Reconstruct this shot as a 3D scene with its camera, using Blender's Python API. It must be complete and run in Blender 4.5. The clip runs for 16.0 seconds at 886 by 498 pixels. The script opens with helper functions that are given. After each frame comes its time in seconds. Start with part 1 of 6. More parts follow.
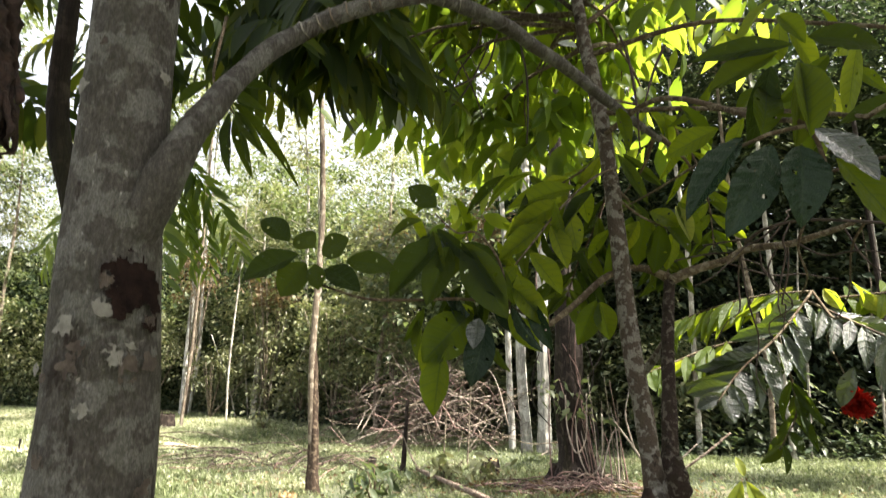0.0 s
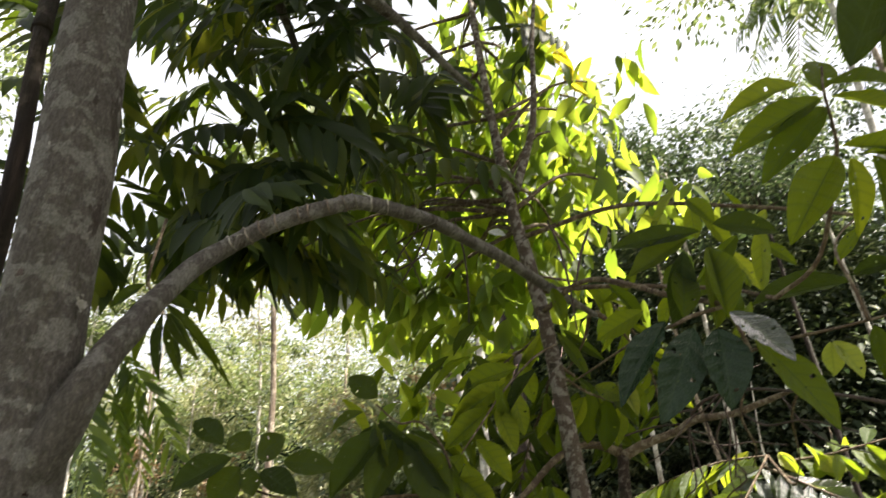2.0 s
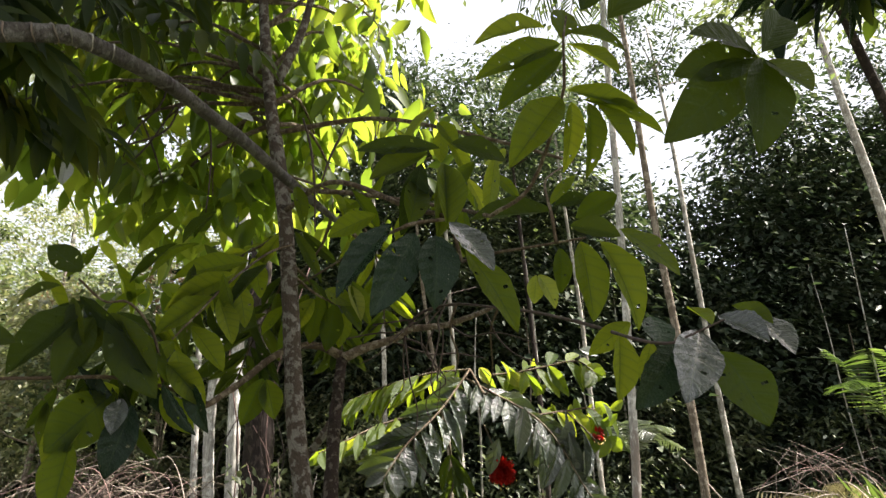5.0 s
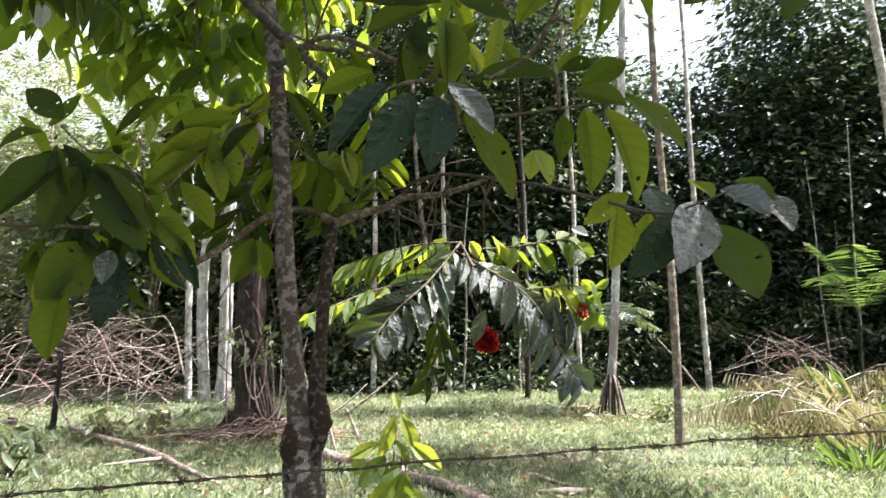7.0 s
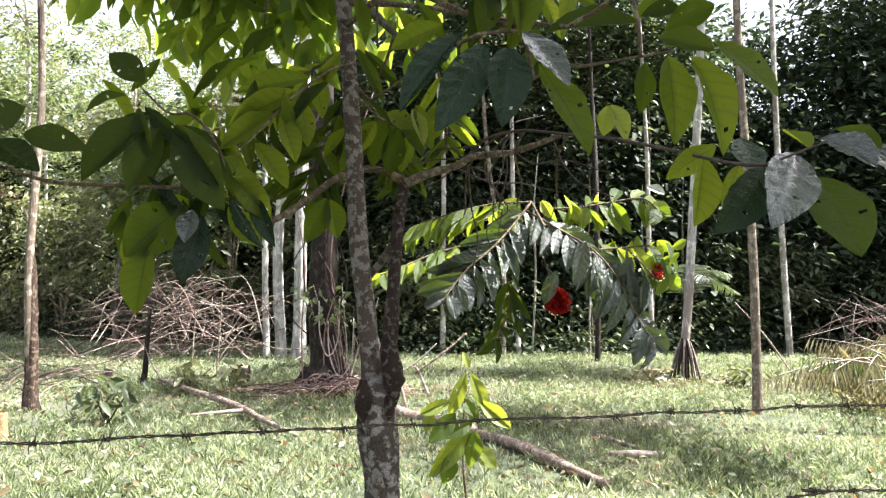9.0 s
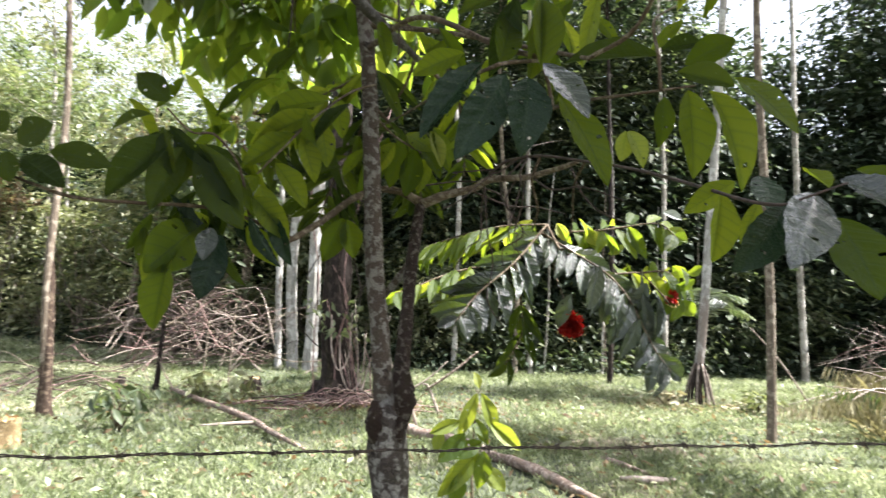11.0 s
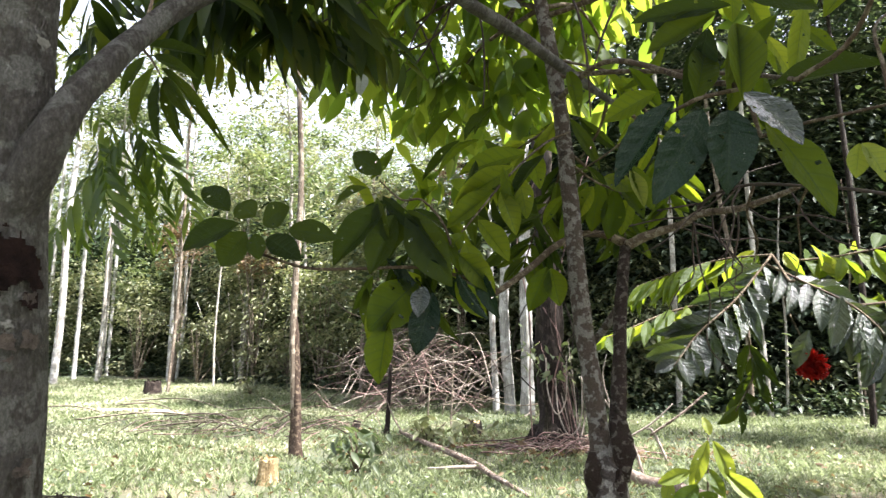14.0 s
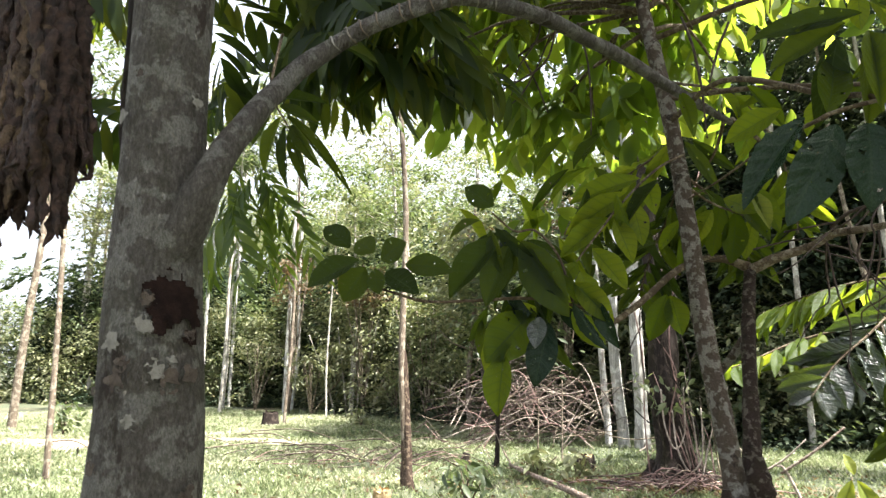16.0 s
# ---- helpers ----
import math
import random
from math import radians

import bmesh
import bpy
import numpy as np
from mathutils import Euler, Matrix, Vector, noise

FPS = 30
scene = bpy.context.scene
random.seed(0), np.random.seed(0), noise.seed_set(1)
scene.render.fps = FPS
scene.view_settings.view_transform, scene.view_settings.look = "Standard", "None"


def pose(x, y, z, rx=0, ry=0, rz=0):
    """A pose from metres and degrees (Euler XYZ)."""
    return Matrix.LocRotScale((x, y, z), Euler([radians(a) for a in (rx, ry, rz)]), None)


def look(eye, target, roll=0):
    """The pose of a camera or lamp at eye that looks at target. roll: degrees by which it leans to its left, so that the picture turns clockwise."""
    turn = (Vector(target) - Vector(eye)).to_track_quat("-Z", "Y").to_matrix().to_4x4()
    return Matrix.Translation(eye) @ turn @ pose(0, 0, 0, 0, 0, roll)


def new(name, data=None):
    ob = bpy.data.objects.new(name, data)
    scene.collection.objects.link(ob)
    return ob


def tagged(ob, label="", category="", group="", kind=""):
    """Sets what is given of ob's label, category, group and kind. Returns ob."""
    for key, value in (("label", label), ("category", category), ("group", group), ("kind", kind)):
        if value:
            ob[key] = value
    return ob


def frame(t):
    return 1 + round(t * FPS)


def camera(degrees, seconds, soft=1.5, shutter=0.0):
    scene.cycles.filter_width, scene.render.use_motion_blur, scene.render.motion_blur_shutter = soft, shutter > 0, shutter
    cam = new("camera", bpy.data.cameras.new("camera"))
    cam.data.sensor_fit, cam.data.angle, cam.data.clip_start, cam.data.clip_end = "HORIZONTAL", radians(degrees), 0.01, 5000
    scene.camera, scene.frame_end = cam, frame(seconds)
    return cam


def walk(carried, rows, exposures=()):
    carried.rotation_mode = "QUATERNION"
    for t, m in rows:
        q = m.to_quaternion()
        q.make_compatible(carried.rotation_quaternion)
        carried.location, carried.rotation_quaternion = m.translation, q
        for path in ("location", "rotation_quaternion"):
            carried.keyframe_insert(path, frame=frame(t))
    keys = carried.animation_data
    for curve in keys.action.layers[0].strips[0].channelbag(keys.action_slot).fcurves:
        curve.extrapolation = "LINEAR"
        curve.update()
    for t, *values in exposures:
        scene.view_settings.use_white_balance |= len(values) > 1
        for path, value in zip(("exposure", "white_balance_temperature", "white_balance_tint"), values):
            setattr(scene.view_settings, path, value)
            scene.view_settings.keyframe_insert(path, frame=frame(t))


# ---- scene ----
cam = camera(67.8, 16.0, 1.3, 0.4)
PATH = [
    (0, (0.364, 0.496, 1.73), (-0.022, 2.421, 2.113), 1.4),
    (0.5, (0.393, 0.481, 1.752), (-0.01, 2.37, 2.269), 0.5),
    (1, (0.412, 0.473, 1.762), (0.028, 2.337, 2.376), 0.4),
    (1.5, (0.411, 0.479, 1.772), (0.053, 2.309, 2.495), -1.6),
    (2, (0.417, 0.481, 1.788), (0.191, 2.274, 2.644), -2.7),
    (2.5, (0.42, 0.48, 1.79), (0.373, 2.259, 2.703), -3.3),
    (3, (0.435, 0.488, 1.786), (0.603, 2.265, 2.689), -3.5),
    (3.5, (0.453, 0.487, 1.78), (0.765, 2.277, 2.616), -3.5),
    (4, (0.462, 0.502, 1.772), (0.874, 2.304, 2.535), -3.0),
    (4.2, (0.474, 0.497, 1.757), (0.895, 2.311, 2.486), -3.0),
    (6.3, (0.47, 0.541, 1.717), (1.043, 2.418, 2.102), 0.9),
    (6.5, (0.469, 0.542, 1.716), (1.024, 2.434, 2.052), 0.5),
    (7, (0.479, 0.549, 1.705), (0.995, 2.465, 1.953), 0.7),
    (7.5, (0.487, 0.56, 1.692), (0.857, 2.519, 1.854), 1.1),
    (8, (0.489, 0.566, 1.684), (0.871, 2.527, 1.791), 1.6),
    (8.5, (0.482, 0.574, 1.688), (0.817, 2.542, 1.803), 1.1),
    (8.7, (0.477, 0.572, 1.693), (0.797, 2.542, 1.821), 1.0),
    (10.8, (0.471, 0.572, 1.714), (0.82, 2.537, 1.848), 2.6),
    (11, (0.468, 0.564, 1.72), (0.743, 2.537, 1.895), 2.8),
    (11.5, (0.481, 0.556, 1.724), (0.612, 2.544, 1.898), 1.5),
    (12, (0.488, 0.568, 1.73), (0.506, 2.559, 1.919), 1.1),
    (12.5, (0.488, 0.568, 1.738), (0.411, 2.555, 1.949), 1.1),
    (13, (0.481, 0.555, 1.75), (0.295, 2.532, 1.987), 0.7),
    (13.5, (0.48, 0.548, 1.747), (0.204, 2.512, 2.009), 0.6),
    (14, (0.483, 0.54, 1.745), (0.131, 2.489, 2.023), 0.7),
    (14.5, (0.474, 0.536, 1.744), (0.02, 2.463, 2.022), 0.9),
    (15, (0.47, 0.524, 1.744), (-0.047, 2.433, 2.042), 0.4),
    (15.5, (0.46, 0.516, 1.742), (-0.12, 2.401, 2.072), 0.6),
    (16, (0.452, 0.518, 1.746), (-0.195, 2.375, 2.112), 0.4),
]
EXPOSURES = [(0, 2.68, 6750, 10), (1, 2.65, 6750, 11), (2.5, 2.55, 6850, 14), (3.5, 2.22, 6850, 14), (4, 2.2, 6850, 14), (6.5, 2.8, 6050, 14), (7.5, 2.78, 6050, 15), (8.5, 2.88, 6050, 15), (11, 2.83, 6050, 14), (12.5, 2.86, 6050, 15), (14, 2.84, 6050, 14), (16, 2.83, 6250, 11)]
walk(cam, [(t, look(eye, target, roll)) for t, eye, target, roll in PATH], EXPOSURES)

# ---- world, sun ----
SUN_AZ, SUN_EL = 98.0, 60.0          # degrees right of +y, and above the horizon
world = bpy.data.worlds.new("sky")
scene.world = world
world.use_nodes = True
wn = world.node_tree.nodes
sky = wn.new("ShaderNodeTexSky")
sky.sky_type = "NISHITA"
sky.sun_disc = False
sky.sun_elevation = radians(SUN_EL)
sky.sun_rotation = radians(SUN_AZ)
sky.air_density, sky.dust_density, sky.ozone_density = 1.0, 6.0, 0.6
wn["Background"].inputs["Strength"].default_value = 0.048
veil = wn.new("ShaderNodeMix")       # thin bright cloud drawn evenly over the whole sky
veil.data_type = "RGBA"
veil.inputs[0].default_value = 0.65
veil.inputs[7].default_value = (6.5, 6.7, 7.0, 1)
world.node_tree.links.new(sky.outputs[0], veil.inputs[6])
world.node_tree.links.new(veil.outputs[2], wn["Background"].inputs["Color"])
sun = new("sun", bpy.data.lights.new("sun", "SUN"))
sun.data.energy, sun.data.angle, sun.data.color = 5.0, radians(0.6), (1.0, 0.95, 0.86)
sx, sy, sz = (math.sin(radians(SUN_AZ)) * math.cos(radians(SUN_EL)), math.cos(radians(SUN_AZ)) * math.cos(radians(SUN_EL)), math.sin(radians(SUN_EL)))
sun.matrix_world = look((sx * 60, sy * 60, sz * 60), (0, 0, 0))

RNG = np.random.default_rng(7)


# ---- materials ----
class Nodes:
    """Short hand for one material's node tree."""

    def __init__(self, name):
        self.mat = bpy.data.materials.new(name)
        self.mat.use_nodes = True
        self.tree = self.mat.node_tree
        self.n, self.l = self.tree.nodes, self.tree.links
        self.bsdf, self.out = self.n["Principled BSDF"], self.n["Material Output"]

    def add(self, kind, **inputs):
        node = self.n.new("ShaderNode" + kind)
        for key, value in inputs.items():
            self.put(node.inputs[key.replace("_", " ")], value)
        return node

    def put(self, socket, value):
        if isinstance(value, bpy.types.NodeSocket):
            self.l.new(value, socket)
        else:
            socket.default_value = value

    def math(self, op, a, b=0.0):
        node = self.n.new("ShaderNodeMath")
        node.operation = op
        self.put(node.inputs[0], a)
        self.put(node.inputs[1], b)
        return node.outputs[0]

    def ramp(self, fac, stops):
        node = self.n.new("ShaderNodeValToRGB")
        el = node.color_ramp.elements
        while len(el) < len(stops):
            el.new(0.5)
        for e, (p, c) in zip(el, stops):
            e.position, e.color = p, (*c, 1)
        self.put(node.inputs[0], fac)
        return node.outputs[0]

    def mix(self, fac, a, b, blend="MIX"):
        node = self.n.new("ShaderNodeMix")
        node.data_type, node.blend_type = "RGBA", blend
        self.put(node.inputs[0], fac)
        self.put(node.inputs[6], a if isinstance(a, bpy.types.NodeSocket) else (*a, 1))
        self.put(node.inputs[7], b if isinstance(b, bpy.types.NodeSocket) else (*b, 1))
        return node.outputs[2]

    def noise(self, scale, detail=4.0, rough=0.55, vec=None):
        node = self.add("TexNoise", Scale=scale, Detail=detail, Roughness=rough)
        if vec is not None:
            self.l.new(vec, node.inputs["Vector"])
        return node.outputs[0]

    def coords(self, kind="Object"):
        return self.n.new("ShaderNodeTexCoord").outputs[kind]

    def bump(self, height, strength=0.4, distance=0.01):
        node = self.add("Bump", Height=height, Strength=strength, Distance=distance)
        self.l.new(node.outputs[0], self.bsdf.inputs["Normal"])
        return node.outputs[0]


def leaf_material(name, colours, through_colours, share, rough=0.4, veins=False, coat=0.0, spec=0.5, vein=0.30, relief=0.45):
    """Leaf: glossy skin over a body that lets light through. colours: dark, middle, light."""
    k = Nodes(name)
    if veins:
        rnd = k.n.new("ShaderNodeObjectInfo").outputs["Random"]
        uv = k.add("SeparateXYZ", Vector=k.n.new("ShaderNodeUVMap").outputs[0])
        off = k.math("ABSOLUTE", k.math("SUBTRACT", uv.outputs[0], 0.5))
        rib = k.math("LESS_THAN", off, 0.022)
        bend = k.math("MULTIPLY", k.noise(3.0, 2.0, 0.5, k.coords("Generated")), 0.35)
        wave = k.math("SINE", k.math("MULTIPLY", k.math("ADD", bend, k.math("SUBTRACT", k.math("MULTIPLY", uv.outputs[1], 7.0), k.math("MULTIPLY", off, 2.4))), 6.283))
        crest = k.math("POWER", k.math("ABSOLUTE", k.math("MULTIPLY", k.math("ADD", wave, 1.0), 0.5)), 7.0)
        line = k.math("MINIMUM", k.math("ADD", rib, k.math("MULTIPLY", crest, 0.5)), 1.0)
    else:
        rnd = k.n.new("ShaderNodeNewGeometry").outputs["Random Per Island"]
        patch = k.math("MULTIPLY", k.math("SUBTRACT", k.noise(0.55, 3.0, 0.6, k.coords()), 0.5), 1.6)
        rnd = k.math("ADD", k.math("MULTIPLY", rnd, 0.75), k.math("ADD", patch, 0.12))
    col = k.ramp(rnd, list(zip((0.0, 0.55, 1.0), colours)))
    tcol = k.ramp(rnd, list(zip((0.0, 0.55, 1.0), through_colours)))
    spots = k.noise(38.0, 3.0, 0.6, k.coords())
    col = k.mix(k.math("MULTIPLY", spots, 0.45), col, (0.02, 0.03, 0.01), "MIX")
    if veins:
        blot = k.noise(7.0, 3.0, 0.6, k.coords("Generated"))
        old = k.math("GREATER_THAN", blot, 0.70)
        col = k.mix(k.math("MULTIPLY", line, vein), col, (0.14, 0.18, 0.07))
        col = k.mix(k.math("MULTIPLY", old, 0.55), col, (0.10, 0.06, 0.02))
        tcol = k.mix(k.math("MULTIPLY", line, 0.45), tcol, (0.05, 0.09, 0.01))
        hill = k.math("SUBTRACT", k.math("MULTIPLY", wave, 0.25), k.math("MULTIPLY", line, 0.8))
        nrm = k.bump(k.math("ADD", hill, k.math("MULTIPLY", k.noise(9.0, 3.0, 0.6, k.coords("Generated")), 1.6)), relief, 0.008)
    k.put(k.bsdf.inputs["Base Color"], col)
    k.put(k.bsdf.inputs["Roughness"], k.math("ADD", rough, k.math("MULTIPLY", k.math("SUBTRACT", spots, 0.5), 0.25)))
    k.bsdf.inputs["Specular IOR Level"].default_value = spec
    k.bsdf.inputs["Coat Weight"].default_value = coat
    k.bsdf.inputs["Coat Roughness"].default_value = 0.17
    tr = k.add("BsdfTranslucent", Color=tcol)
    mix = k.n.new("ShaderNodeMixShader")
    mix.inputs[0].default_value = share
    k.l.new(k.bsdf.outputs[0], mix.inputs[1])
    k.l.new(tr.outputs[0], mix.inputs[2])
    if veins:  # small holes eaten by insects, in groups
        vor = k.add("TexVoronoi", Scale=13.0)
        where = k.n.new("ShaderNodeVectorMath")
        where.operation = "ADD"
        k.l.new(k.coords("Generated"), where.inputs[0])
        k.l.new(k.math("MULTIPLY", rnd, 37.0), where.inputs[1])
        k.l.new(where.outputs[0], vor.inputs["Vector"])
        gone = k.math("MULTIPLY", k.math("LESS_THAN", vor.outputs["Distance"], 0.105), k.math("GREATER_THAN", k.noise(3.0, 2.0, 0.5, where.outputs[0]), 0.52))
        clear = k.n.new("ShaderNodeBsdfTransparent")
        open_mix = k.n.new("ShaderNodeMixShader")
        k.l.new(gone, open_mix.inputs[0])
        k.l.new(mix.outputs[0], open_mix.inputs[1])
        k.l.new(clear.outputs[0], open_mix.inputs[2])
        mix = open_mix
    k.l.new(mix.outputs[0], k.out.inputs["Surface"])
    return k.mat


def bark_material(name, base, pale, dark, pale_share=0.5, scale=9.0, stretch=0.35, bump=0.5, moss=0.0):
    """Bark: fine upright grain, pale lichen patches and dark scabs with sharp borders."""
    k = Nodes(name)
    m = k.add("Mapping", Vector=k.coords())
    m.inputs["Scale"].default_value = (1, 1, stretch)
    v = m.outputs[0]
    grain = k.ramp(k.noise(scale * 7, 6.0, 0.65, v), [(0.36, (0, 0, 0)), (0.64, (1, 1, 1))])
    wide = k.noise(scale, 5.0, 0.6, k.coords())
    wide2 = k.noise(scale * 0.55, 6.0, 0.65, v)
    col = k.mix(grain, base, tuple(c * 0.45 for c in base))
    crack = k.ramp(k.noise(scale * 16, 3.0, 0.7, v), [(0.47, (0, 0, 0)), (0.53, (1, 1, 1))])
    lich = k.ramp(wide, [(0.5 + 0.12 * (0.5 - pale_share), (0, 0, 0)), (0.56 + 0.12 * (0.5 - pale_share), (1, 1, 1))])
    col = k.mix(k.math("MULTIPLY", lich, 0.85), col, k.mix(grain, pale, tuple(c * 0.7 for c in pale)))
    scab = k.ramp(wide2, [(0.60, (0, 0, 0)), (0.635, (1, 1, 1))])
    col = k.mix(k.math("MULTIPLY", scab, 0.9), col, dark)
    if moss:
        patch = k.ramp(k.noise(scale * 0.8, 4.0, 0.6, v), [(0.52, (0, 0, 0)), (0.62, (1, 1, 1))])
        col = k.mix(k.math("MULTIPLY", patch, moss), col, (0.07, 0.09, 0.02))
    col = k.mix(k.math("MULTIPLY", crack, 0.38), col, tuple(c * 0.3 for c in base))
    k.put(k.bsdf.inputs["Base Color"], col)
    k.bsdf.inputs["Roughness"].default_value = 0.88
    k.bsdf.inputs["Specular IOR Level"].default_value = 0.2
    k.bump(k.math("ADD", k.math("MULTIPLY", grain, 0.7), k.math("MULTIPLY", wide, 0.6)), bump, 0.012)
    return k.mat


def plain_material(name, a, b, scale=12.0, rough=0.8, metal=0.0, bump=0.3, dist=0.005):
    k = Nodes(name)
    f = k.noise(scale, 5.0, 0.6, k.coords())
    k.put(k.bsdf.inputs["Base Color"], k.ramp(f, [(0.35, a), (0.65, b)]))
    k.bsdf.inputs["Roughness"].default_value = rough
    k.bsdf.inputs["Metallic"].default_value = metal
    k.bump(k.noise(scale * 5, 4.0, 0.6, k.coords()), bump, dist)
    return k.mat


def ground_material():
    k = Nodes("meadow_ground")
    c = k.coords()
    big = k.noise(0.35, 5.0, 0.6, c)
    mid = k.noise(2.2, 6.0, 0.65, c)
    fine = k.noise(40.0, 5.0, 0.7, c)
    green = k.ramp(mid, [(0.3, (0.03, 0.038, 0.02)), (0.7, (0.085, 0.10, 0.05))])
    earth = k.ramp(fine, [(0.3, (0.08, 0.06, 0.035)), (0.7, (0.22, 0.17, 0.11))])
    col = k.mix(k.ramp(big, [(0.50, (0, 0, 0)), (0.66, (1, 1, 1))]), green, earth)
    # dark dots paint the shade in the gaps between grass blades
    dots = k.ramp(k.noise(130.0, 3.0, 0.7, c), [(0.42, (0, 0, 0)), (0.58, (1, 1, 1))])
    col = k.mix(k.math("MULTIPLY", dots, 0.6), col, (0.03, 0.035, 0.015))
    k.put(k.bsdf.inputs["Base Color"], col)
    k.bsdf.inputs["Roughness"].default_value = 0.95
    k.bump(k.math("ADD", mid, k.math("MULTIPLY", fine, 0.6)), 0.7, 0.04)
    return k.mat


LEAF = leaf_material("olive_leaf", ((0.012, 0.022, 0.010), (0.022, 0.036, 0.012), (0.04, 0.06, 0.016)), ((0.13, 0.19, 0.006), (0.28, 0.36, 0.012), (0.46, 0.53, 0.025)), 0.6, 0.55, True, 0.0, 0.14)
LEAF_DARK = leaf_material("dark_glossy_leaf", ((0.006, 0.018, 0.010), (0.010, 0.025, 0.014), (0.016, 0.035, 0.017)), ((0.015, 0.028, 0.006), (0.02, 0.04, 0.008), (0.03, 0.05, 0.01)), 0.15, 0.27, True, 0.0, 0.17, 0.05, 0.3)
# darker copy of the olive leaf; its shade is put into the colour
LEAF_DIM = leaf_material("olive_leaf_shade_tone", ((0.011, 0.019, 0.009), (0.017, 0.028, 0.010), (0.03, 0.045, 0.014)), ((0.05, 0.08, 0.006), (0.10, 0.145, 0.008), (0.18, 0.23, 0.014)), 0.48, 0.5, True, 0.0, 0.12, 0.2)
LEAF_FROND = leaf_material("glossy_frond_leaflet", ((0.010, 0.02, 0.010), (0.016, 0.03, 0.014), (0.03, 0.05, 0.017)), ((0.03, 0.055, 0.006), (0.07, 0.11, 0.01), (0.18, 0.24, 0.015)), 0.25, 0.34, True, 1.0, 0.9, 0.08, 0.8)
FROND_GREEN = leaf_material("green_frond_leaf", ((0.025, 0.045, 0.015), (0.04, 0.07, 0.02), (0.07, 0.11, 0.03)), ((0.10, 0.17, 0.015), (0.20, 0.29, 0.02), (0.36, 0.45, 0.04)), 0.48, 0.42)
LEAF_YOUNG = leaf_material("young_leaf", ((0.14, 0.18, 0.03), (0.20, 0.23, 0.04), (0.28, 0.29, 0.06)), ((0.34, 0.40, 0.03), (0.44, 0.48, 0.04), (0.55, 0.54, 0.06)), 0.5, 0.45, True, 0.0, 0.35)
LEAF_FRESH = leaf_material("fresh_leaf", ((0.03, 0.055, 0.012), (0.05, 0.08, 0.014), (0.09, 0.12, 0.02)), ((0.18, 0.26, 0.012), (0.30, 0.38, 0.018), (0.46, 0.52, 0.03)), 0.5, 0.5, True, 0.0, 0.3)
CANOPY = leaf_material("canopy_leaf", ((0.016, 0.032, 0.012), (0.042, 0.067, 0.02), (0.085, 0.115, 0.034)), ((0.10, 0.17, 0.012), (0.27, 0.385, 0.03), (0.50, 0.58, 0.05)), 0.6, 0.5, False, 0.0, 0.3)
# crown leaf coloured dark to stand in for the shade of a thick crown
SHADE_LEAF = leaf_material("canopy_leaf_shade_tone", ((0.007, 0.015, 0.006), (0.012, 0.026, 0.008), (0.025, 0.045, 0.011)), ((0.03, 0.055, 0.005), (0.09, 0.13, 0.008), (0.26, 0.27, 0.02)), 0.42, 0.55, False, 0.0, 0.22)
WOOD_LEAF = leaf_material("forest_leaf", ((0.03, 0.045, 0.022), (0.085, 0.11, 0.052), (0.20, 0.22, 0.12)), ((0.07, 0.105, 0.028), (0.155, 0.205, 0.06), (0.27, 0.31, 0.11)), 0.38, 0.5)
# pale tones put bright sun and haze into the leaf colour
PALE_LEAF = leaf_material("forest_leaf_sun_tone", ((0.07, 0.085, 0.04), (0.20, 0.21, 0.105), (0.40, 0.39, 0.25)), ((0.10, 0.13, 0.038), (0.20, 0.22, 0.075), (0.31, 0.31, 0.13)), 0.42, 0.5)
# forest leaf darkened so that its colour carries the shaded side
DARK_WOOD = leaf_material("forest_leaf_shade_tone", ((0.018, 0.03, 0.02), (0.042, 0.062, 0.038), (0.12, 0.135, 0.09)), ((0.025, 0.045, 0.018), (0.05, 0.078, 0.026), (0.10, 0.13, 0.045)), 0.28, 0.62, False, 0.0, 0.2)
# grass colour raised to look like strong sunlight on the ground
SUN_GRASS = leaf_material("sun_pale_grass", ((0.30, 0.31, 0.18), (0.46, 0.46, 0.30), (0.64, 0.63, 0.48)), ((0.26, 0.28, 0.12), (0.38, 0.39, 0.18), (0.44, 0.43, 0.25)), 0.3, 0.55)
# near-black backing leaf: the interior's shade as colour
DEEP_WOOD = leaf_material("forest_leaf_deep_shade", ((0.012, 0.020, 0.012), (0.024, 0.038, 0.02), (0.05, 0.07, 0.036)), ((0.015, 0.028, 0.01), (0.03, 0.05, 0.014), (0.06, 0.085, 0.022)), 0.2, 0.75, False, 0.0, 0.08)
RUSSET = leaf_material("dry_russet_leaf", ((0.11, 0.065, 0.035), (0.18, 0.12, 0.065), (0.28, 0.21, 0.12)), ((0.15, 0.085, 0.03), (0.24, 0.15, 0.06), (0.32, 0.24, 0.1)), 0.35, 0.7)
GRASS = leaf_material("meadow_grass", ((0.035, 0.052, 0.02), (0.19, 0.235, 0.10), (0.52, 0.54, 0.35)), ((0.085, 0.12, 0.04), (0.34, 0.395, 0.175), (0.50, 0.53, 0.32)), 0.38, 0.45)
STRAW = leaf_material("dry_palm_leaf", ((0.15, 0.13, 0.06), (0.32, 0.28, 0.15), (0.56, 0.51, 0.35)), ((0.16, 0.14, 0.05), (0.28, 0.25, 0.10), (0.38, 0.34, 0.18)), 0.3, 0.55)
PALM = leaf_material("palm_leaf", ((0.04, 0.07, 0.025), (0.07, 0.11, 0.035), (0.13, 0.17, 0.06)), ((0.08, 0.14, 0.02), (0.14, 0.22, 0.03), (0.2, 0.28, 0.05)), 0.3, 0.35)
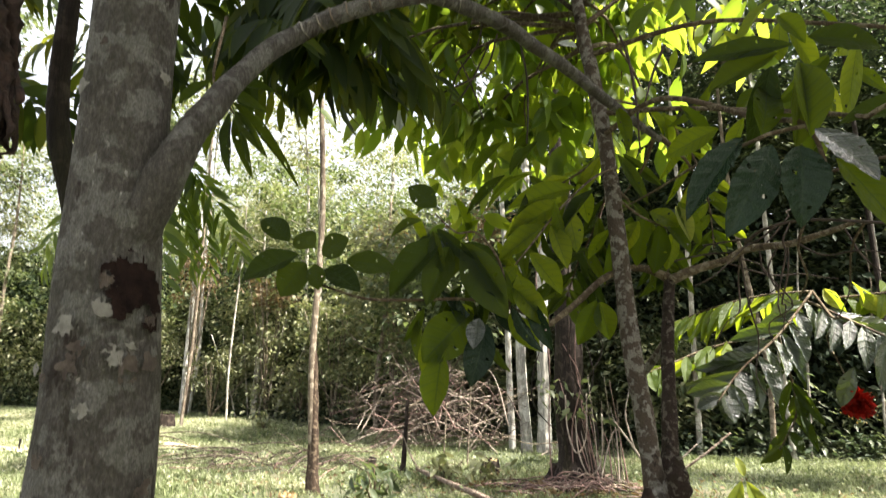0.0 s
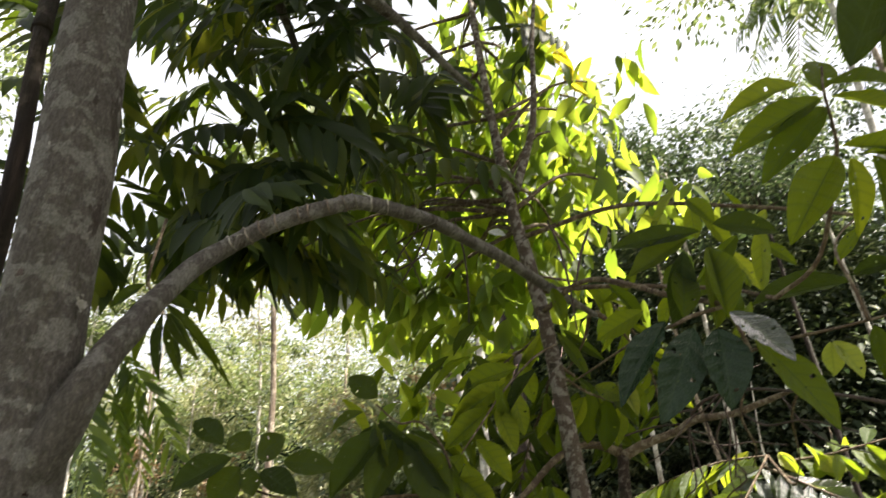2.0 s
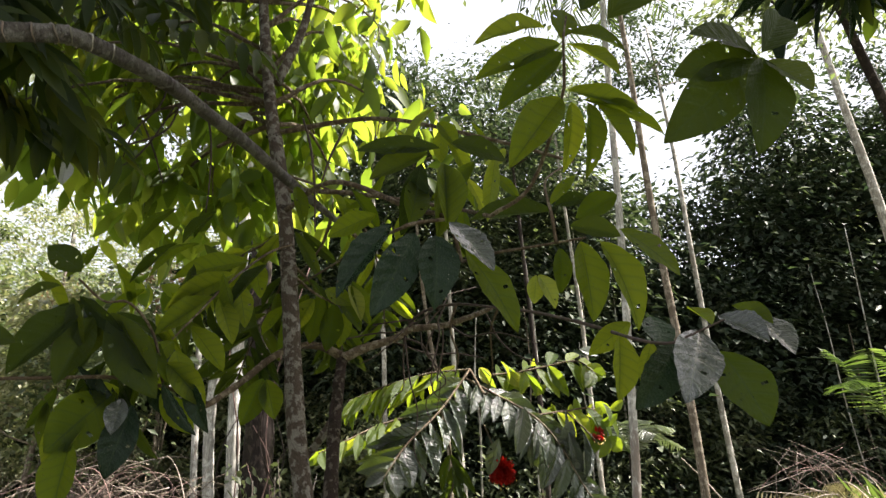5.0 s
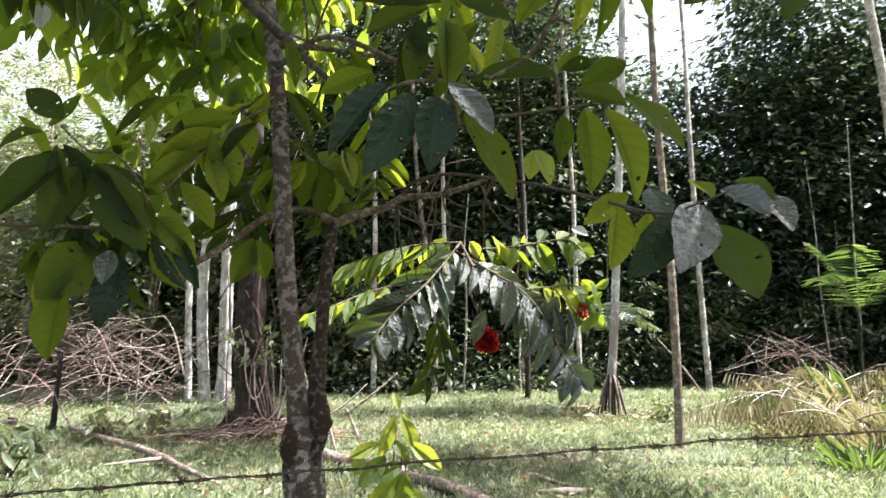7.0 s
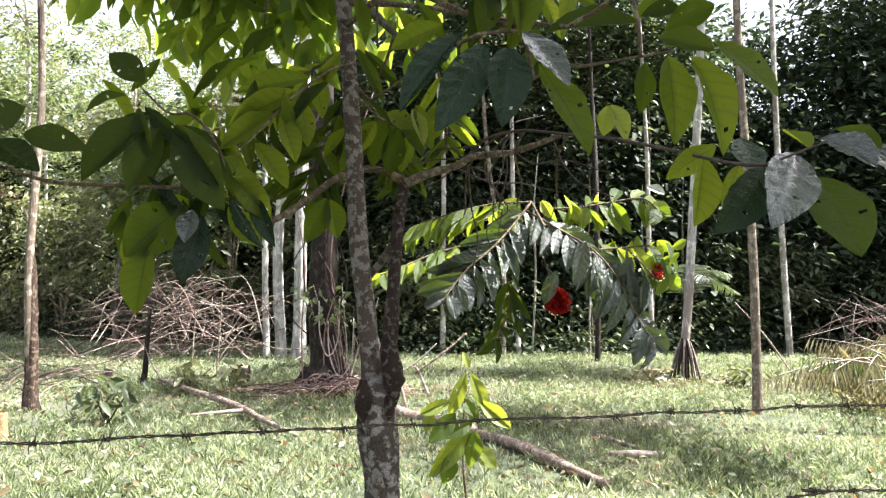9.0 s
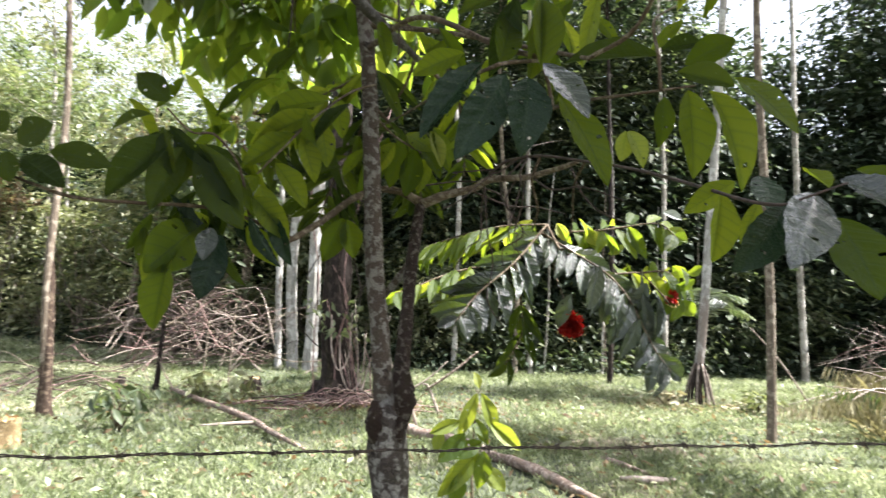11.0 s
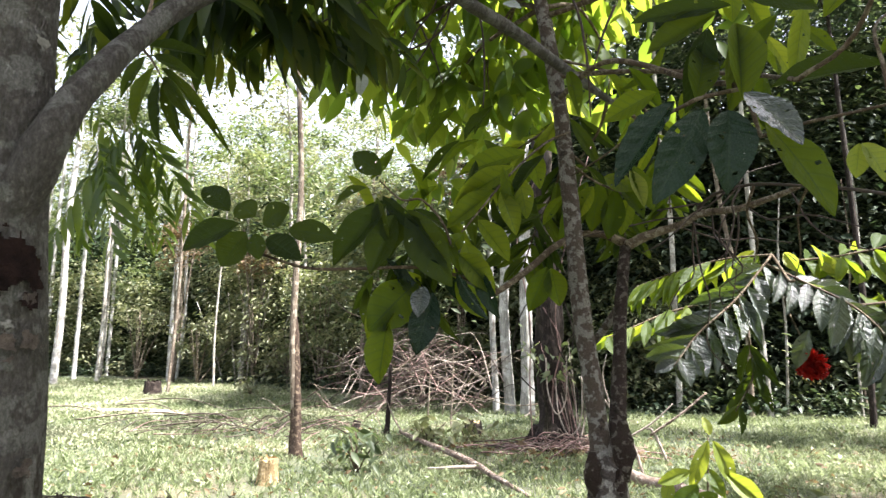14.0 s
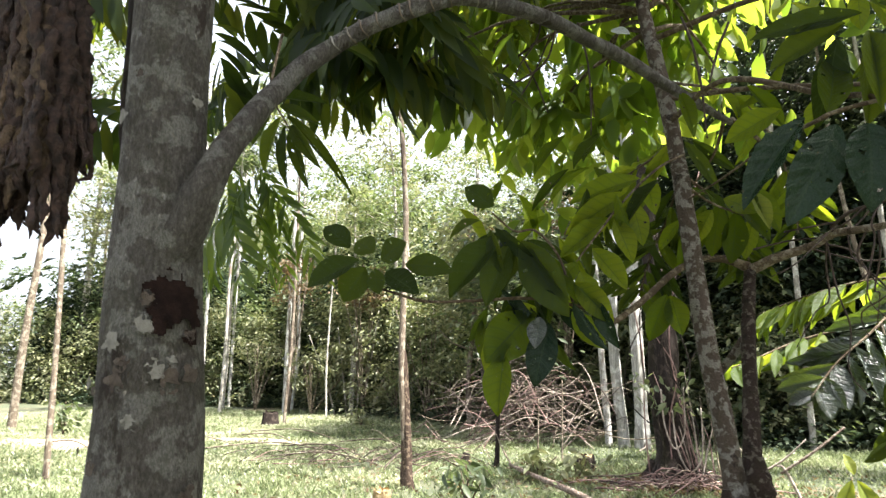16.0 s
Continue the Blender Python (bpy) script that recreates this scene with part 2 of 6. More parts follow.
# sheen on the fronds is painted as a grey-white base colour
PALM_SHEEN = leaf_material("palm_leaf_sheen_tone", ((0.16, 0.18, 0.14), (0.24, 0.26, 0.21), (0.36, 0.38, 0.33)), ((0.08, 0.12, 0.03), (0.12, 0.17, 0.04), (0.18, 0.23, 0.06)), 0.25, 0.3)
BARK_NEAR = bark_material("lichen_bark", (0.17, 0.152, 0.134), (0.29, 0.277, 0.252), (0.05, 0.035, 0.029), 0.5, 26.0, 0.45, 1.0, 0.1)
BARK_FORK = bark_material("mottled_bark", (0.17, 0.128, 0.10), (0.44, 0.41, 0.36), (0.03, 0.02, 0.016), 0.55, 38.0, 0.7, 0.9, 0.12)
BARK_KNOT = bark_material("dark_knotted_bark", (0.075, 0.047, 0.036), (0.27, 0.23, 0.19), (0.018, 0.012, 0.010), 0.28, 44.0, 0.8, 1.0, 0.1)
BARK_FOOTING = bark_material("pale_patched_bark", (0.13, 0.105, 0.09), (0.50, 0.47, 0.42), (0.02, 0.014, 0.012), 0.62, 24.0, 0.7, 0.9, 0.12)
BARK_TWIG = bark_material("twig_bark", (0.12, 0.085, 0.055), (0.24, 0.20, 0.14), (0.04, 0.025, 0.02), 0.4, 40.0, 0.5, 0.4)
BARK_PALE = bark_material("pale_bark", (0.36, 0.33, 0.28), (0.60, 0.57, 0.51), (0.16, 0.12, 0.095), 0.65, 4.0, 0.25, 0.5)
BARK_BRANCH = bark_material("pale_brown_branch_bark", (0.24, 0.18, 0.13), (0.42, 0.36, 0.29), (0.06, 0.04, 0.03), 0.4, 45.0, 0.5, 0.6)
BARK_TAN = bark_material("tan_bark", (0.19, 0.15, 0.11), (0.36, 0.31, 0.24), (0.05, 0.035, 0.027), 0.5, 9.0, 0.06, 0.9)
# brown bark darkened further: shade at the vine tree's foot is in the colour
BARK_DARK = bark_material("dark_bark_shade_tone", (0.030, 0.021, 0.017), (0.072, 0.055, 0.044), (0.009, 0.006, 0.005), 0.25, 8.0, 0.08, 1.0, 0.1)
BARK_WHITE = bark_material("white_fluted_bark", (0.42, 0.40, 0.36), (0.66, 0.64, 0.60), (0.20, 0.16, 0.135), 0.6, 4.0, 0.15, 0.7)
BARK_FOOT = bark_material("striped_peeling_bark", (0.07, 0.046, 0.032), (0.22, 0.165, 0.115), (0.016, 0.011, 0.009), 0.35, 16.0, 0.03, 1.0)
DEADWOOD = plain_material("grey_deadwood", (0.13, 0.10, 0.08), (0.36, 0.30, 0.25), 14.0)
LOG = bark_material("peeled_log", (0.28, 0.205, 0.16), (0.50, 0.41, 0.34), (0.05, 0.033, 0.026), 0.5, 14.0, 0.8, 0.9)
CUT = plain_material("fresh_cut_wood", (0.45, 0.30, 0.12), (0.62, 0.46, 0.24), 20.0)
RUST = plain_material("weathered_wire", (0.03, 0.025, 0.022), (0.09, 0.065, 0.05), 60.0, 0.6, 0.6)
PETAL = leaf_material("red_petal", ((0.26, 0.003, 0.002), (0.36, 0.005, 0.003), (0.46, 0.009, 0.004)), ((0.36, 0.004, 0.002), (0.42, 0.006, 0.003), (0.48, 0.01, 0.004)), 0.35, 0.55)
ANTHER = plain_material("yellow_anther", (0.7, 0.5, 0.12), (0.85, 0.7, 0.3), 40.0)
HUSK = plain_material("dry_brown_husk", (0.016, 0.0085, 0.0072), (0.075, 0.042, 0.032), 40.0, 0.95, 0.0, 1.0, 0.012)
SPLIT = bark_material("split_yellow_wood", (0.42, 0.30, 0.15), (0.60, 0.47, 0.27), (0.05, 0.033, 0.022), 0.4, 16.0, 0.2, 1.0)
BARK_SCAR = plain_material("dark_bare_bark", (0.007, 0.004, 0.0035), (0.020, 0.011, 0.009), 60.0, 1.0, 0.0, 0.8, 0.006)
BARK_SCAR.node_tree.nodes["Principled BSDF"].inputs["Specular IOR Level"].default_value = 0.1
BARK_FLAKE = plain_material("dark_bark_flake", (0.035, 0.024, 0.019), (0.085, 0.066, 0.052), 70.0, 0.95, 0.0, 0.8, 0.004)
BARK_LICHEN = plain_material("pale_lichen", (0.115, 0.106, 0.092), (0.20, 0.19, 0.168), 80.0, 0.95, 0.0, 0.6, 0.003)
HUSK_PALE = plain_material("straw_brown_husk", (0.035, 0.021, 0.013), (0.14, 0.09, 0.055), 34.0, 0.95, 0.0, 1.0, 0.012)
TWIG_DARK = plain_material("dark_twig", (0.022, 0.014, 0.011), (0.07, 0.045, 0.035), 40.0, 0.85)
ROOT = plain_material("red_brown_vine", (0.09, 0.05, 0.042), (0.24, 0.15, 0.13), 9.0)
EARTH = plain_material("pale_earth", (0.24, 0.18, 0.13), (0.42, 0.34, 0.27), 3.0, 0.95, 0.0, 0.6, 0.03)
GROUND = ground_material()
LEAF_YELLOW = leaf_material("yellow_leaf", ((0.40, 0.36, 0.03), (0.50, 0.45, 0.04), (0.60, 0.52, 0.06)), ((0.62, 0.55, 0.02), (0.70, 0.62, 0.03), (0.78, 0.68, 0.05)), 0.55, 0.5, True, 0.0, 0.3)
SILVER = leaf_material("quilted_silver_leaf", ((0.022, 0.034, 0.022), (0.03, 0.042, 0.028), (0.042, 0.055, 0.036)), ((0.02, 0.035, 0.008), (0.03, 0.05, 0.01), (0.04, 0.06, 0.014)), 0.1, 0.34, True, 1.0, 0.9, 0.25, 1.0)
# near-white base paints the sky's reflection on a few leaves
WHITE_LEAF = leaf_material("sky_sheen_leaf", ((0.42, 0.44, 0.42), (0.5, 0.52, 0.5), (0.6, 0.6, 0.58)), ((0.2, 0.26, 0.12), (0.26, 0.3, 0.16), (0.3, 0.34, 0.2)), 0.2, 0.4, True)


# ---- mesh helpers ----
def mesh_of(name, verts, faces, smooth=True):
    me = bpy.data.meshes.new(name)
    me.from_pydata([tuple(map(float, v)) for v in verts], [], faces)
    me.polygons.foreach_set("use_smooth", [smooth] * len(me.polygons))
    me.update()
    return me


def part(name, data, material, parent=None, label=""):
    """Links a mesh as one object under a thing or a part."""
    if not data.materials:
        data.materials.append(material)
    ob = new(name, data)
    if parent is not None:
        ob.parent = parent
    if label:
        ob["label"] = label
    return ob


def thing(name, at, label, category, group="", kind=""):
    ob = new(name)
    ob.empty_display_size = 0.1
    ob.location = at
    bpy.context.view_layer.update()
    return tagged(ob, label, category, group, kind)


def under(ob, parent):
    """Hang ob, built in world places, under parent, which only stands off the origin."""
    ob.parent = parent
    ob.matrix_parent_inverse = Matrix.Translation(parent.location).inverted()
    return ob


def smooth_line(pts, n):
    """Catmull-Rom through pts, n samples."""
    p = np.array(pts, float)
    p = np.vstack([2 * p[0] - p[1], p, 2 * p[-1] - p[-2]])
    out = []
    for u in np.linspace(0, len(p) - 3 - 1e-6, n):
        i, t = int(u), u - int(u)
        a, b, c, d = p[i : i + 4]
        out.append(0.5 * (2 * b + (c - a) * t + (2 * a - 5 * b + 4 * c - d) * t * t + (3 * b - a - 3 * c + d) * t**3))
    return np.array(out)


def tube_data(pts, radii, n=24, seg=10, rough=0.0, flute=None, seed=0):
    line = smooth_line(pts, n)
    rad = np.interp(np.linspace(0, 1, n), np.linspace(0, 1, len(radii)), radii)
    tang = np.gradient(line, axis=0)
    tang /= np.linalg.norm(tang, axis=1)[:, None]
    side = np.cross(tang[0], (0.31, 0.95, 0.05))
    verts, faces = [], []
    for i in range(n):
        side = side - tang[i] * (side @ tang[i])
        side /= np.linalg.norm(side)
        over = np.cross(tang[i], side)
        for j in range(seg):
            a = 2 * math.pi * j / seg
            r = rad[i]
            if rough:
                q = line[i] * (0.5 / max(rad[0], 0.01)) + np.array((math.cos(a), math.sin(a), seed)) * 0.8
                r *= 1 + rough * noise.noise(Vector(q))
            if flute:
                r *= 1 + flute[1] * math.cos(flute[0] * a + 0.8 * math.sin(3 * i / n)) * (1 - 0.6 * i / n)
            verts.append(line[i] + r * (math.cos(a) * side + math.sin(a) * over))
    for i in range(n - 1):
        for j in range(seg):
            k = (j + 1) % seg
            faces.append((i * seg + j, i * seg + k, (i + 1) * seg + k, (i + 1) * seg + j))
    faces += [tuple(range(seg))[::-1], tuple((n - 1) * seg + j for j in range(seg))]
    return verts, faces


def join_data(*datas):
    verts, faces = [], []
    for v, f in datas:
        o = len(verts)
        verts += list(v)
        faces += [tuple(i + o for i in face) for face in f]
    return verts, faces


def tube(name, pts, radii, material, parent, n=24, seg=10, rough=0.0, flute=None, label="", seed=0):
    ob = part(name, mesh_of(name, *tube_data(pts, radii, n, seg, rough, flute, seed)), material, None, label)
    return under(ob, parent) if parent is not None else ob


def unit(a):
    return a / np.maximum(np.linalg.norm(a, axis=-1, keepdims=True), 1e-9)


def leaf_cloud(name, P, D, N, L, W, material, parent=None, six=False, fine=False):
    """Many leaves in one mesh: each two (or four) folded triangles from its base P along D, of length L and width W."""
    n = len(P)
    D = unit(D)
    S = unit(np.cross(D, N))
    U = np.cross(S, D)
    L, W = np.asarray(L)[:, None], np.asarray(W)[:, None]
    if fine:
        prof = ((0.0, 0.02), (0.14, 0.55), (0.36, 0.98), (0.6, 0.92), (0.82, 0.5), (1.0, 0.02))
        rows, tri = [], []
        curl = np.asarray(RNG.uniform(0.05, 0.4, (n, 1)))
        for i, (v, w) in enumerate(prof):
            mid = P + D * L * v - U * L * curl * v * v
            rows += [mid - S * W * 0.5 * w + U * W * 0.16 * w, mid, mid + S * W * 0.5 * w + U * W * 0.16 * w]
            if i:
                a = 3 * i
                tri += [(a - 3, a - 2, a + 1), (a - 3, a + 1, a), (a - 2, a - 1, a + 2), (a - 2, a + 2, a + 1)]
    elif six:
        sag = -0.16 * L
        rows = [P, P + D * L * 0.3 + S * W * 0.46 + U * W * 0.12, P + D * L * 0.68 + S * W * 0.40 + U * W * 0.1 + U * sag * 0.4,
                P + D * L + U * sag, P + D * L * 0.68 - S * W * 0.40 + U * W * 0.1 + U * sag * 0.4, P + D * L * 0.3 - S * W * 0.46 + U * W * 0.12]
        tri = [(0, 1, 3), (1, 2, 3), (0, 3, 5), (5, 3, 4)]
    else:
        rows = [P, P + D * L * 0.48 + S * W * 0.5 + U * W * 0.14, P + D * L - U * L * 0.12, P + D * L * 0.48 - S * W * 0.5 + U * W * 0.14]
        tri = [(0, 1, 2), (0, 2, 3)]
    k = len(rows)
    co = np.stack(rows, 1).reshape(-1, 3).astype(np.float32)
    idx = (np.arange(n)[:, None, None] * k + np.array(tri)[None]).reshape(-1).astype(np.int32)
    me = bpy.data.meshes.new(name)
    me.vertices.add(len(co))
    me.vertices.foreach_set("co", co.ravel())
    me.loops.add(len(idx))
    me.loops.foreach_set("vertex_index", idx)
    me.polygons.add(len(idx) // 3)
    me.polygons.foreach_set("loop_start", np.arange(0, len(idx), 3, dtype=np.int32))
    if fine:
        me.polygons.foreach_set("use_smooth", np.ones(len(idx) // 3, dtype=bool))
    me.update(calc_edges=True)
    ob = part(name, me, material)
    return under(ob, parent) if parent is not None else ob


def foliage(name, P, size, aspect, droop, material, parent=None, six=False, spread=0.9):
    """Leaves at the places P, turned at random, drooping by droop, faces mostly up."""
    n = len(P)
    a = RNG.uniform(0, 2 * math.pi, n)
    D = np.stack([np.cos(a), np.sin(a), -droop + RNG.normal(0, 0.45, n)], 1)
    N = np.array((0, 0, 1.0)) + RNG.normal(0, spread, (n, 3))
    L = size * RNG.uniform(0.6, 1.35, n)
    return leaf_cloud(name, P, D, N, L, L * aspect * RNG.uniform(0.8, 1.25, n), material, parent, six)


def clumps(centre, radii, n_clumps, per, tight, hollow=0.35):
    """Leaf places in clumps through an uneven ellipsoid, thinner towards the middle."""
    d = unit(RNG.normal(size=(n_clumps, 3)))
    r = RNG.uniform(hollow, 1.0, (n_clumps, 1)) ** 0.6 * RNG.uniform(0.75, 1.15, (n_clumps, 1))
    c = np.array(centre) + d * r * np.array(radii)
    k = RNG.uniform(0.4, 1.7, (n_clumps, 1, 1))
    P = c[:, None, :] + RNG.normal(0, 1, (n_clumps, per, 3)) * tight * k * np.array((1, 1, 0.6))
    return P.reshape(-1, 3), c


# ---- single large leaves ----
def leaf_mesh(name, curl, fold, tip, ripple, holes=()):
    """One leaf, one long along y and one wide along x: folded midrib, curl, and its side veins as real ripples."""
    rows, cols = 28, 8
    verts, faces, uvs = [], [], []
    for i in range(rows + 1):
        v = i / rows
        w = max(0.012, math.sin(math.pi * min(1.0, v**1.02)) ** 0.80 * (1 - 0.3 * tip * v) * 1.04)
        for j in range(cols + 1):
            u = j / cols - 0.5
            wave = 0.010 * math.sin(v * 17 + j * 0.9) * abs(u) * 2 + ripple * math.sin(6.283 * (7 * v - 2.4 * abs(u))) * min(1.0, 5 * abs(u)) * math.sin(math.pi * v)
            verts.append((u * w, v, -curl * v * v + fold * abs(u) * w * 0.5 + wave))
            uvs.append((j / cols, v))
    for i in range(rows):
        for j in range(cols):
            if (i, j) in holes:
                continue
            a = i * (cols + 1) + j
            faces.append((a, a + 1, a + cols + 2, a + cols + 1))
    me = mesh_of(name, verts, faces)
    layer = me.uv_layers.new(name="UVMap")
    for loop in me.loops:
        layer.data[loop.index].uv = uvs[loop.vertex_index]
    return me


def leaf_set(material, tag, ripple=0.004):
    shapes = [(0.10, 0.5, 0.20, ()), (0.24, 0.35, 0.25, ((17, 2),)), (0.05, 0.7, 0.15, ()), (0.32, 0.55, 0.3, ((11, 5), (22, 2))), (0.16, 0.25, 0.10, ((9, 6), (15, 1)))]
    made = []
    for n, (curl, fold, tip, holes) in enumerate(shapes):
        me = leaf_mesh(tag, curl, fold, tip, ripple, holes)
        me.materials.append(material)
        made.append(me)
    return made


LEAVES = {"leaf": leaf_set(LEAF, "leaf"), "dark": leaf_set(LEAF_DARK, "dark_leaf", 0.015), "dim": leaf_set(LEAF_DIM, "dim_leaf"), "frond": leaf_set(LEAF_FROND, "leaflet", 0.013), "young": leaf_set(LEAF_YOUNG, "young_leaf"), "fresh": leaf_set(LEAF_FRESH, "fresh_leaf"), "white": leaf_set(WHITE_LEAF, "white_leaf"), "yellow": leaf_set(LEAF_YELLOW, "yellow_leaf"), "silver": leaf_set(SILVER, "silver_leaf", 0.013)}
VIEW_SIDE = Vector((0.1, -1.0, 0.3))  # leaves are turned to face the camera's side


def one_leaf(parent, base, tip, width, roll=0.0, kind="leaf", label=""):
    b, t = Vector(base), Vector(tip)
    axis = (t - b)
    length = axis.length
    axis.normalize()
    side = axis.cross(VIEW_SIDE).normalized()
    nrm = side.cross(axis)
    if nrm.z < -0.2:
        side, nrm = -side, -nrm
    turn = Matrix.Rotation(radians(roll), 3, axis)
    side, nrm = turn @ side, turn @ nrm
    m = Matrix.Identity(4)
    for i in range(3):
        m[i][0], m[i][1], m[i][2], m[i][3] = side[i] * width * 0.95, axis[i] * length, nrm[i] * length, b[i]
    ob = new("leaf", LEAVES[kind][random.randrange(5)])
    ob.parent = parent
    ob.matrix_parent_inverse = Matrix.Translation(parent.location).inverted()
    ob.matrix_basis = m
    if label:
        ob["label"] = label
    return ob


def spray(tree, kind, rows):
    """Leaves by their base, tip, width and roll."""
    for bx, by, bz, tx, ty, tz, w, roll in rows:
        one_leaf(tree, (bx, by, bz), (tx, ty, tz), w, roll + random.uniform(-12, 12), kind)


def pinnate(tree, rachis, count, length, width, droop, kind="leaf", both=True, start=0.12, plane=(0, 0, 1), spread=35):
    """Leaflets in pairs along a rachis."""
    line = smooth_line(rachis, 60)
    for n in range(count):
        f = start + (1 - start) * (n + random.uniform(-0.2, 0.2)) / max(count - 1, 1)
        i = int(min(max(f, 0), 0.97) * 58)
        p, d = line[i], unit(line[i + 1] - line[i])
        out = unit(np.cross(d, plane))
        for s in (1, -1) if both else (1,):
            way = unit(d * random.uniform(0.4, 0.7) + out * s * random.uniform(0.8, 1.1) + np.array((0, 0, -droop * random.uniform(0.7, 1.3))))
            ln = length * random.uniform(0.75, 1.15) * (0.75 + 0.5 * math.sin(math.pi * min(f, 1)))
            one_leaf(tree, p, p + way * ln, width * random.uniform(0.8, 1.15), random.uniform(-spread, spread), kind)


# ---- ground ----
def ground_height(x, y):
    return 0.05 * noise.noise(Vector((x * 0.35, y * 0.35, 0.3))) + 0.02 * noise.noise(Vector((x * 1.3, y * 1.3, 4)))


def build_ground():
    xs = np.concatenate([np.linspace(-900, -40, 14), np.linspace(-36, 36, 97), np.linspace(40, 900, 14)])
    ys = np.concatenate([np.linspace(-900, -14, 12), np.linspace(-10, 40, 68), np.linspace(44, 900, 14)])
    verts = [(x, y, ground_height(x, y) if abs(x) < 38 and -12 < y < 42 else 0.0) for y in ys for x in xs]
    w = len(xs)
    faces = [(j * w + i, j * w + i + 1, (j + 1) * w + i + 1, (j + 1) * w + i) for j in range(len(ys) - 1) for i in range(w - 1)]
    tagged(part("ground", mesh_of("ground", verts, faces), GROUND), "grassy clearing floor with bare earth patches", "ground", kind="structure")


build_ground()


def grass_places(n, x0, x1, y0, y1, near):
    """Random places, denser close to y0."""
    y = y0 + (y1 - y0) * RNG.uniform(0, 1, n) ** near
    half = 0.5 + 0.5 * (y - y0) / (y1 - y0)
    x = (x0 + x1) / 2 + (RNG.uniform(-1, 1, n)) * (x1 - x0) / 2 * half
    keep = np.array([noise.noise(Vector((a * 0.5, b * 0.5, 2))) + RNG.uniform(-0.5, 0.6) > -0.25 for a, b in zip(x, y)])
    return x[keep], y[keep]


def build_grass():
    x, y = grass_places(420000, -26, 30, 4.2, 26, 1.4)
    n = len(x)
    P = np.stack([x, y, np.full(n, -0.01)], 1)
    P[:, 0] += 0.05 * np.sin(P[:, 0] * 31 + P[:, 1] * 17)
    P[:, 1] += 0.05 * np.sin(P[:, 1] * 29 - P[:, 0] * 23)
    P[:, 2] += [ground_height(a, b) for a, b in zip(x, y)]
    D = np.stack([RNG.normal(0, 0.6, n), RNG.normal(0, 0.6, n), np.ones(n)], 1)
    N = np.stack([RNG.normal(0, 1, n), RNG.normal(0, 1, n), RNG.normal(0, 0.3, n)], 1)
    L = RNG.uniform(0.035, 0.15, n) * np.array([0.85 + 0.9 * max(0.0, noise.noise(Vector((a * 0.9, b * 0.9, 7)))) for a, b in zip(x, y)])
    ob = leaf_cloud("grass", P, D, N, L, RNG.uniform(0.006, 0.013, n) + 0.0006 * y, GRASS)
    tagged(ob, "short sunlit meadow grass with dry blades", "grass", kind="stuff")
    # thinner grass under the near trees and behind the fence
    x, y = RNG.uniform(-9, 11, 70000), RNG.uniform(-7, 4.4, 70000)
    n = len(x)
    D = np.stack([RNG.normal(0, 0.6, n), RNG.normal(0, 0.6, n), np.ones(n)], 1)
    N = np.stack([RNG.normal(0, 1, n), RNG.normal(0, 1, n), RNG.normal(0, 0.3, n)], 1)
    ob = leaf_cloud("grass", np.stack([x, y, [ground_height(a, b) for a, b in zip(x, y)]], 1), D, N, RNG.uniform(0.05, 0.16, n), RNG.uniform(0.006, 0.012, n), GRASS)
    tagged(ob, "thin shaded grass under the near trees", "grass", kind="stuff")
    # taller tufts fanning out of the sward
    x, y = grass_places(7000, -24, 28, 4.2, 20, 1.5)
    c = np.repeat(np.stack([x, y, np.zeros(len(x))], 1), 13, 0)
    n = len(c)
    a = RNG.uniform(0, 2 * math.pi, n)
    c[:, :2] += np.stack([np.cos(a), np.sin(a)], 1) * RNG.uniform(0, 0.05, (n, 1))
    D = np.stack([np.cos(a), np.sin(a), RNG.uniform(0.5, 2.5, n)], 1)
    ob = leaf_cloud("grass_tufts", c, D, np.stack([-np.cos(a), -np.sin(a), np.ones(n)], 1), RNG.uniform(0.06, 0.17, n), RNG.uniform(0.006, 0.013, n), GRASS, None, True)
    tagged(ob, "longer tufts of arching grass blades", "grass", kind="stuff")
    # dry grass over the sunniest side of the clearing, its paleness standing in for strong sun
    n = 110000
    x, y = RNG.uniform(-24, -3.5, n), RNG.uniform(8, 24, n)
    keep = np.array([noise.noise(Vector((a * 0.3, b * 0.6, 9))) + 0.03 * (-8 - a) + RNG.uniform(-0.3, 0.3) > 0 for a, b in zip(x, y)])
    x, y = x[keep], y[keep]
    n = len(x)
    D = np.stack([RNG.normal(0, 1.2, n), RNG.normal(0, 1.2, n), np.full(n, 0.8)], 1)
    ob = leaf_cloud("pale_grass", np.stack([x, y, [ground_height(a, b) for a, b in zip(x, y)]], 1), D, np.stack([RNG.normal(0, 0.5, n), RNG.normal(0, 0.5, n), np.ones(n)], 1), RNG.uniform(0.06, 0.16, n), RNG.uniform(0.012, 0.022, n), SUN_GRASS)
    tagged(ob, "dry grass coloured pale for the full sun", "grass", kind="stuff")
    # low broad-leaved weeds among the grass
    x, y = grass_places(22000, -26, 30, 4.2, 24, 1.2)
    c = np.stack([x, y, np.full(len(x), 0.05)], 1)
    P = np.repeat(c[::6], 8, 0) + RNG.normal(0, 0.05, (len(c[::6]) * 8, 3))
    ob = foliage("weeds", P, 0.07, 0.5, -0.1, GRASS)
    tagged(ob, "low broad-leaved weeds among the grass", "weeds", kind="stuff")


build_grass()


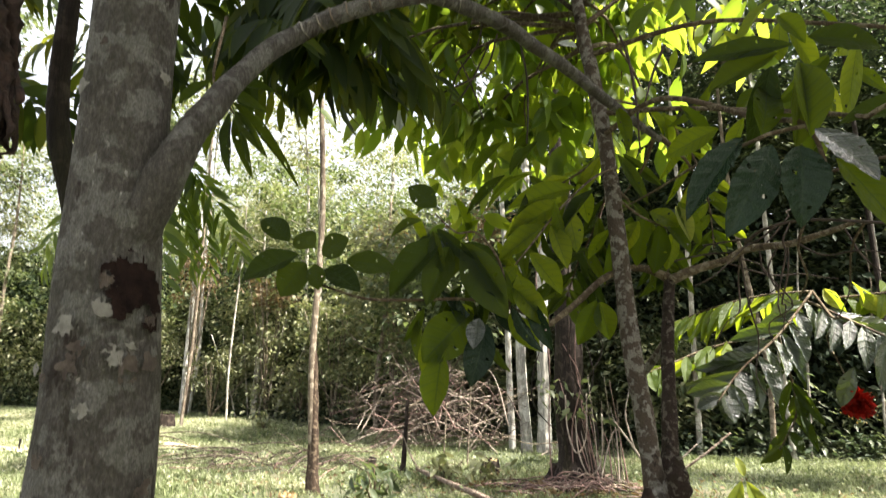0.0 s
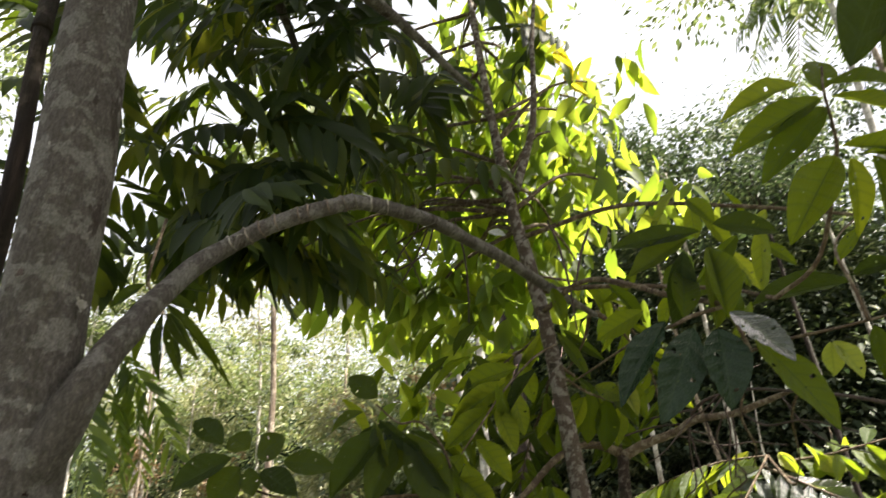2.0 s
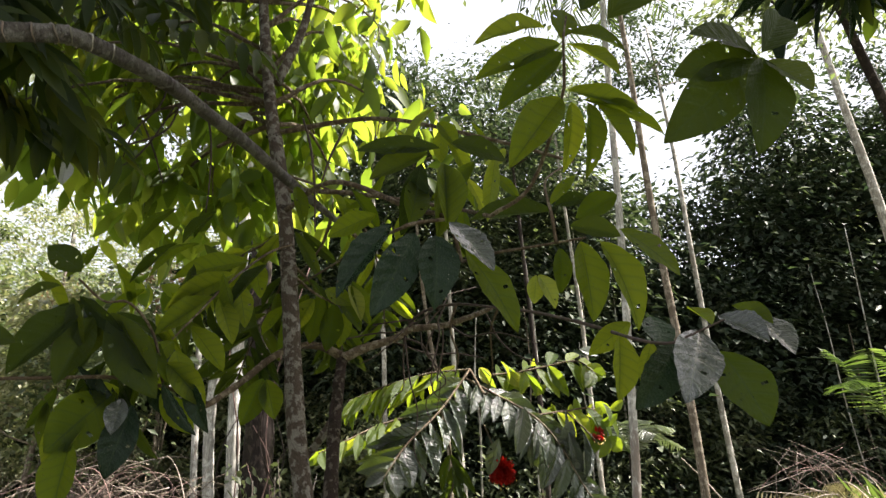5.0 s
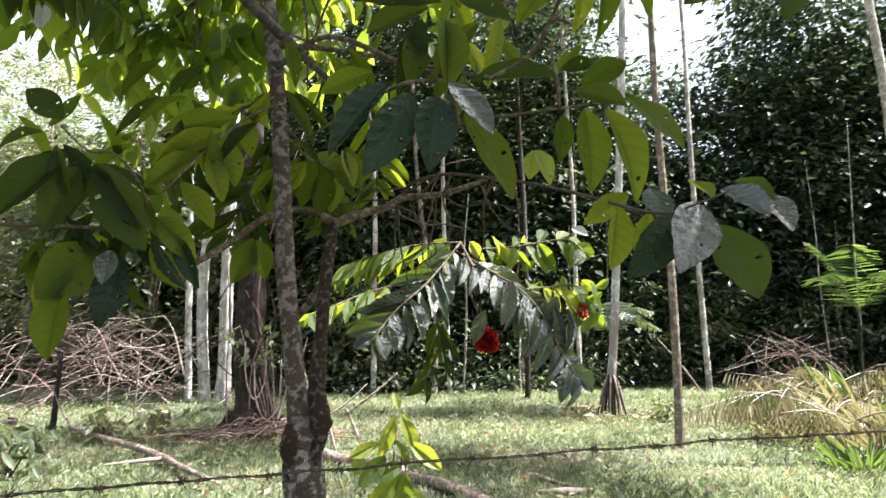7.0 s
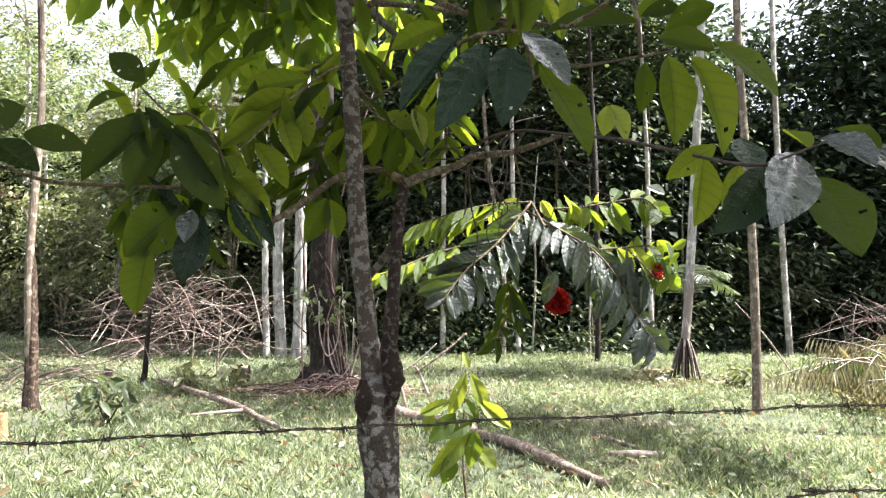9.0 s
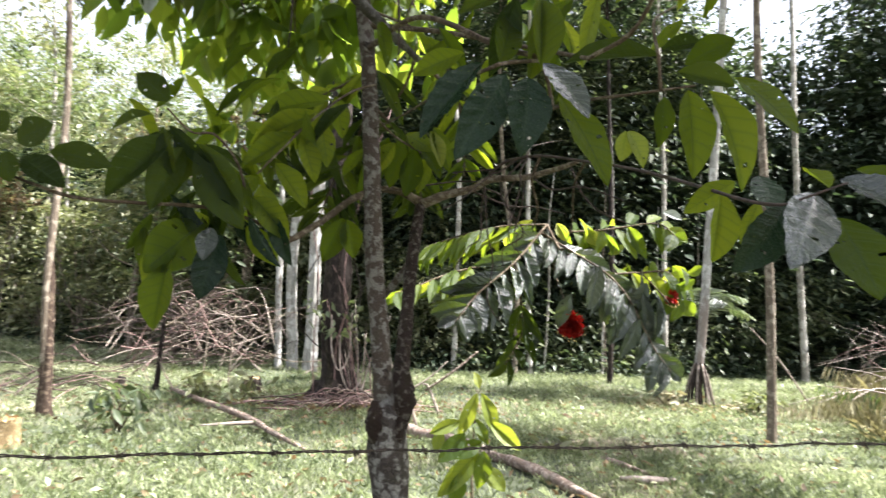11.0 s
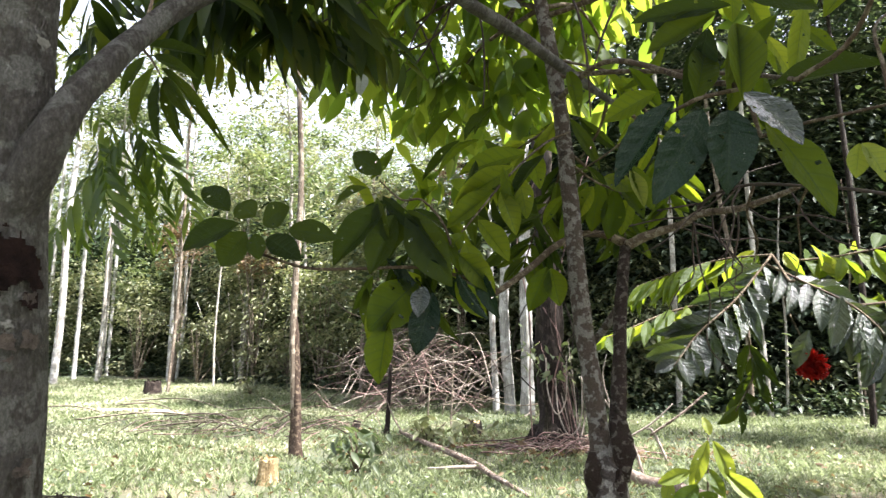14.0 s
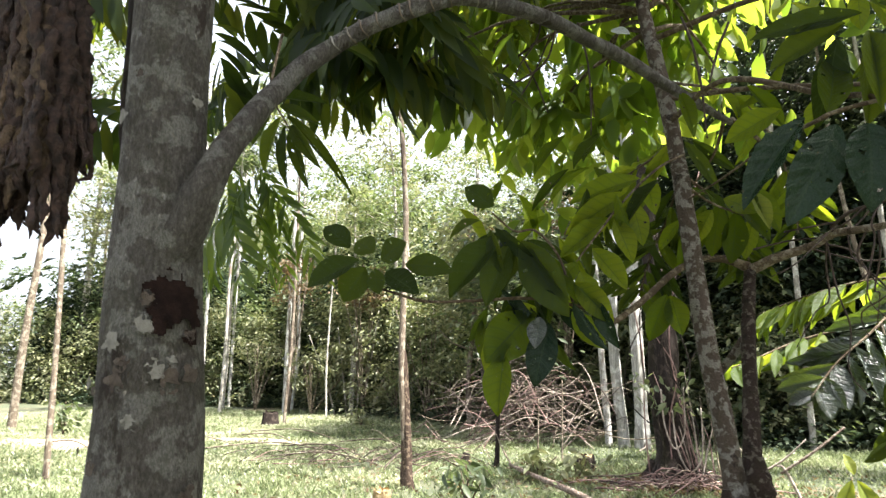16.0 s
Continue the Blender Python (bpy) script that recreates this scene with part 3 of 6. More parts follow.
def earth_patch(x, y, rx, ry, label):
    ring = [(x + rx * (1 + 0.3 * math.sin(3 * a + x)) * math.cos(a), y + ry * (1 + 0.25 * math.sin(4 * a)) * math.sin(a)) for a in [2 * math.pi * i / 40 for i in range(40)]]
    verts = [(a, b, ground_height(a, b) - 0.02) for a, b in ring] + [(x + (a - x) * 0.85, y + (b - y) * 0.85, ground_height(a, b) + 0.035) for a, b in ring] + [(x, y, ground_height(x, y) + 0.07)]
    faces = [(i, (i + 1) % 40, 40 + (i + 1) % 40, 40 + i) for i in range(40)] + [(40 + i, 40 + (i + 1) % 40, 80) for i in range(40)]
    tagged(part("bare_earth", mesh_of("bare_earth", verts, faces), EARTH), label, "ground", kind="structure")


earth_patch(-13.0, 12.6, 2.6, 0.8, "pale bare earth at the clearing's side")
earth_patch(-9.3, 15.2, 1.6, 0.5, "pale bare earth with dry sticks")

# ---- the forest edge ----
EDGE = [(-40, 26), (-24, 27.5), (-16, 29), (-12, 25.5), (-6, 22.5), (-2, 21.5), (3, 19.2), (8, 19.5), (14, 20.5), (20, 18.5), (26, 12), (30, 2)]


def along_edge(n, back0, back1, f0=0.0, f1=1.0):
    e = np.array(EDGE, float)
    run = np.concatenate([[0], np.cumsum(np.linalg.norm(np.diff(e, axis=0), axis=1))])
    s = RNG.uniform(f0, f1, n) * run[-1]
    x, y = np.interp(s, run, e[:, 0]), np.interp(s, run, e[:, 1])
    r = np.hypot(x, y)
    b = RNG.uniform(back0, back1, n)
    return x + x / r * b, y + y / r * b


def leaf_sprays(name, c, per, tight, size, aspect, droop, material, parent=None, flat=0.35):
    """Leafy sprays round the places c: flat layers, each leaf pointing away from its twig and hanging a little."""
    n = len(c)
    wide = tight * RNG.uniform(0.45, 1.7, (n, 1, 1))
    tilt = RNG.normal(0, 0.35, (n, 1, 2))
    off = RNG.normal(0, 1, (n, per, 3)) * wide * np.array((1, 1, flat))
    off[..., 2:] += (off[..., :2] * tilt).sum(-1, keepdims=True)
    P = (c[:, None] + off).reshape(-1, 3)
    P[:, 2] = np.abs(P[:, 2])
    m = len(P)
    out = unit(off.reshape(-1, 3) * np.array((1, 1, 0)) + 1e-4)
    D = out + RNG.normal(0, 0.35, (m, 3)) + np.array((0, 0, -droop))
    N = np.array((0, 0, 1.0)) + out * 0.25 + RNG.normal(0, 0.38, (m, 3))
    L = size * RNG.uniform(0.55, 1.4, m)
    return leaf_cloud(name, P, D, N, L, L * aspect * RNG.uniform(0.8, 1.25, m), material, parent)


def thicket(name, n_clumps, per, back, z, tight, size, aspect, material, label, f=(0.0, 1.0), droop=0.35, low=1.3, flat=0.55):
    x, y = along_edge(n_clumps, *back, *f)
    c = np.stack([x, y, z[0] + (z[1] - z[0]) * RNG.uniform(0, 1, n_clumps) ** low], 1)
    tagged(leaf_sprays(name, c, per, tight, size, aspect, droop, material, None, flat), label, "undergrowth", kind="stuff")


# sunlit side of the clearing: single shrubs and leaf sprays before a deep interior whose shade is coloured in
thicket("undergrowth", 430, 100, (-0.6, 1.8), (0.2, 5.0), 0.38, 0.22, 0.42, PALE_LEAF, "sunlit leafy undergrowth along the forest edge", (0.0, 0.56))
thicket("undergrowth", 420, 110, (0.0, 4.0), (0.3, 7.5), 0.46, 0.22, 0.40, WOOD_LEAF, "green undergrowth behind the forest edge", (0.05, 0.6))
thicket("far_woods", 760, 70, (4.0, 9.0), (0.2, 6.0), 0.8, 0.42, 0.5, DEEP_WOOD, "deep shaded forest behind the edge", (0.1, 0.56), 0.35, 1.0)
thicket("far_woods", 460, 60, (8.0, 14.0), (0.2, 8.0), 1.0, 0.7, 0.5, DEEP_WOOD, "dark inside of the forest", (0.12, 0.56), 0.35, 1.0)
thicket("far_woods", 250, 190, (5.0, 13.0), (6.0, 11.5), 0.75, 0.19, 0.45, WOOD_LEAF, "leafy crowns roofing the forest edge", (0.17, 0.56), 0.3, 1.0)
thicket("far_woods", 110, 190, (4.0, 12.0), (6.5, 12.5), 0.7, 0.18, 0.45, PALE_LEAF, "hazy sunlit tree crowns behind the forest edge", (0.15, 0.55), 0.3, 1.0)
thicket("far_woods", 420, 130, (17.0, 30.0), (2.0, 13.5), 1.5, 0.42, 0.5, WOOD_LEAF, "hazy green woods far behind the clearing", (0.19, 0.56), 0.3, 0.9)
# shaded side: leaf layers whose dark colour stands in for shade, with lighter sprays before them
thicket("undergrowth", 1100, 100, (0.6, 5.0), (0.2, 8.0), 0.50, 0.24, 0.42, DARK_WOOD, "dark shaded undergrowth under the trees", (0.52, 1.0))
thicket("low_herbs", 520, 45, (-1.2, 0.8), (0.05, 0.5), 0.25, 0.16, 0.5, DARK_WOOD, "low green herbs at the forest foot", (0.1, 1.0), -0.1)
# backing layers coloured near black in place of real interior shade
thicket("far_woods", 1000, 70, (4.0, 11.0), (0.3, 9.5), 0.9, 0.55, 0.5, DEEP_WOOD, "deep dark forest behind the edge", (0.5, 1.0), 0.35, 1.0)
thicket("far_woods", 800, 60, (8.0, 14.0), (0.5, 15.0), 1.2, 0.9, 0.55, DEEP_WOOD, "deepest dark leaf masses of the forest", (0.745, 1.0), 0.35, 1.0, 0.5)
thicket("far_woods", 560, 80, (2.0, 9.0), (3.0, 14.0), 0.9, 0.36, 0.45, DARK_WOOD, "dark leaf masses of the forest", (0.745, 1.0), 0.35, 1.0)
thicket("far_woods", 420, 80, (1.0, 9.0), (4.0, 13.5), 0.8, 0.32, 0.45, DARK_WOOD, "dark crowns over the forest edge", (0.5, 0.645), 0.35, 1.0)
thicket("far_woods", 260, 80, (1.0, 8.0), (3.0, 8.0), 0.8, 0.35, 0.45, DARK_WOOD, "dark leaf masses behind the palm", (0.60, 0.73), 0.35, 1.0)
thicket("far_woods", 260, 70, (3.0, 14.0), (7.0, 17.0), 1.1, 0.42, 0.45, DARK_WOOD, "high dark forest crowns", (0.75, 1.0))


def forest_tree(x, y, h, r, crown, leaves, size, bark, leaf, label, lean=(0, 0), rings=0.10, group="forest trees", limbs=5, name="forest_tree"):
    """A tall tree: tapered trunk with limbs, and a clumped crown. crown: centre height, radius, half height (0 radius: bare)."""
    top = thing(name, (x, y, 0), label, "tree", group)
    wig = RNG.normal(0, 0.035 + 0.002 * h, (5, 2))
    pts = [(x + lean[0] * f + wig[i, 0] * (i > 0), y + lean[1] * f + wig[i, 1] * (i > 0), h * f - 0.05 * (i == 0)) for i, f in enumerate((0, 0.2, 0.45, 0.7, 1))]
    data = [tube_data([(pts[0][0], pts[0][1], -0.05)] + [pts[0][:2] + (0.25,)] + pts[1:], [r * 1.45, r * 1.1, r, r * 0.9, r * 0.75, r * 0.4], 26, 10, rings, None, x)]
    tipx, tipy = pts[-1][:2]
    if crown[1]:
        for k in range(limbs):
            a = k * 2.4 + x
            z0 = crown[0] - crown[2] * RNG.uniform(0.3, 1.0)
            f = min(z0 / h, 0.98)
            bx, by = np.interp(f, (0, 0.2, 0.45, 0.7, 1), [p[0] for p in pts]), np.interp(f, (0, 0.2, 0.45, 0.7, 1), [p[1] for p in pts])
            ln = crown[1] * RNG.uniform(0.6, 0.95)
            tip = (bx + math.cos(a) * ln, by + math.sin(a) * ln, z0 + ln * RNG.uniform(0.4, 0.9))
            mid = (bx + math.cos(a) * ln * 0.5, by + math.sin(a) * ln * 0.5, z0 + ln * 0.2)
            data.append(tube_data([(bx, by, z0), mid, tip], [r * 0.4, r * 0.28, r * 0.1], 8, 6))
    ob = part("trunk", mesh_of("trunk", *join_data(*data)), bark)
    under(ob, top)
    if crown[1]:
        _, c = clumps((tipx, tipy, crown[0]), (crown[1], crown[1], crown[2]), max(6, leaves // 55), 1, 0.01)
        under(leaf_sprays("crown", c, int(70 * (0.2 / size) ** 1.3 * 1.1), 0.28 + 0.05 * crown[1], size, 0.42, 0.3, leaf, None, 0.4), top)
    return top


# lighter leaf colour puts highlights before the dark layers
thicket("understorey", 260, 70, (-0.6, 1.6), (0.2, 3.4), 0.34, 0.26, 0.36, WOOD_LEAF, "lighter leafy understorey before the dark forest", (0.5, 1.0))
thicket("far_woods", 260, 90, (0.5, 7.0), (5.0, 12.0), 0.6, 0.24, 0.45, WOOD_LEAF, "thin light crowns between the dark ones", (0.57, 0.655))
thicket("far_woods", 150, 60, (1.5, 6.0), (5.0, 12.0), 0.7, 0.34, 0.45, WOOD_LEAF, "lighter leaf sprays high in the dark forest", (0.75, 0.95))
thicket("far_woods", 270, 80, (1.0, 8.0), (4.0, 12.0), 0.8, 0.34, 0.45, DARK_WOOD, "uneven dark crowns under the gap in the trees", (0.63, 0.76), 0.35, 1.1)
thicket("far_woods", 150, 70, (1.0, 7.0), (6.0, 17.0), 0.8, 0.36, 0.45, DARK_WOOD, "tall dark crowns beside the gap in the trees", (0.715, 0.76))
# single trees of the clearing and the edge
forest_tree(-3.44, 10.12, 9.5, 0.052, (9.3, 0.8, 0.8), 500, 0.16, BARK_TAN, WOOD_LEAF, "slim tan tree trunk with dark peeling foot in the grass", (-0.55, 0.3), 0.08, limbs=3)
foot = tube("peeling_bark", [(-3.44, 10.12, -0.04), (-3.45, 10.125, 0.3), (-3.475, 10.14, 0.9), (-3.53, 10.16, 1.7), (-3.56, 10.17, 2.15)], [0.12, 0.086, 0.074, 0.060, 0.033], BARK_FOOT, None, 60, 22, 0.22, (5, 0.10), "dark peeling bark at the foot")
under(foot, bpy.data.objects["forest_tree"])
# crown is out of view and enlarged to cast dappled shade on the grass
forest_tree(6.61, 9.46, 12.5, 0.064, (12.6, 2.3, 1.2), 1900, 0.18, BARK_TAN, WOOD_LEAF, "straight slim brown trunk in the grass", (-0.25, 0.4), 0.06, limbs=3)
forest_tree(14.0, 18.6, 17, 0.09, (16.5, 2.0, 2.2), 1800, 0.2, BARK_PALE, DARK_WOOD, "slim pale trunk before the dark forest", (-0.5, 0.5), 0.06)
forest_tree(15.2, 12.2, 16, 0.12, (15.5, 2.0, 2.2), 1800, 0.2, BARK_PALE, DARK_WOOD, "pale leaning trunk beside the palm thicket", (-1.4, 0.5), 0.06)
forest_tree(-9.15, 8.85, 11, 0.046, (10.8, 1.4, 1.2), 900, 0.17, BARK_TAN, WOOD_LEAF, "slim tan tree standing alone in the grass", (-0.9, 0.3), 0.1)
forest_tree(-18.0, 15.2, 13, 0.11, (12.0, 2.2, 2.0), 1800, 0.2, BARK_TAN, WOOD_LEAF, "brown tree at the clearing's border", (0.3, 0.3), 0.1)
forest_tree(-0.80, 17.25, 13, 0.125, (12.5, 2.4, 2.2), 2200, 0.2, BARK_WHITE, WOOD_LEAF, "pale grey trunk under the forest edge", (-0.2, 0.4), 0.06)
forest_tree(-1.18, 17.6, 11, 0.08, (10.8, 1.8, 1.8), 1300, 0.2, BARK_WHITE, WOOD_LEAF, "thin pale trunk under the forest edge", (-0.6, 0.3), 0.06)
forest_tree(0.15, 20.2, 14, 0.13, (13.0, 2.4, 2.0), 2000, 0.2, BARK_WHITE, WOOD_LEAF, "pale trunk under the forest edge", (-0.1, 0.3), 0.06)
forest_tree(7.1, 16.6, 11, 0.065, (11, 1.6, 1.6), 1100, 0.2, BARK_DARK, DARK_WOOD, "thin dark trunk at the forest edge", (-0.2, 0.2), 0.06)
forest_tree(3.4, 18.4, 12, 0.07, (11.6, 1.8, 1.6), 1200, 0.2, BARK_PALE, DARK_WOOD, "thin pale trunk before the dark forest", (-0.3, 0.2), 0.06)
forest_tree(5.0, 18.0, 12, 0.06, (11.6, 1.8, 1.6), 1200, 0.2, BARK_TAN, DARK_WOOD, "thin leaning brown trunk at the forest edge", (-0.9, 0.2), 0.06)
forest_tree(5.5, 18.3, 13, 0.07, (12.6, 1.8, 1.6), 1200, 0.2, BARK_PALE, DARK_WOOD, "pale trunk at the forest edge", (-0.5, 0.2), 0.06)
forest_tree(9.6, 18.6, 13, 0.07, (12.6, 1.8, 1.6), 1200, 0.2, BARK_PALE, DARK_WOOD, "pale trunk at the forest edge", (-0.4, 0.2), 0.06)


for x, y, h, r, lean, bark in ((-17.92, 22.27, 14, 0.17, 0.9, BARK_WHITE), (-24.0, 28.6, 14, 0.13, 0.6, BARK_WHITE), (-19.46, 25.2, 13, 0.11, 0.4, BARK_WHITE), (-17.17, 23.6, 13, 0.085, 1.2, BARK_PALE), (-18.54, 25.6, 13, 0.085, 0.5, BARK_PALE), (-20.04, 28.0, 14, 0.10, 0.2, BARK_WHITE), (-11.55, 19.54, 13, 0.068, 0.5, BARK_TAN), (-15.02, 25.0, 14.5, 0.12, 0.2, BARK_WHITE), (-15.55, 26.4, 14, 0.105, 0.1, BARK_WHITE), (-11.85, 22.8, 9, 0.05, 0.2, BARK_PALE)):
    forest_tree(x, y, h, r * 0.75, (h * 0.93, 1.9, 1.7), 800, 0.24, bark, (PALE_LEAF, WOOD_LEAF)[int(h) % 2], "tall sunlit white trunk at the forest edge" if bark is BARK_WHITE else "tall slim sunlit trunk at the forest edge", (lean * 0.1, 0.2), 0.05, limbs=4)
t = thing("stem_clump", (-11.77, 24.6, 0), "pale clump of thin upright stems at the forest edge", "shrub")
for k in range(13):
    a, b = RNG.normal(0, 0.6), RNG.normal(0, 0.3)
    tube("stem", [(-11.77 + a * 0.6, 24.6 + b, -0.03), (-11.77 + a, 24.6 + b, 1.4), (-11.77 + a * 1.7, 24.6 + b, RNG.uniform(2.6, 4.2))], [0.035, 0.03, 0.012], BARK_PALE, t, 10, 6, 0.1)
P, _ = clumps((-11.77, 24.5, 2.6), (1.3, 0.7, 1.4), 26, 22, 0.2)
under(foliage("leaves", P, 0.24, 0.3, 0.6, PALE_LEAF), t)


def random_forest():
    x, y = along_edge(9, 0.5, 4.0, 0.12, 0.50)
    for a, b in zip(x, y):
        h = RNG.uniform(8, 14)
        forest_tree(a, b, h, RNG.uniform(0.05, 0.10), (h * 0.93, RNG.uniform(1.2, 2.2), RNG.uniform(1.2, 2.4)), 1000, 0.22, (BARK_PALE, BARK_TAN)[int(RNG.uniform() < 0.35)], (PALE_LEAF, WOOD_LEAF)[int(RNG.uniform() < 0.5)], "slim tall tree of the sunlit forest edge", (RNG.normal(0, 0.4), RNG.normal(0, 0.3)), 0.06, limbs=3)
    x, y = along_edge(20, 0.8, 7.0, 0.55, 0.98)
    for a, b in zip(x, y):
        if 29 < math.degrees(math.atan2(a, b)) < 43:
            continue  # open gap in the trees
        h = RNG.uniform(12, 19)
        forest_tree(a, b, h, RNG.uniform(0.08, 0.2), (h * 0.9, RNG.uniform(2.2, 3.4), RNG.uniform(2.5, 4.5)), 2600, 0.22, (BARK_PALE, BARK_DARK)[int(RNG.uniform() < 0.5)], (DARK_WOOD, WOOD_LEAF)[int(RNG.uniform() < 0.3)], "tall tree of the dark forest", (RNG.normal(0, 0.5), RNG.normal(0, 0.4)), 0.06, limbs=4)
    for a, b, h in ((-10, 36, 15), (-18, 38, 16), (-4, 34, 15), (-26, 36, 15), (1, 31, 17), (-32, 30, 15)):
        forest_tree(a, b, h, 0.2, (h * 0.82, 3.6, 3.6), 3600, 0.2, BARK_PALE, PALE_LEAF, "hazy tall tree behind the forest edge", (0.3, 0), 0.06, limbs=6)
    # broken ring of trees behind the visitor
    for a, b, h in ((-9, -9, 12), (-2, -13, 13), (6, -12, 12), (13, -7, 13), (-15, 0, 12), (18, 0, 14)):
        forest_tree(a, b, h, 0.2, (h * 0.7, 3.2, 3.6), 1500, 0.3, BARK_PALE, WOOD_LEAF, "leafy tree closing the clearing", (0.3, 0), 0.06)


random_forest()
x, y = along_edge(18, -1.0, 1.2, 0.52, 0.95)
for a, b in zip(x, y):
    forest_tree(a, b, RNG.uniform(5, 10), RNG.uniform(0.018, 0.04), (0, 0, 0), 0, 0.2, (BARK_PALE, BARK_TAN)[int(RNG.uniform() < 0.4)], DARK_WOOD, "thin bare sapling stem before the dark forest", (RNG.normal(0, 0.5), RNG.normal(0, 0.2)), 0.1, "sapling stems", 0, "sapling")
forest_tree(-3.3, 18.6, 6.5, 0.08, (3.6, 2.2, 3.0), 2600, 0.24, BARK_TAN, WOOD_LEAF, "bushy leafy tree over the brush pile", (0.2, 0), 0.06)
forest_tree(-5.6, 20.5, 7.5, 0.08, (4.6, 2.2, 3.2), 2200, 0.24, BARK_TAN, PALE_LEAF, "bushy sunlit tree at the forest edge", (0.2, 0), 0.06)
for x, y, z, m in ((-11.2, 24.6, 5.0, RUSSET), (-5.5, 22, 6.2, RUSSET), (-2.6, 20.5, 6.5, RUSSET), (-9.5, 24, 1.6, PALE_LEAF), (-14.5, 24.5, 5.5, RUSSET), (-8.0, 23.2, 3.6, PALE_LEAF), (-17.5, 26.5, 2.6, PALE_LEAF), (-7.0, 22.4, 1.5, PALE_LEAF), (-13.2, 24.0, 1.8, PALE_LEAF), (-4.4, 20.6, 2.4, PALE_LEAF)):
    t = thing("shrub", (x, y, 0), "shrub with dry russet leaves at the forest edge" if m is RUSSET else "pale sunlit shrub at the forest edge", "shrub")
    under(part("stem", mesh_of("stem", *join_data(*[tube_data([(x, y, 0), (x + dx * 0.4, y + dy * 0.4, z * 0.5), (x + dx, y + dy, z + 0.3)], [0.04, 0.03, 0.012], 8, 5) for dx, dy in RNG.normal(0, 0.5, (7, 2))])), BARK_TAN), t)
    P, _ = clumps((x, y, z), (1.1, 1.0, 1.0), 22, 34, 0.22)
    under(foliage("crown", P, 0.17, 0.4, 0.5, m), t)


# ---- big brown tree hung with vines ----
def vine_tree(x, y):
    t = thing("vine_tree", (x, y, 0), "old dark brown tree with a flared foot and hanging vines", "tree")
    tube("trunk", [(x, y, -0.1), (x, y, 0.35), (x - 0.05, y, 1.2), (x - 0.15, y, 3.0), (x - 0.25, y + 0.1, 6), (x - 0.3, y + 0.2, 11)], [0.50, 0.35, 0.24, 0.19, 0.17, 0.13], BARK_DARK, t, 40, 36, 0.5, (9, 0.05))
    for k in range(9):
        a = k * 0.75 + 0.2
        r = RNG.uniform(0.55, 0.9)
        tube("root", [(x + 0.3 * math.cos(a), y + 0.3 * math.sin(a), 0.32), (x + 0.6 * r * math.cos(a), y + 0.6 * r * math.sin(a), 0.10), (x + r * math.cos(a + 0.15), y + r * math.sin(a + 0.15), -0.03)], [0.10, 0.06, 0.02], BARK_DARK, t, 10, 7, 0.3)
    for k in range(9):
        a = -2.9 + k * 0.34
        r0, sw = 0.26 + 0.14 * RNG.uniform(), RNG.normal(0, 0.26, 4)
        z1 = RNG.uniform(1.6, 6.0)
        pts = [(x + 0.45 * math.cos(a), y + 0.45 * math.sin(a), 0.02)]
        pts += [(x + (r0 + 0.05) * math.cos(a) + sw[i] * 0.7, y + r0 * math.sin(a) - 0.04, z1 * f) for i, f in enumerate((0.2, 0.45, 0.75, 1.0))]
        tube("vine", pts, [0.013, 0.012, 0.011, 0.008], (BARK_DARK, ROOT, BARK_DARK)[k % 3], t, 18, 6, 0.2)
    for k, (px, pz, s) in enumerate(((0.02, 0.95, 0.34), (0.22, 0.62, 0.42))):
        tube("vine", [(x + px - s * 0.5, y - 0.5, pz + 0.55), (x + px - s * 0.4, y - 0.58, pz), (x + px, y - 0.6, pz - 0.35), (x + px + s * 0.45, y - 0.58, pz - 0.1), (x + px + s * 0.5, y - 0.55, pz + 0.6)], [0.012, 0.013, 0.012, 0.008], DEADWOOD, t, 24, 6, 0.5)
    for k in range(16):
        a, q = RNG.uniform(-0.1, 0.55), RNG.normal(0, 0.12)
        tube("stick", [(x + 0.3 + a, y - 0.35 - 0.3 * RNG.uniform(), 0.0), (x + 0.28 + a * 0.8 + q, y - 0.4, RNG.uniform(0.4, 0.9)), (x + 0.2 + a * 0.6 + 2 * q, y - 0.4, RNG.uniform(0.9, 1.9))], [0.013, 0.010, 0.004], (ROOT, BARK_TAN, DEADWOOD)[k % 3], t, 9, 5, 0.3)
    P, _ = clumps((x - 0.3, y + 0.2, 10.5), (2.4, 2.4, 1.8), 30, 70, 0.4)
    under(foliage("crown", P, 0.2, 0.45, 0.3, WOOD_LEAF), t)
    P, _ = clumps((x - 0.1, y - 0.4, 1.6), (0.55, 0.2, 0.8), 9, 6, 0.12)
    under(foliage("creeper", P, 0.16, 0.5, 0.4, WOOD_LEAF, None, True), t)


vine_tree(0.36, 12.3)
t = thing("root_tangle", (0.5, 11.6, 0), "tangle of red-brown fallen vines at the tree's foot", "brushwood")
for k in range(110):
    cx, cy, a = 0.35 + RNG.normal(0, 0.65), 11.6 + RNG.normal(0, 0.28), RNG.normal(0, 0.9)
    ln = RNG.uniform(0.12, 0.55)
    rise = 0.28 * math.exp(-((cx - 0.5) ** 2) / 0.3) * RNG.uniform(0.2, 1.0)
    tube("vine", [(cx - ln * math.cos(a), cy - ln * math.sin(a) * 0.6, RNG.uniform(0.0, 0.08)), (cx + RNG.normal(0, 0.08), cy, rise + RNG.uniform(0.03, 0.12)), (cx + ln * math.cos(a), cy + ln * math.sin(a) * 0.6, rise * 0.6 + RNG.uniform(0.0, 0.1))], [0.012, 0.011, 0.005], (ROOT, ROOT, LOG, TWIG_DARK)[k % 4], t, 7, 5)


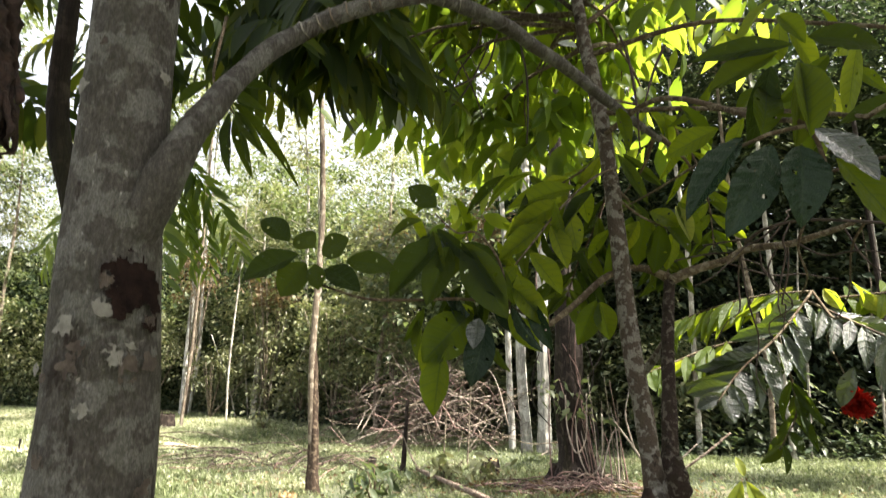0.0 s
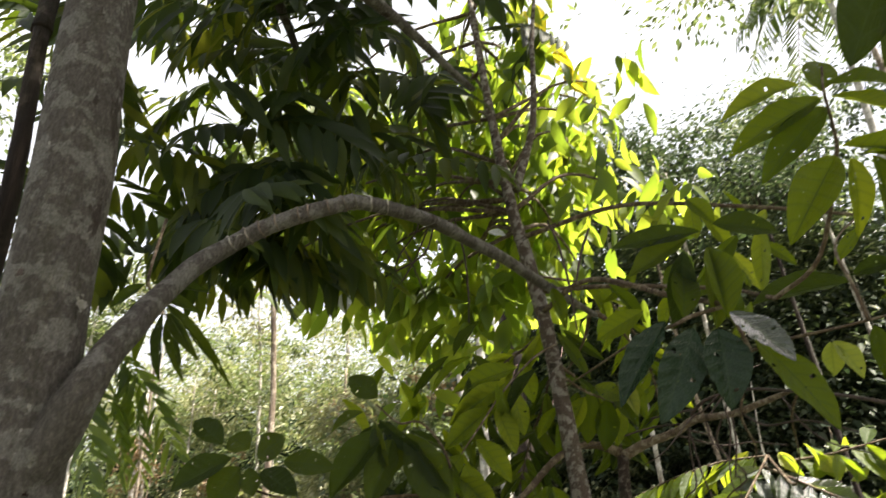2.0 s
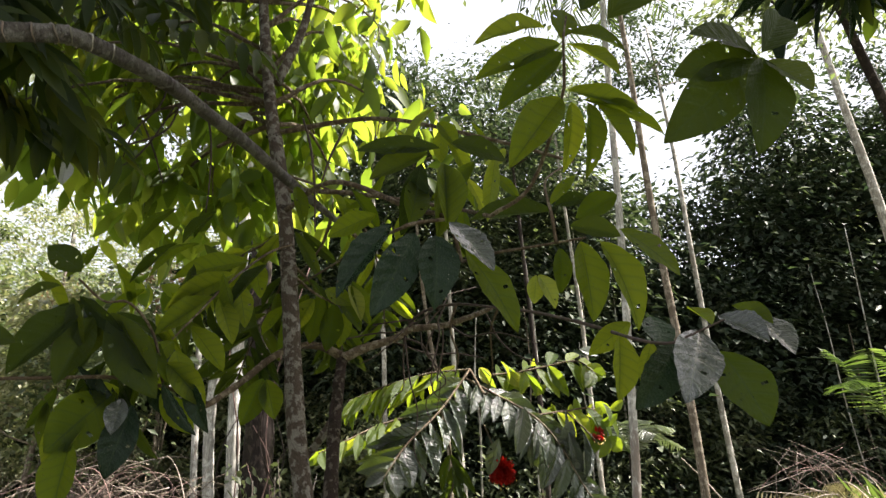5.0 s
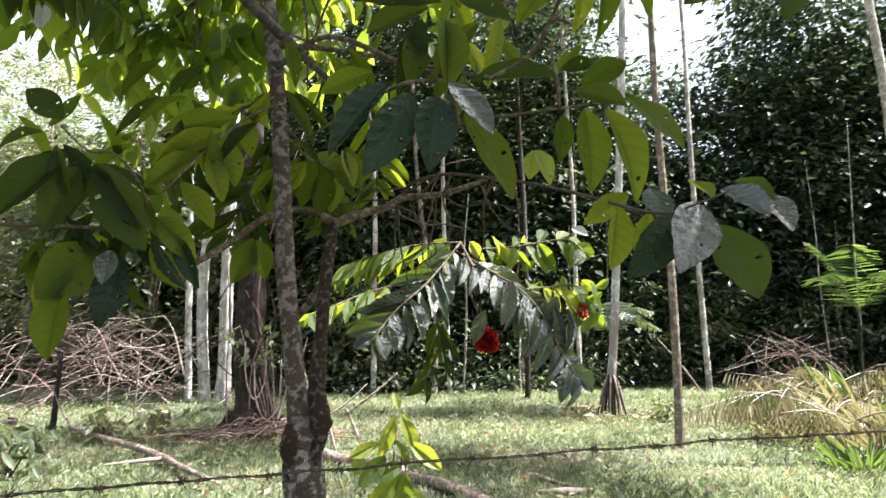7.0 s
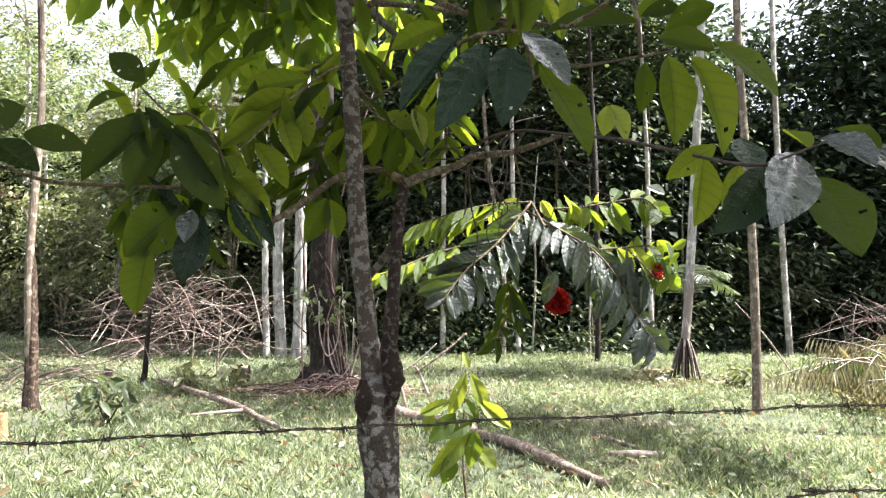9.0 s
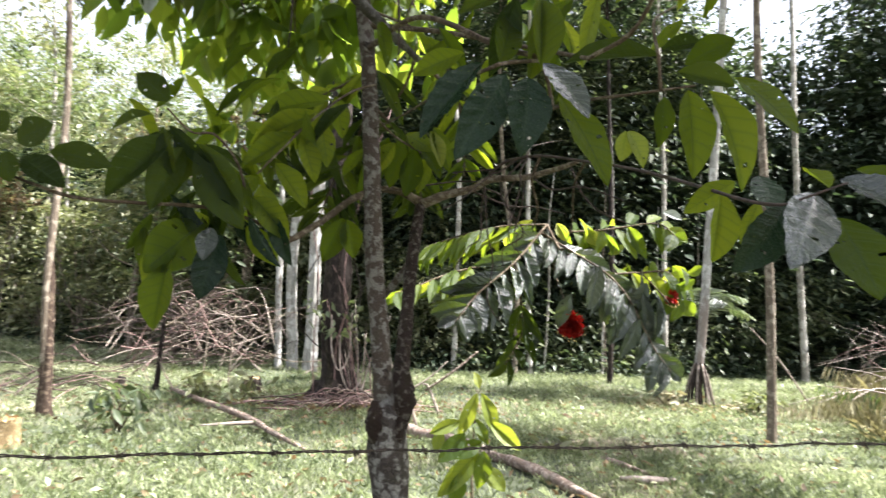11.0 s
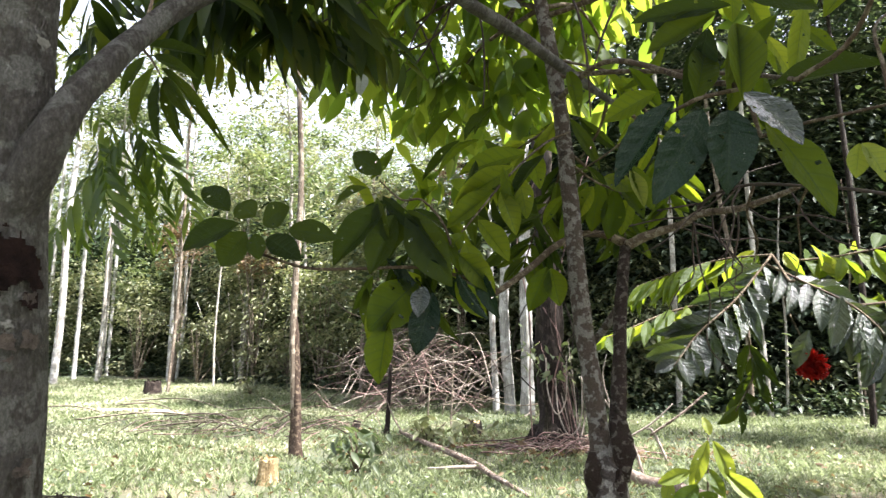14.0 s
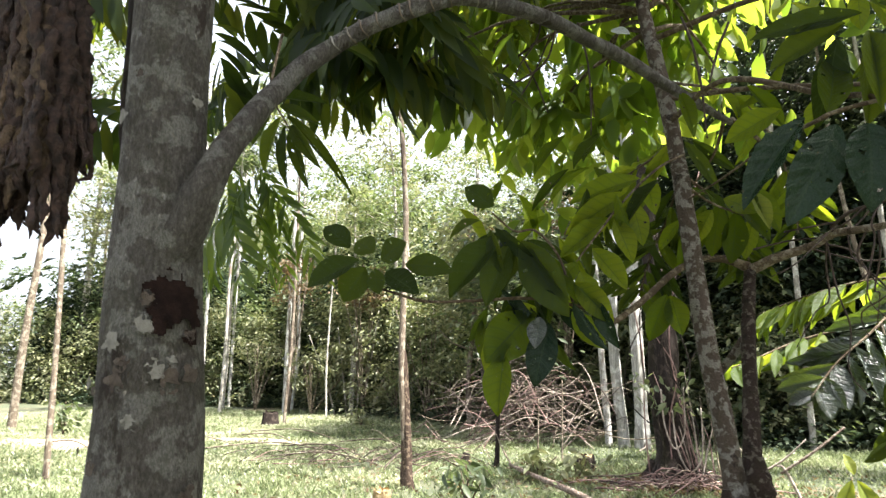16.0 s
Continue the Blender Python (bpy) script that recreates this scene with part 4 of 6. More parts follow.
def fluted_tree(x, y, h, r, label):
    t = thing("fluted_tree", (x, y, 0), label, "tree", "forest trees")
    tube("trunk", [(x, y, -0.1), (x, y, 1), (x - 0.05, y, 4), (x - 0.1, y, h)], [r * 1.2, r, r * 0.95, r * 0.8], BARK_WHITE, t, 30, 26, 0.1, (6, 0.16))
    P, _ = clumps((x, y, h), (2.6, 2.6, 2.2), 30, 70, 0.4)
    under(foliage("crown", P, 0.2, 0.45, 0.3, WOOD_LEAF), t)


fluted_tree(-0.36, 17.0, 12, 0.15, "pale fluted trunk at the forest edge")
fluted_tree(0.02, 17.9, 12, 0.10, "pale fluted trunk beside its twin")


# ---- palms ----
def frond_data(base, tip, sag, n, leaflet, w, hang):
    """Leaflet rows of a palm frond: places, directions, normals, lengths."""
    b, t = np.array(base, float), np.array(tip, float)
    mid = (b + t) / 2 + np.array((0, 0, sag))
    line = smooth_line([b, mid, t], n + 1)
    P, D, N, L = [], [], [], []
    for i in range(2, n):
        d = unit(line[i + 1] - line[i])
        out = unit(np.cross(d, (0, 0, 1)))
        f = i / n
        for s in (1, -1):
            P.append(line[i])
            D.append(unit(d * 0.55 + out * s + np.array((0, 0, -hang))) + RNG.normal(0, 0.05, 3))
            N.append(unit(np.cross(out * s, d)) * s + RNG.normal(0, 0.2, 3))
            L.append(leaflet * (0.35 + 0.9 * math.sin(math.pi * (0.12 + 0.83 * f))) * RNG.uniform(0.85, 1.1))
    return line, np.array(P), np.array(D), np.array(N), np.array(L)


def frond(parent, base, tip, sag, n, leaflet, w, hang, material, rib, r=0.015):
    line, P, D, N, L = frond_data(base, tip, sag, n, leaflet, w, hang)
    top = tube("frond", line[:: max(1, n // 8)], [r, r * 0.7, r * 0.25], rib, parent, 14, 5)
    ob = leaf_cloud("blade", P, D, N, L, np.full(len(L), w), material, None, True)
    ob.parent = top
    return top


def stilt_palm(x, y, h, r, lean):
    t = thing("stilt_palm", (x, y, 0), "tall white-stemmed palm on a cone of stilt roots", "palm")
    tube("trunk", [(x - 0.1, y, 0.75), (x, y, 2), (x + lean * 0.5, y, h * 0.5), (x + lean, y, h)], [r, r * 1.02, r * 0.9, r * 0.75], BARK_WHITE, t, 30, 14, 0.04)
    for k in range(24):
        a = k * 0.2618 + RNG.normal(0, 0.1)
        q = RNG.uniform(0.06, 0.27)
        tube("stilt_root", [(x - 0.1 + r * 0.7 * math.cos(a), y + r * 0.7 * math.sin(a), 0.85), (x - 0.1 + (r + q * 0.35) * math.cos(a), y + (r + q * 0.35) * math.sin(a), 0.55), (x - 0.1 + (r + q) * math.cos(a), y + (r + q) * math.sin(a), -0.04)], [0.024, 0.022, 0.016], (BARK_DARK, TWIG_DARK, BARK_DARK, DEADWOOD)[k % 4], t, 8, 6, 0.3)
    for k in range(9):
        a = k * 0.7 + 0.3
        ln = RNG.uniform(2.0, 2.6)
        drop = RNG.uniform(-2.0, -0.2)
        frond(t, (x + lean, y, h), (x + lean + ln * math.cos(a), y + ln * math.sin(a), h + drop), 0.9, 30, 0.75, 0.055, 0.7, PALM, BARK_PALE, 0.03)


stilt_palm(7.66, 13.17, 14.0, 0.09, 0.55)


def small_palm(x, y, z, fronds, material, label, name="small_palm"):
    t = thing(name, (x, y, 0), label, "palm")
    tube("stem", [(x, y, -0.05), (x, y, z)], [0.05, 0.035], BARK_DARK, t, 6, 7)
    for dx, dy, dz, sag, ll in fronds:
        frond(t, (x, y, z), (x + dx, y + dy, z + dz), sag, 26, ll, 0.035, 0.25, material, PALM, 0.012)


small_palm(8.1, 14.2, 1.72, [(1.15, -0.2, 0.12, 0.32, 0.42), (-0.8, -0.3, 0.22, 0.3, 0.4), (0.8, -0.5, 0.5, 0.3, 0.42), (0.2, -0.8, 0.35, 0.3, 0.4), (-0.3, 0.6, 0.7, 0.3, 0.4), (0.5, 0.5, 0.75, 0.25, 0.42)], PALM_SHEEN, "small palm with fronds coloured grey-white for sheen behind the stilt palm")
small_palm(14.6, 13.6, 2.3, [(-1.8, -0.6, 0.7, 0.5, 0.6), (-1.4, -1.2, 1.5, 0.4, 0.6), (0.8, -1.4, 1.0, 0.5, 0.6), (1.6, 0.2, 1.0, 0.5, 0.6), (-0.6, 0.8, 1.8, 0.3, 0.5)], PALM, "green palm at the forest edge")


def dry_palm_thicket():
    """Felled palm crowns drying in a heap."""
    for k, (x, y, z, n) in enumerate(((10.6, 10.2, 0.3, 15), (9.2, 9.0, 0.15, 9), (11.8, 11.6, 0.5, 12))):
        t = thing("felled_palm_crown", (x, y, 0), "heap of drying straw-coloured palm fronds on the grass", "palm fronds", "felled palm crowns")
        tube("butt", [(x - 0.5, y - 0.2, 0.1), (x, y, z), (x + 0.6, y + 0.2, z + 0.1)], [0.12, 0.13, 0.09], DEADWOOD, t, 8, 9, 0.2)
        for i in range(n):
            a = i * 2.4 + k
            ln = RNG.uniform(1.2, 2.2)
            up = RNG.uniform(-0.25, 0.75)
            frond(t, (x + RNG.normal(0, 0.2), y + RNG.normal(0, 0.2), z + 0.1), (x + ln * math.cos(a), y + ln * math.sin(a), max(0.08, z + up)), RNG.uniform(0.05, 0.35), 26, RNG.uniform(0.35, 0.6), 0.026, RNG.uniform(0.7, 1.8), (STRAW, STRAW, PALM, STRAW)[i % 4], DEADWOOD, 0.018)
    x, y = 8.3, 10.0
    t = thing("felled_palm_crown", (x, y, 0), "yellowing palm frond lying over the grass", "palm fronds", "felled palm crowns")
    tube("butt", [(9.6, 10.1, 0.2), (9.9, 10.2, 0.35)], [0.05, 0.06], DEADWOOD, t, 4, 7)
    for i in range(4):
        frond(t, (9.7, 10.1 + i * 0.1, 0.35), (7.0 + i * 0.3, 9.9 - 0.35 * i, 0.45 + 0.1 * i), 0.3, 34, 0.42, 0.028, 2.2, STRAW, DEADWOOD, 0.018)
    # tangle of bare grey twigs above the heap
    t = thing("twig_tangle", (11.4, 12.4, 0), "tangle of bare bleached twigs over the palm heap", "brushwood")
    for k in range(34):
        a, b = RNG.normal(0, 0.7, 2)
        tube("twig", [(11.4 + a, 12.4 + b * 0.6, 0.0 if k < 10 else 0.9), (11.3 + a * 0.5 + RNG.normal(0, 0.3), 12.4 + b * 0.3, 1.25), (11.2 + RNG.normal(0, 0.6), 12.3 + RNG.normal(0, 0.4), 1.5 + RNG.uniform(-0.3, 0.4))], [0.006, 0.005, 0.003], (ROOT, DEADWOOD, TWIG_DARK)[k % 3], t, 12, 4, 0.9)


dry_palm_thicket()


def blade_clump(x, y, n, r, h, material, label):
    t = thing("grass_clump", (x, y, 0), label, "grass", "grass clumps")
    a = RNG.uniform(0, 2 * math.pi, n)
    P = np.array((x, y, 0.0)) + np.stack([np.cos(a), np.sin(a), 0 * a], 1) * RNG.uniform(0, r, (n, 1))
    D = np.stack([np.cos(a), np.sin(a), RNG.uniform(0.4, 2.6, n)], 1)
    L = h * RNG.uniform(0.5, 1.2, n)
    ob = leaf_cloud("tuft", P, D, np.stack([-np.cos(a), -np.sin(a), np.ones(n)], 1), L, np.full(n, 0.035), material, t, True)
    tagged(ob, kind="stuff")


for x, y, n, r, h, m in ((8.0, 7.5, 90, 0.45, 0.5, PALM), (9.2, 8.3, 130, 0.6, 0.7, STRAW), (10.2, 8.9, 130, 0.6, 0.9, STRAW), (9.9, 10.8, 110, 0.6, 1.0, STRAW), (11.2, 10.4, 130, 0.7, 1.1, STRAW), (12.2, 11.2, 120, 0.7, 1.3, PALM), (8.9, 9.6, 80, 0.5, 0.5, STRAW), (11.0, 9.2, 100, 0.5, 0.8, PALM)):
    blade_clump(x, y, n, r, h, m, "clump of long straw-coloured blades" if m is STRAW else "clump of long green blades")
tall = thing("bare_stalk", (10.2, 13.5, 0), "bare dry stalk leaning out of the grass", "stalk")
tube("stalk", [(10.3, 13.5, 0), (9.6, 13.5, 0.9), (8.9, 13.5, 1.6)], [0.02, 0.018, 0.01], DEADWOOD, tall, 8, 5)


# ---- brushwood, stumps and logs ----
def brush_pile():
    t = thing("brush_pile", (-2.9, 16.6, 0), "heap of bare grey cut branches at the forest edge", "brushwood")
    for k in range(200):
        cx, cy = -2.9 + RNG.normal(0, 1.05), 16.6 + RNG.normal(0, 0.6)
        a = RNG.uniform(0, math.pi) if k % 3 else RNG.normal(0.3, 0.3)
        ln = RNG.uniform(0.6, 2.1)
        hump = max(0.1, 1.9 - 0.22 * (cx + 2.9) ** 2) * RNG.uniform(0.1, 1.0)
        dx, dy = math.cos(a) * ln * 0.6, math.sin(a) * ln * 0.25
        up = math.sin(a) * ln * 0.35
        bow = RNG.normal(0.1, 0.18)
        # dark twig materials are mixed in to give the heap its shade
        tube("branch", [(cx - dx, cy - dy, max(0.02, hump - up)), (cx - dx * 0.3, cy, max(0.04, hump - up * 0.3 + bow)), (cx + dx * 0.4, cy, max(0.04, hump + up * 0.4 + bow)), (cx + dx, cy + dy, max(0.02, hump + up + RNG.normal(-0.1, 0.15)))], [RNG.uniform(0.007, 0.017), 0.009, 0.003], (DEADWOOD, TWIG_DARK, BARK_TAN, TWIG_DARK, ROOT)[k % 5], t, 9, 5)


brush_pile()


def stick(name, pts, radii, material, label, category="branch", seg=8, rough=0.25):
    x, y, _ = pts[0]
    t = thing(name, (x, y, 0), label, category)
    tube("wood", pts, radii, material, t, 20, seg, rough)
    return t


s = stick("fallen_branch", [(-2.4, 12.4, 0.14), (-1.93, 11.62, 0.13), (-1.13, 10.38, 0.13), (-0.68, 9.68, 0.11), (-0.38, 9.06, 0.09), (0.1, 8.3, 0.04)], [0.032, 0.04, 0.046, 0.046, 0.036, 0.02], LOG, "long crooked pale branch lying in the grass")
tube("side_branch", [(-0.62, 9.6, 0.10), (-0.95, 9.45, 0.10), (-1.3, 9.4, 0.08)], [0.03, 0.025, 0.012], DEADWOOD, s, 8, 6)
tube("side_branch", [(-2.35, 12.3, 0.14), (-2.6, 12.6, 0.4), (-2.8, 12.75, 0.75)], [0.02, 0.016, 0.008], BARK_TAN, s, 8, 6)
stick("fallen_log", [(1.30, 9.55, 0.08), (1.75, 8.85, 0.09), (2.2, 8.0, 0.08), (2.55, 7.2, 0.07), (2.86, 6.1, 0.05)], [0.085, 0.08, 0.065, 0.06, 0.04], LOG, "pale rotten log lying in the grass", "log", 16, 0.7)
s = stick("broken_limb", [(1.5, 9.6, 0.02), (1.35, 9.55, 0.5), (1.1, 9.5, 0.9), (0.85, 9.45, 1.25)], [0.022, 0.019, 0.015, 0.008], DEADWOOD, "broken pale limb standing up beside the log")
tube("side_branch", [(1.3, 9.55, 0.55), (1.6, 9.5, 0.75), (1.85, 9.45, 1.0)], [0.014, 0.012, 0.006], DEADWOOD, s, 8, 6)
tube("side_branch", [(1.1, 9.5, 0.9), (1.0, 9.5, 1.3), (1.05, 9.5, 1.6)], [0.014, 0.010, 0.005], DEADWOOD, s, 8, 6)
stick("dead_limb", [(1.75, 11.0, 0.4), (2.2, 10.9, 0.75), (2.55, 10.9, 1.05)], [0.020, 0.018, 0.014], LOG, "pale dead limb leaning on the brushwood")
stick("dead_limb", [(2.0, 11.0, 0.0), (1.8, 11.0, 0.45), (1.7, 11.0, 0.5)], [0.022, 0.02, 0.016], DEADWOOD, "short grey limb propping a dead branch")
stick("wood_chip", [(3.35, 7.2, 0.05), (3.6, 7.1, 0.06), (3.95, 7.2, 0.03)], [0.03, 0.05, 0.03], DEADWOOD, "rotten piece of bark in the grass", "wood")
stick("wood_chip", [(3.55, 8.2, 0.03), (3.6, 7.8, 0.06), (3.75, 7.4, 0.05)], [0.03, 0.035, 0.02], LOG, "pale stick lying in the grass", "wood")
for x0, y0, x1, y1 in ((-10.7, 15.9, -7.2, 13.6), (-8.2, 14.2, -4.6, 11.9), (-9.5, 13.0, -6.0, 13.2), (-12.0, 14.0, -8.6, 13.4), (-7.5, 12.2, -4.2, 11.6), (-11.0, 17.0, -7.0, 15.2), (-13.5, 12.2, -10.5, 11.2), (-7.4, 15.5, -4.4, 13.5)):
    stick("fallen_branch", [(x0, y0, 0.05), ((x0 + x1) / 2, (y0 + y1) / 2 + 0.2, 0.22), (x1, y1, 0.04)], [0.017, 0.014, 0.006], BARK_TAN, "grey fallen branch in the sunlit grass")
t = thing("branch_heap", (-5.6, 12.4, 0), "low heap of grey twigs beside the slim tree", "brushwood")
for k in range(60):
    cx, cy, a = -5.2 + RNG.normal(0, 1.2), 12.2 + RNG.normal(0, 0.6), RNG.normal(0, 0.9)
    ln = RNG.uniform(0.2, 0.7)
    tube("twig", [(cx - ln * math.cos(a), cy - ln * math.sin(a), RNG.uniform(0.02, 0.15)), (cx, cy, RNG.uniform(0.1, 0.35)), (cx + ln * math.cos(a), cy + ln * math.sin(a), RNG.uniform(0.02, 0.3))], [0.010, 0.008, 0.004], (BARK_TAN, TWIG_DARK, ROOT)[k % 3], t, 6, 4)


def stump(x, y, r, h, label):
    t = thing("stump", (x, y, 0), label, "stump")
    bm = bmesh.new()
    seg = 18
    rings = []
    for z, k in ((-0.05, 1.35), (0.08, 1.12), (h * 0.6, 1.0), (h * 0.92, 0.96), (h, 0.88)):
        rings.append([bm.verts.new((x + r * k * (1 + 0.12 * math.sin(3 * a + x) + 0.06 * math.sin(7 * a)) * math.cos(a), y + r * k * (1 + 0.12 * math.sin(3 * a + x)) * math.sin(a), z + (h * (0.22 * noise.noise(Vector((2.2 * math.cos(a), 2.2 * math.sin(a), x))) + 0.12 * noise.noise(Vector((7 * math.cos(a), 7 * math.sin(a), y)))) if z > 0.8 * h else 0))) for a in [2 * math.pi * i / seg for i in range(seg)]])
    for a, b in zip(rings, rings[1:]):
        for i in range(seg):
            bm.faces.new((a[i], a[(i + 1) % seg], b[(i + 1) % seg], b[i]))
    me = bpy.data.meshes.new("bark")
    bm.to_mesh(me)
    bm.free()
    under(part("bark", me, SPLIT if 0.28 < h < 0.4 else BARK_DARK), t)
    cap = [(x + 0.87 * r * math.cos(2 * math.pi * i / seg), y + 0.87 * r * math.sin(2 * math.pi * i / seg), h * (0.9 + 0.08 * math.sin(4 * math.pi * i / seg))) for i in range(seg)] + [(x, y, h * 0.86)]
    under(part("cut_face", mesh_of("cut_face", cap, [(i, (i + 1) % seg, seg) for i in range(seg)]), CUT if h < 0.4 else DEADWOOD, None, "splintered cut face"), t)


stump(-3.05, 8.37, 0.115, 0.31, "splintered yellow tree stump in the grass")
stump(-12.0, 19.4, 0.24, 0.42, "grey tree stump far across the clearing")
stump(-1.2, 13.4, 0.16, 0.25, "low brown stump beside the brush pile")
for x, y, h, r in ((-2.77, 12.85, 1.3, 0.075), (-1.77, 14.12, 1.6, 0.028), (-2.35, 14.6, 1.2, 0.026), (-3.5, 13.2, 0.2, 0.16)):
    stick("dead_post", [(x, y, -0.05), (x + 0.02, y, h * 0.3), (x + 0.05, y, h)], [r * 0.9, r * 0.6, r * 0.4], BARK_DARK if r > 0.04 else BARK_TAN, "short dead stem standing in the grass", "post")


def ground_plant(x, y, h, n, ll, material, label, name="shrub"):
    t = thing(name, (x, y, 0), label, "plant")
    data = [tube_data([(x, y, -0.02), (x + dx * 0.5, y + dy * 0.5, h * 0.5), (x + dx, y + dy, h * RNG.uniform(0.6, 1))], [0.014, 0.01, 0.005], 6, 5) for dx, dy in RNG.normal(0, 0.14, (6, 2))]
    under(part("stem", mesh_of("stem", *join_data(*data)), BARK_TWIG), t)
    P = np.array((x, y, 0)) + np.stack([RNG.normal(0, 0.17, n), RNG.normal(0, 0.17, n), RNG.uniform(0.2, 1, n) * h], 1)
    under(foliage("leaves", P, ll, 0.38, 0.5, material, None, True), t)


ground_plant(-2.24, 9.34, 0.55, 60, 0.2, WOOD_LEAF, "small leafy green shrub in the grass")
ground_plant(-1.75, 11.6, 0.5, 70, 0.2, PALE_LEAF, "pale green low shrub beside the fallen branch")
ground_plant(-1.2, 12.2, 0.45, 50, 0.2, PALE_LEAF, "pale green low shrub in the grass")
ground_plant(3.0, 8.6, 0.18, 22, 0.2, PALE_LEAF, "low rosette of pale broad leaves in the grass", "herb")
ground_plant(-9.18, 20.24, 0.6, 60, 0.2, PALE_LEAF, "bright young bush before the forest")
ground_plant(-15.2, 14.5, 0.9, 90, 0.22, WOOD_LEAF, "round green bush in the clearing")
ground_plant(8.3, 12.3, 0.4, 60, 0.2, PALE_LEAF, "pale herbs beside the stilt palm", "herb")
ground_plant(6.7, 12.8, 0.35, 50, 0.2, STRAW, "dry leaves heaped beside the stilt palm", "herb")
P = np.array((0.6, 11.6, 0.05)) + RNG.normal(0, 1, (380, 3)) * np.array((1.0, 0.5, 0.03))
tagged(foliage("leaf_litter", P, 0.12, 0.5, -0.05, RUSSET), "dry brown leaf litter round the vine tree", "leaf litter", kind="stuff")
P = np.array((7.3, 12.6, 0.04)) + RNG.normal(0, 1, (500, 3)) * np.array((0.9, 0.5, 0.03))
tagged(foliage("leaf_litter", P, 0.1, 0.35, -0.05, STRAW), "straw-coloured litter at the palm's foot", "leaf litter", kind="stuff")


n = 1500
P = np.stack([RNG.uniform(-6, 9, n), RNG.uniform(5, 14, n), np.full(n, 0.05)], 1)
tagged(foliage("leaf_litter", P, 0.10, 0.45, -0.05, RUSSET), "scattered brown fallen leaves in the grass", "leaf litter", kind="stuff")


# ---- lines of the near stems, twigs and fronds ----
STEM_A = [(0.629, 2.58, 1.093), (0.612, 2.60, 1.297), (0.595, 2.64, 1.439), (0.576, 2.68, 1.607), (0.545, 2.73, 1.860), (0.516, 2.80, 2.253), (0.481, 2.83, 2.607), (0.439, 2.86, 2.895)]
STEM_A_TOP = [(0.431, 2.88, 2.940), (0.395, 2.92, 3.209), (0.335, 3.05, 3.886), (0.272, 3.20, 4.873), (0.237, 3.30, 5.300)]
STEM_A_FORK = [(0.431, 2.92, 3.192), (0.541, 3.00, 3.590), (0.593, 3.10, 4.175), (0.656, 3.20, 4.653)]
STEM_B = [(0.623, 2.66, 1.386), (0.646, 2.70, 1.475), (0.666, 2.80, 1.639), (0.688, 2.95, 1.875), (0.727, 3.12, 2.116)]
BR_RIGHT = [(0.727, 3.12, 2.116), (0.820, 3.05, 2.151), (0.904, 2.98, 2.168), (0.960, 2.90, 2.193), (1.052, 2.75, 2.180), (1.124, 2.62, 2.191), (1.144, 2.50, 2.187)]
BR_RIGHT_B = [(0.950, 2.88, 2.213), (0.992, 2.80, 2.241), (1.069, 2.65, 2.234), (1.133, 2.40, 2.167), (1.139, 2.10, 2.086), (1.110, 1.75, 1.982), (1.064, 1.50, 1.908), (1.072, 1.42, 1.889), (1.107, 1.42, 1.901), (1.161, 1.40, 1.924)]
BR_LEFT = [(0.722, 3.12, 2.127), (0.652, 3.08, 2.151), (0.569, 3.02, 2.148), (0.469, 2.90, 2.090), (0.378, 2.75, 1.990), (0.291, 2.60, 1.904), (0.253, 2.55, 1.887)]
TWIG_L = [(0.291, 2.60, 1.904), (0.182, 2.5, 1.941), (0.065, 2.4, 1.957), (-0.062, 2.32, 1.946), (-0.195, 2.26, 1.94), (-0.276, 2.24, 1.96), (-0.359, 2.24, 1.992), (-0.39, 2.23, 2.05)]
TWIG_L2 = [(0.173, 2.50, 1.954), (0.145, 2.44, 2.081), (0.085, 2.40, 2.155), (0.025, 2.38, 2.155), (-0.037, 2.36, 2.209)]
TWIG_UP = [(0.893, 1.95, 2.172), (0.939, 1.85, 2.164), (0.982, 1.78, 2.155), (1.034, 1.72, 2.151), (1.080, 1.68, 2.151)]
TWIG_UP2 = [(1.032, 1.72, 2.151), (1.027, 1.72, 2.214), (1.053, 1.80, 2.318), (1.170, 2.00, 2.445), (1.334, 2.20, 2.585)]
TWIG_TOPR = [(0.935, 1.85, 2.252), (1.021, 1.80, 2.315), (1.083, 1.74, 2.501), (1.099, 1.74, 2.578), (1.106, 1.74, 2.674), (1.12, 1.74, 2.74)]
TWIG_MID = [(0.857, 1.95, 2.277), (0.770, 1.90, 2.244), (0.734, 1.90, 2.228), (0.694, 2.20, 2.287), (0.612, 2.60, 2.322), (0.515, 2.80, 2.312)]
TWIG_FROND = [(0.513, 2.80, 2.473), (0.428, 2.70, 2.401), (0.326, 2.60, 2.277), (0.251, 2.50, 2.154), (0.194, 2.45, 2.067)]
TWIG_CUP = [(0.511, 2.80, 2.370), (0.598, 2.90, 2.324), (0.687, 2.95, 2.291), (0.751, 2.95, 2.254)]
HANG_A = [(1.069, 2.65, 2.234), (1.058, 2.70, 2.157), (1.110, 2.80, 2.079), (1.205, 3.20, 2.059)]
HANG_B = [(1.133, 2.40, 2.167), (1.171, 2.60, 2.129), (1.304, 3.00, 2.054), (1.407, 3.40, 2.005)]
RACHIS_1 = [(1.434, 3.75, 2.157), (1.239, 3.62, 1.946), (1.057, 3.52, 1.794), (0.940, 3.45, 1.655)]
RACHIS_2 = [(1.399, 3.75, 2.118), (1.529, 3.62, 2.014), (1.657, 3.50, 1.909), (1.751, 3.45, 1.787), (1.839, 3.40, 1.592), (1.901, 3.35, 1.483)]
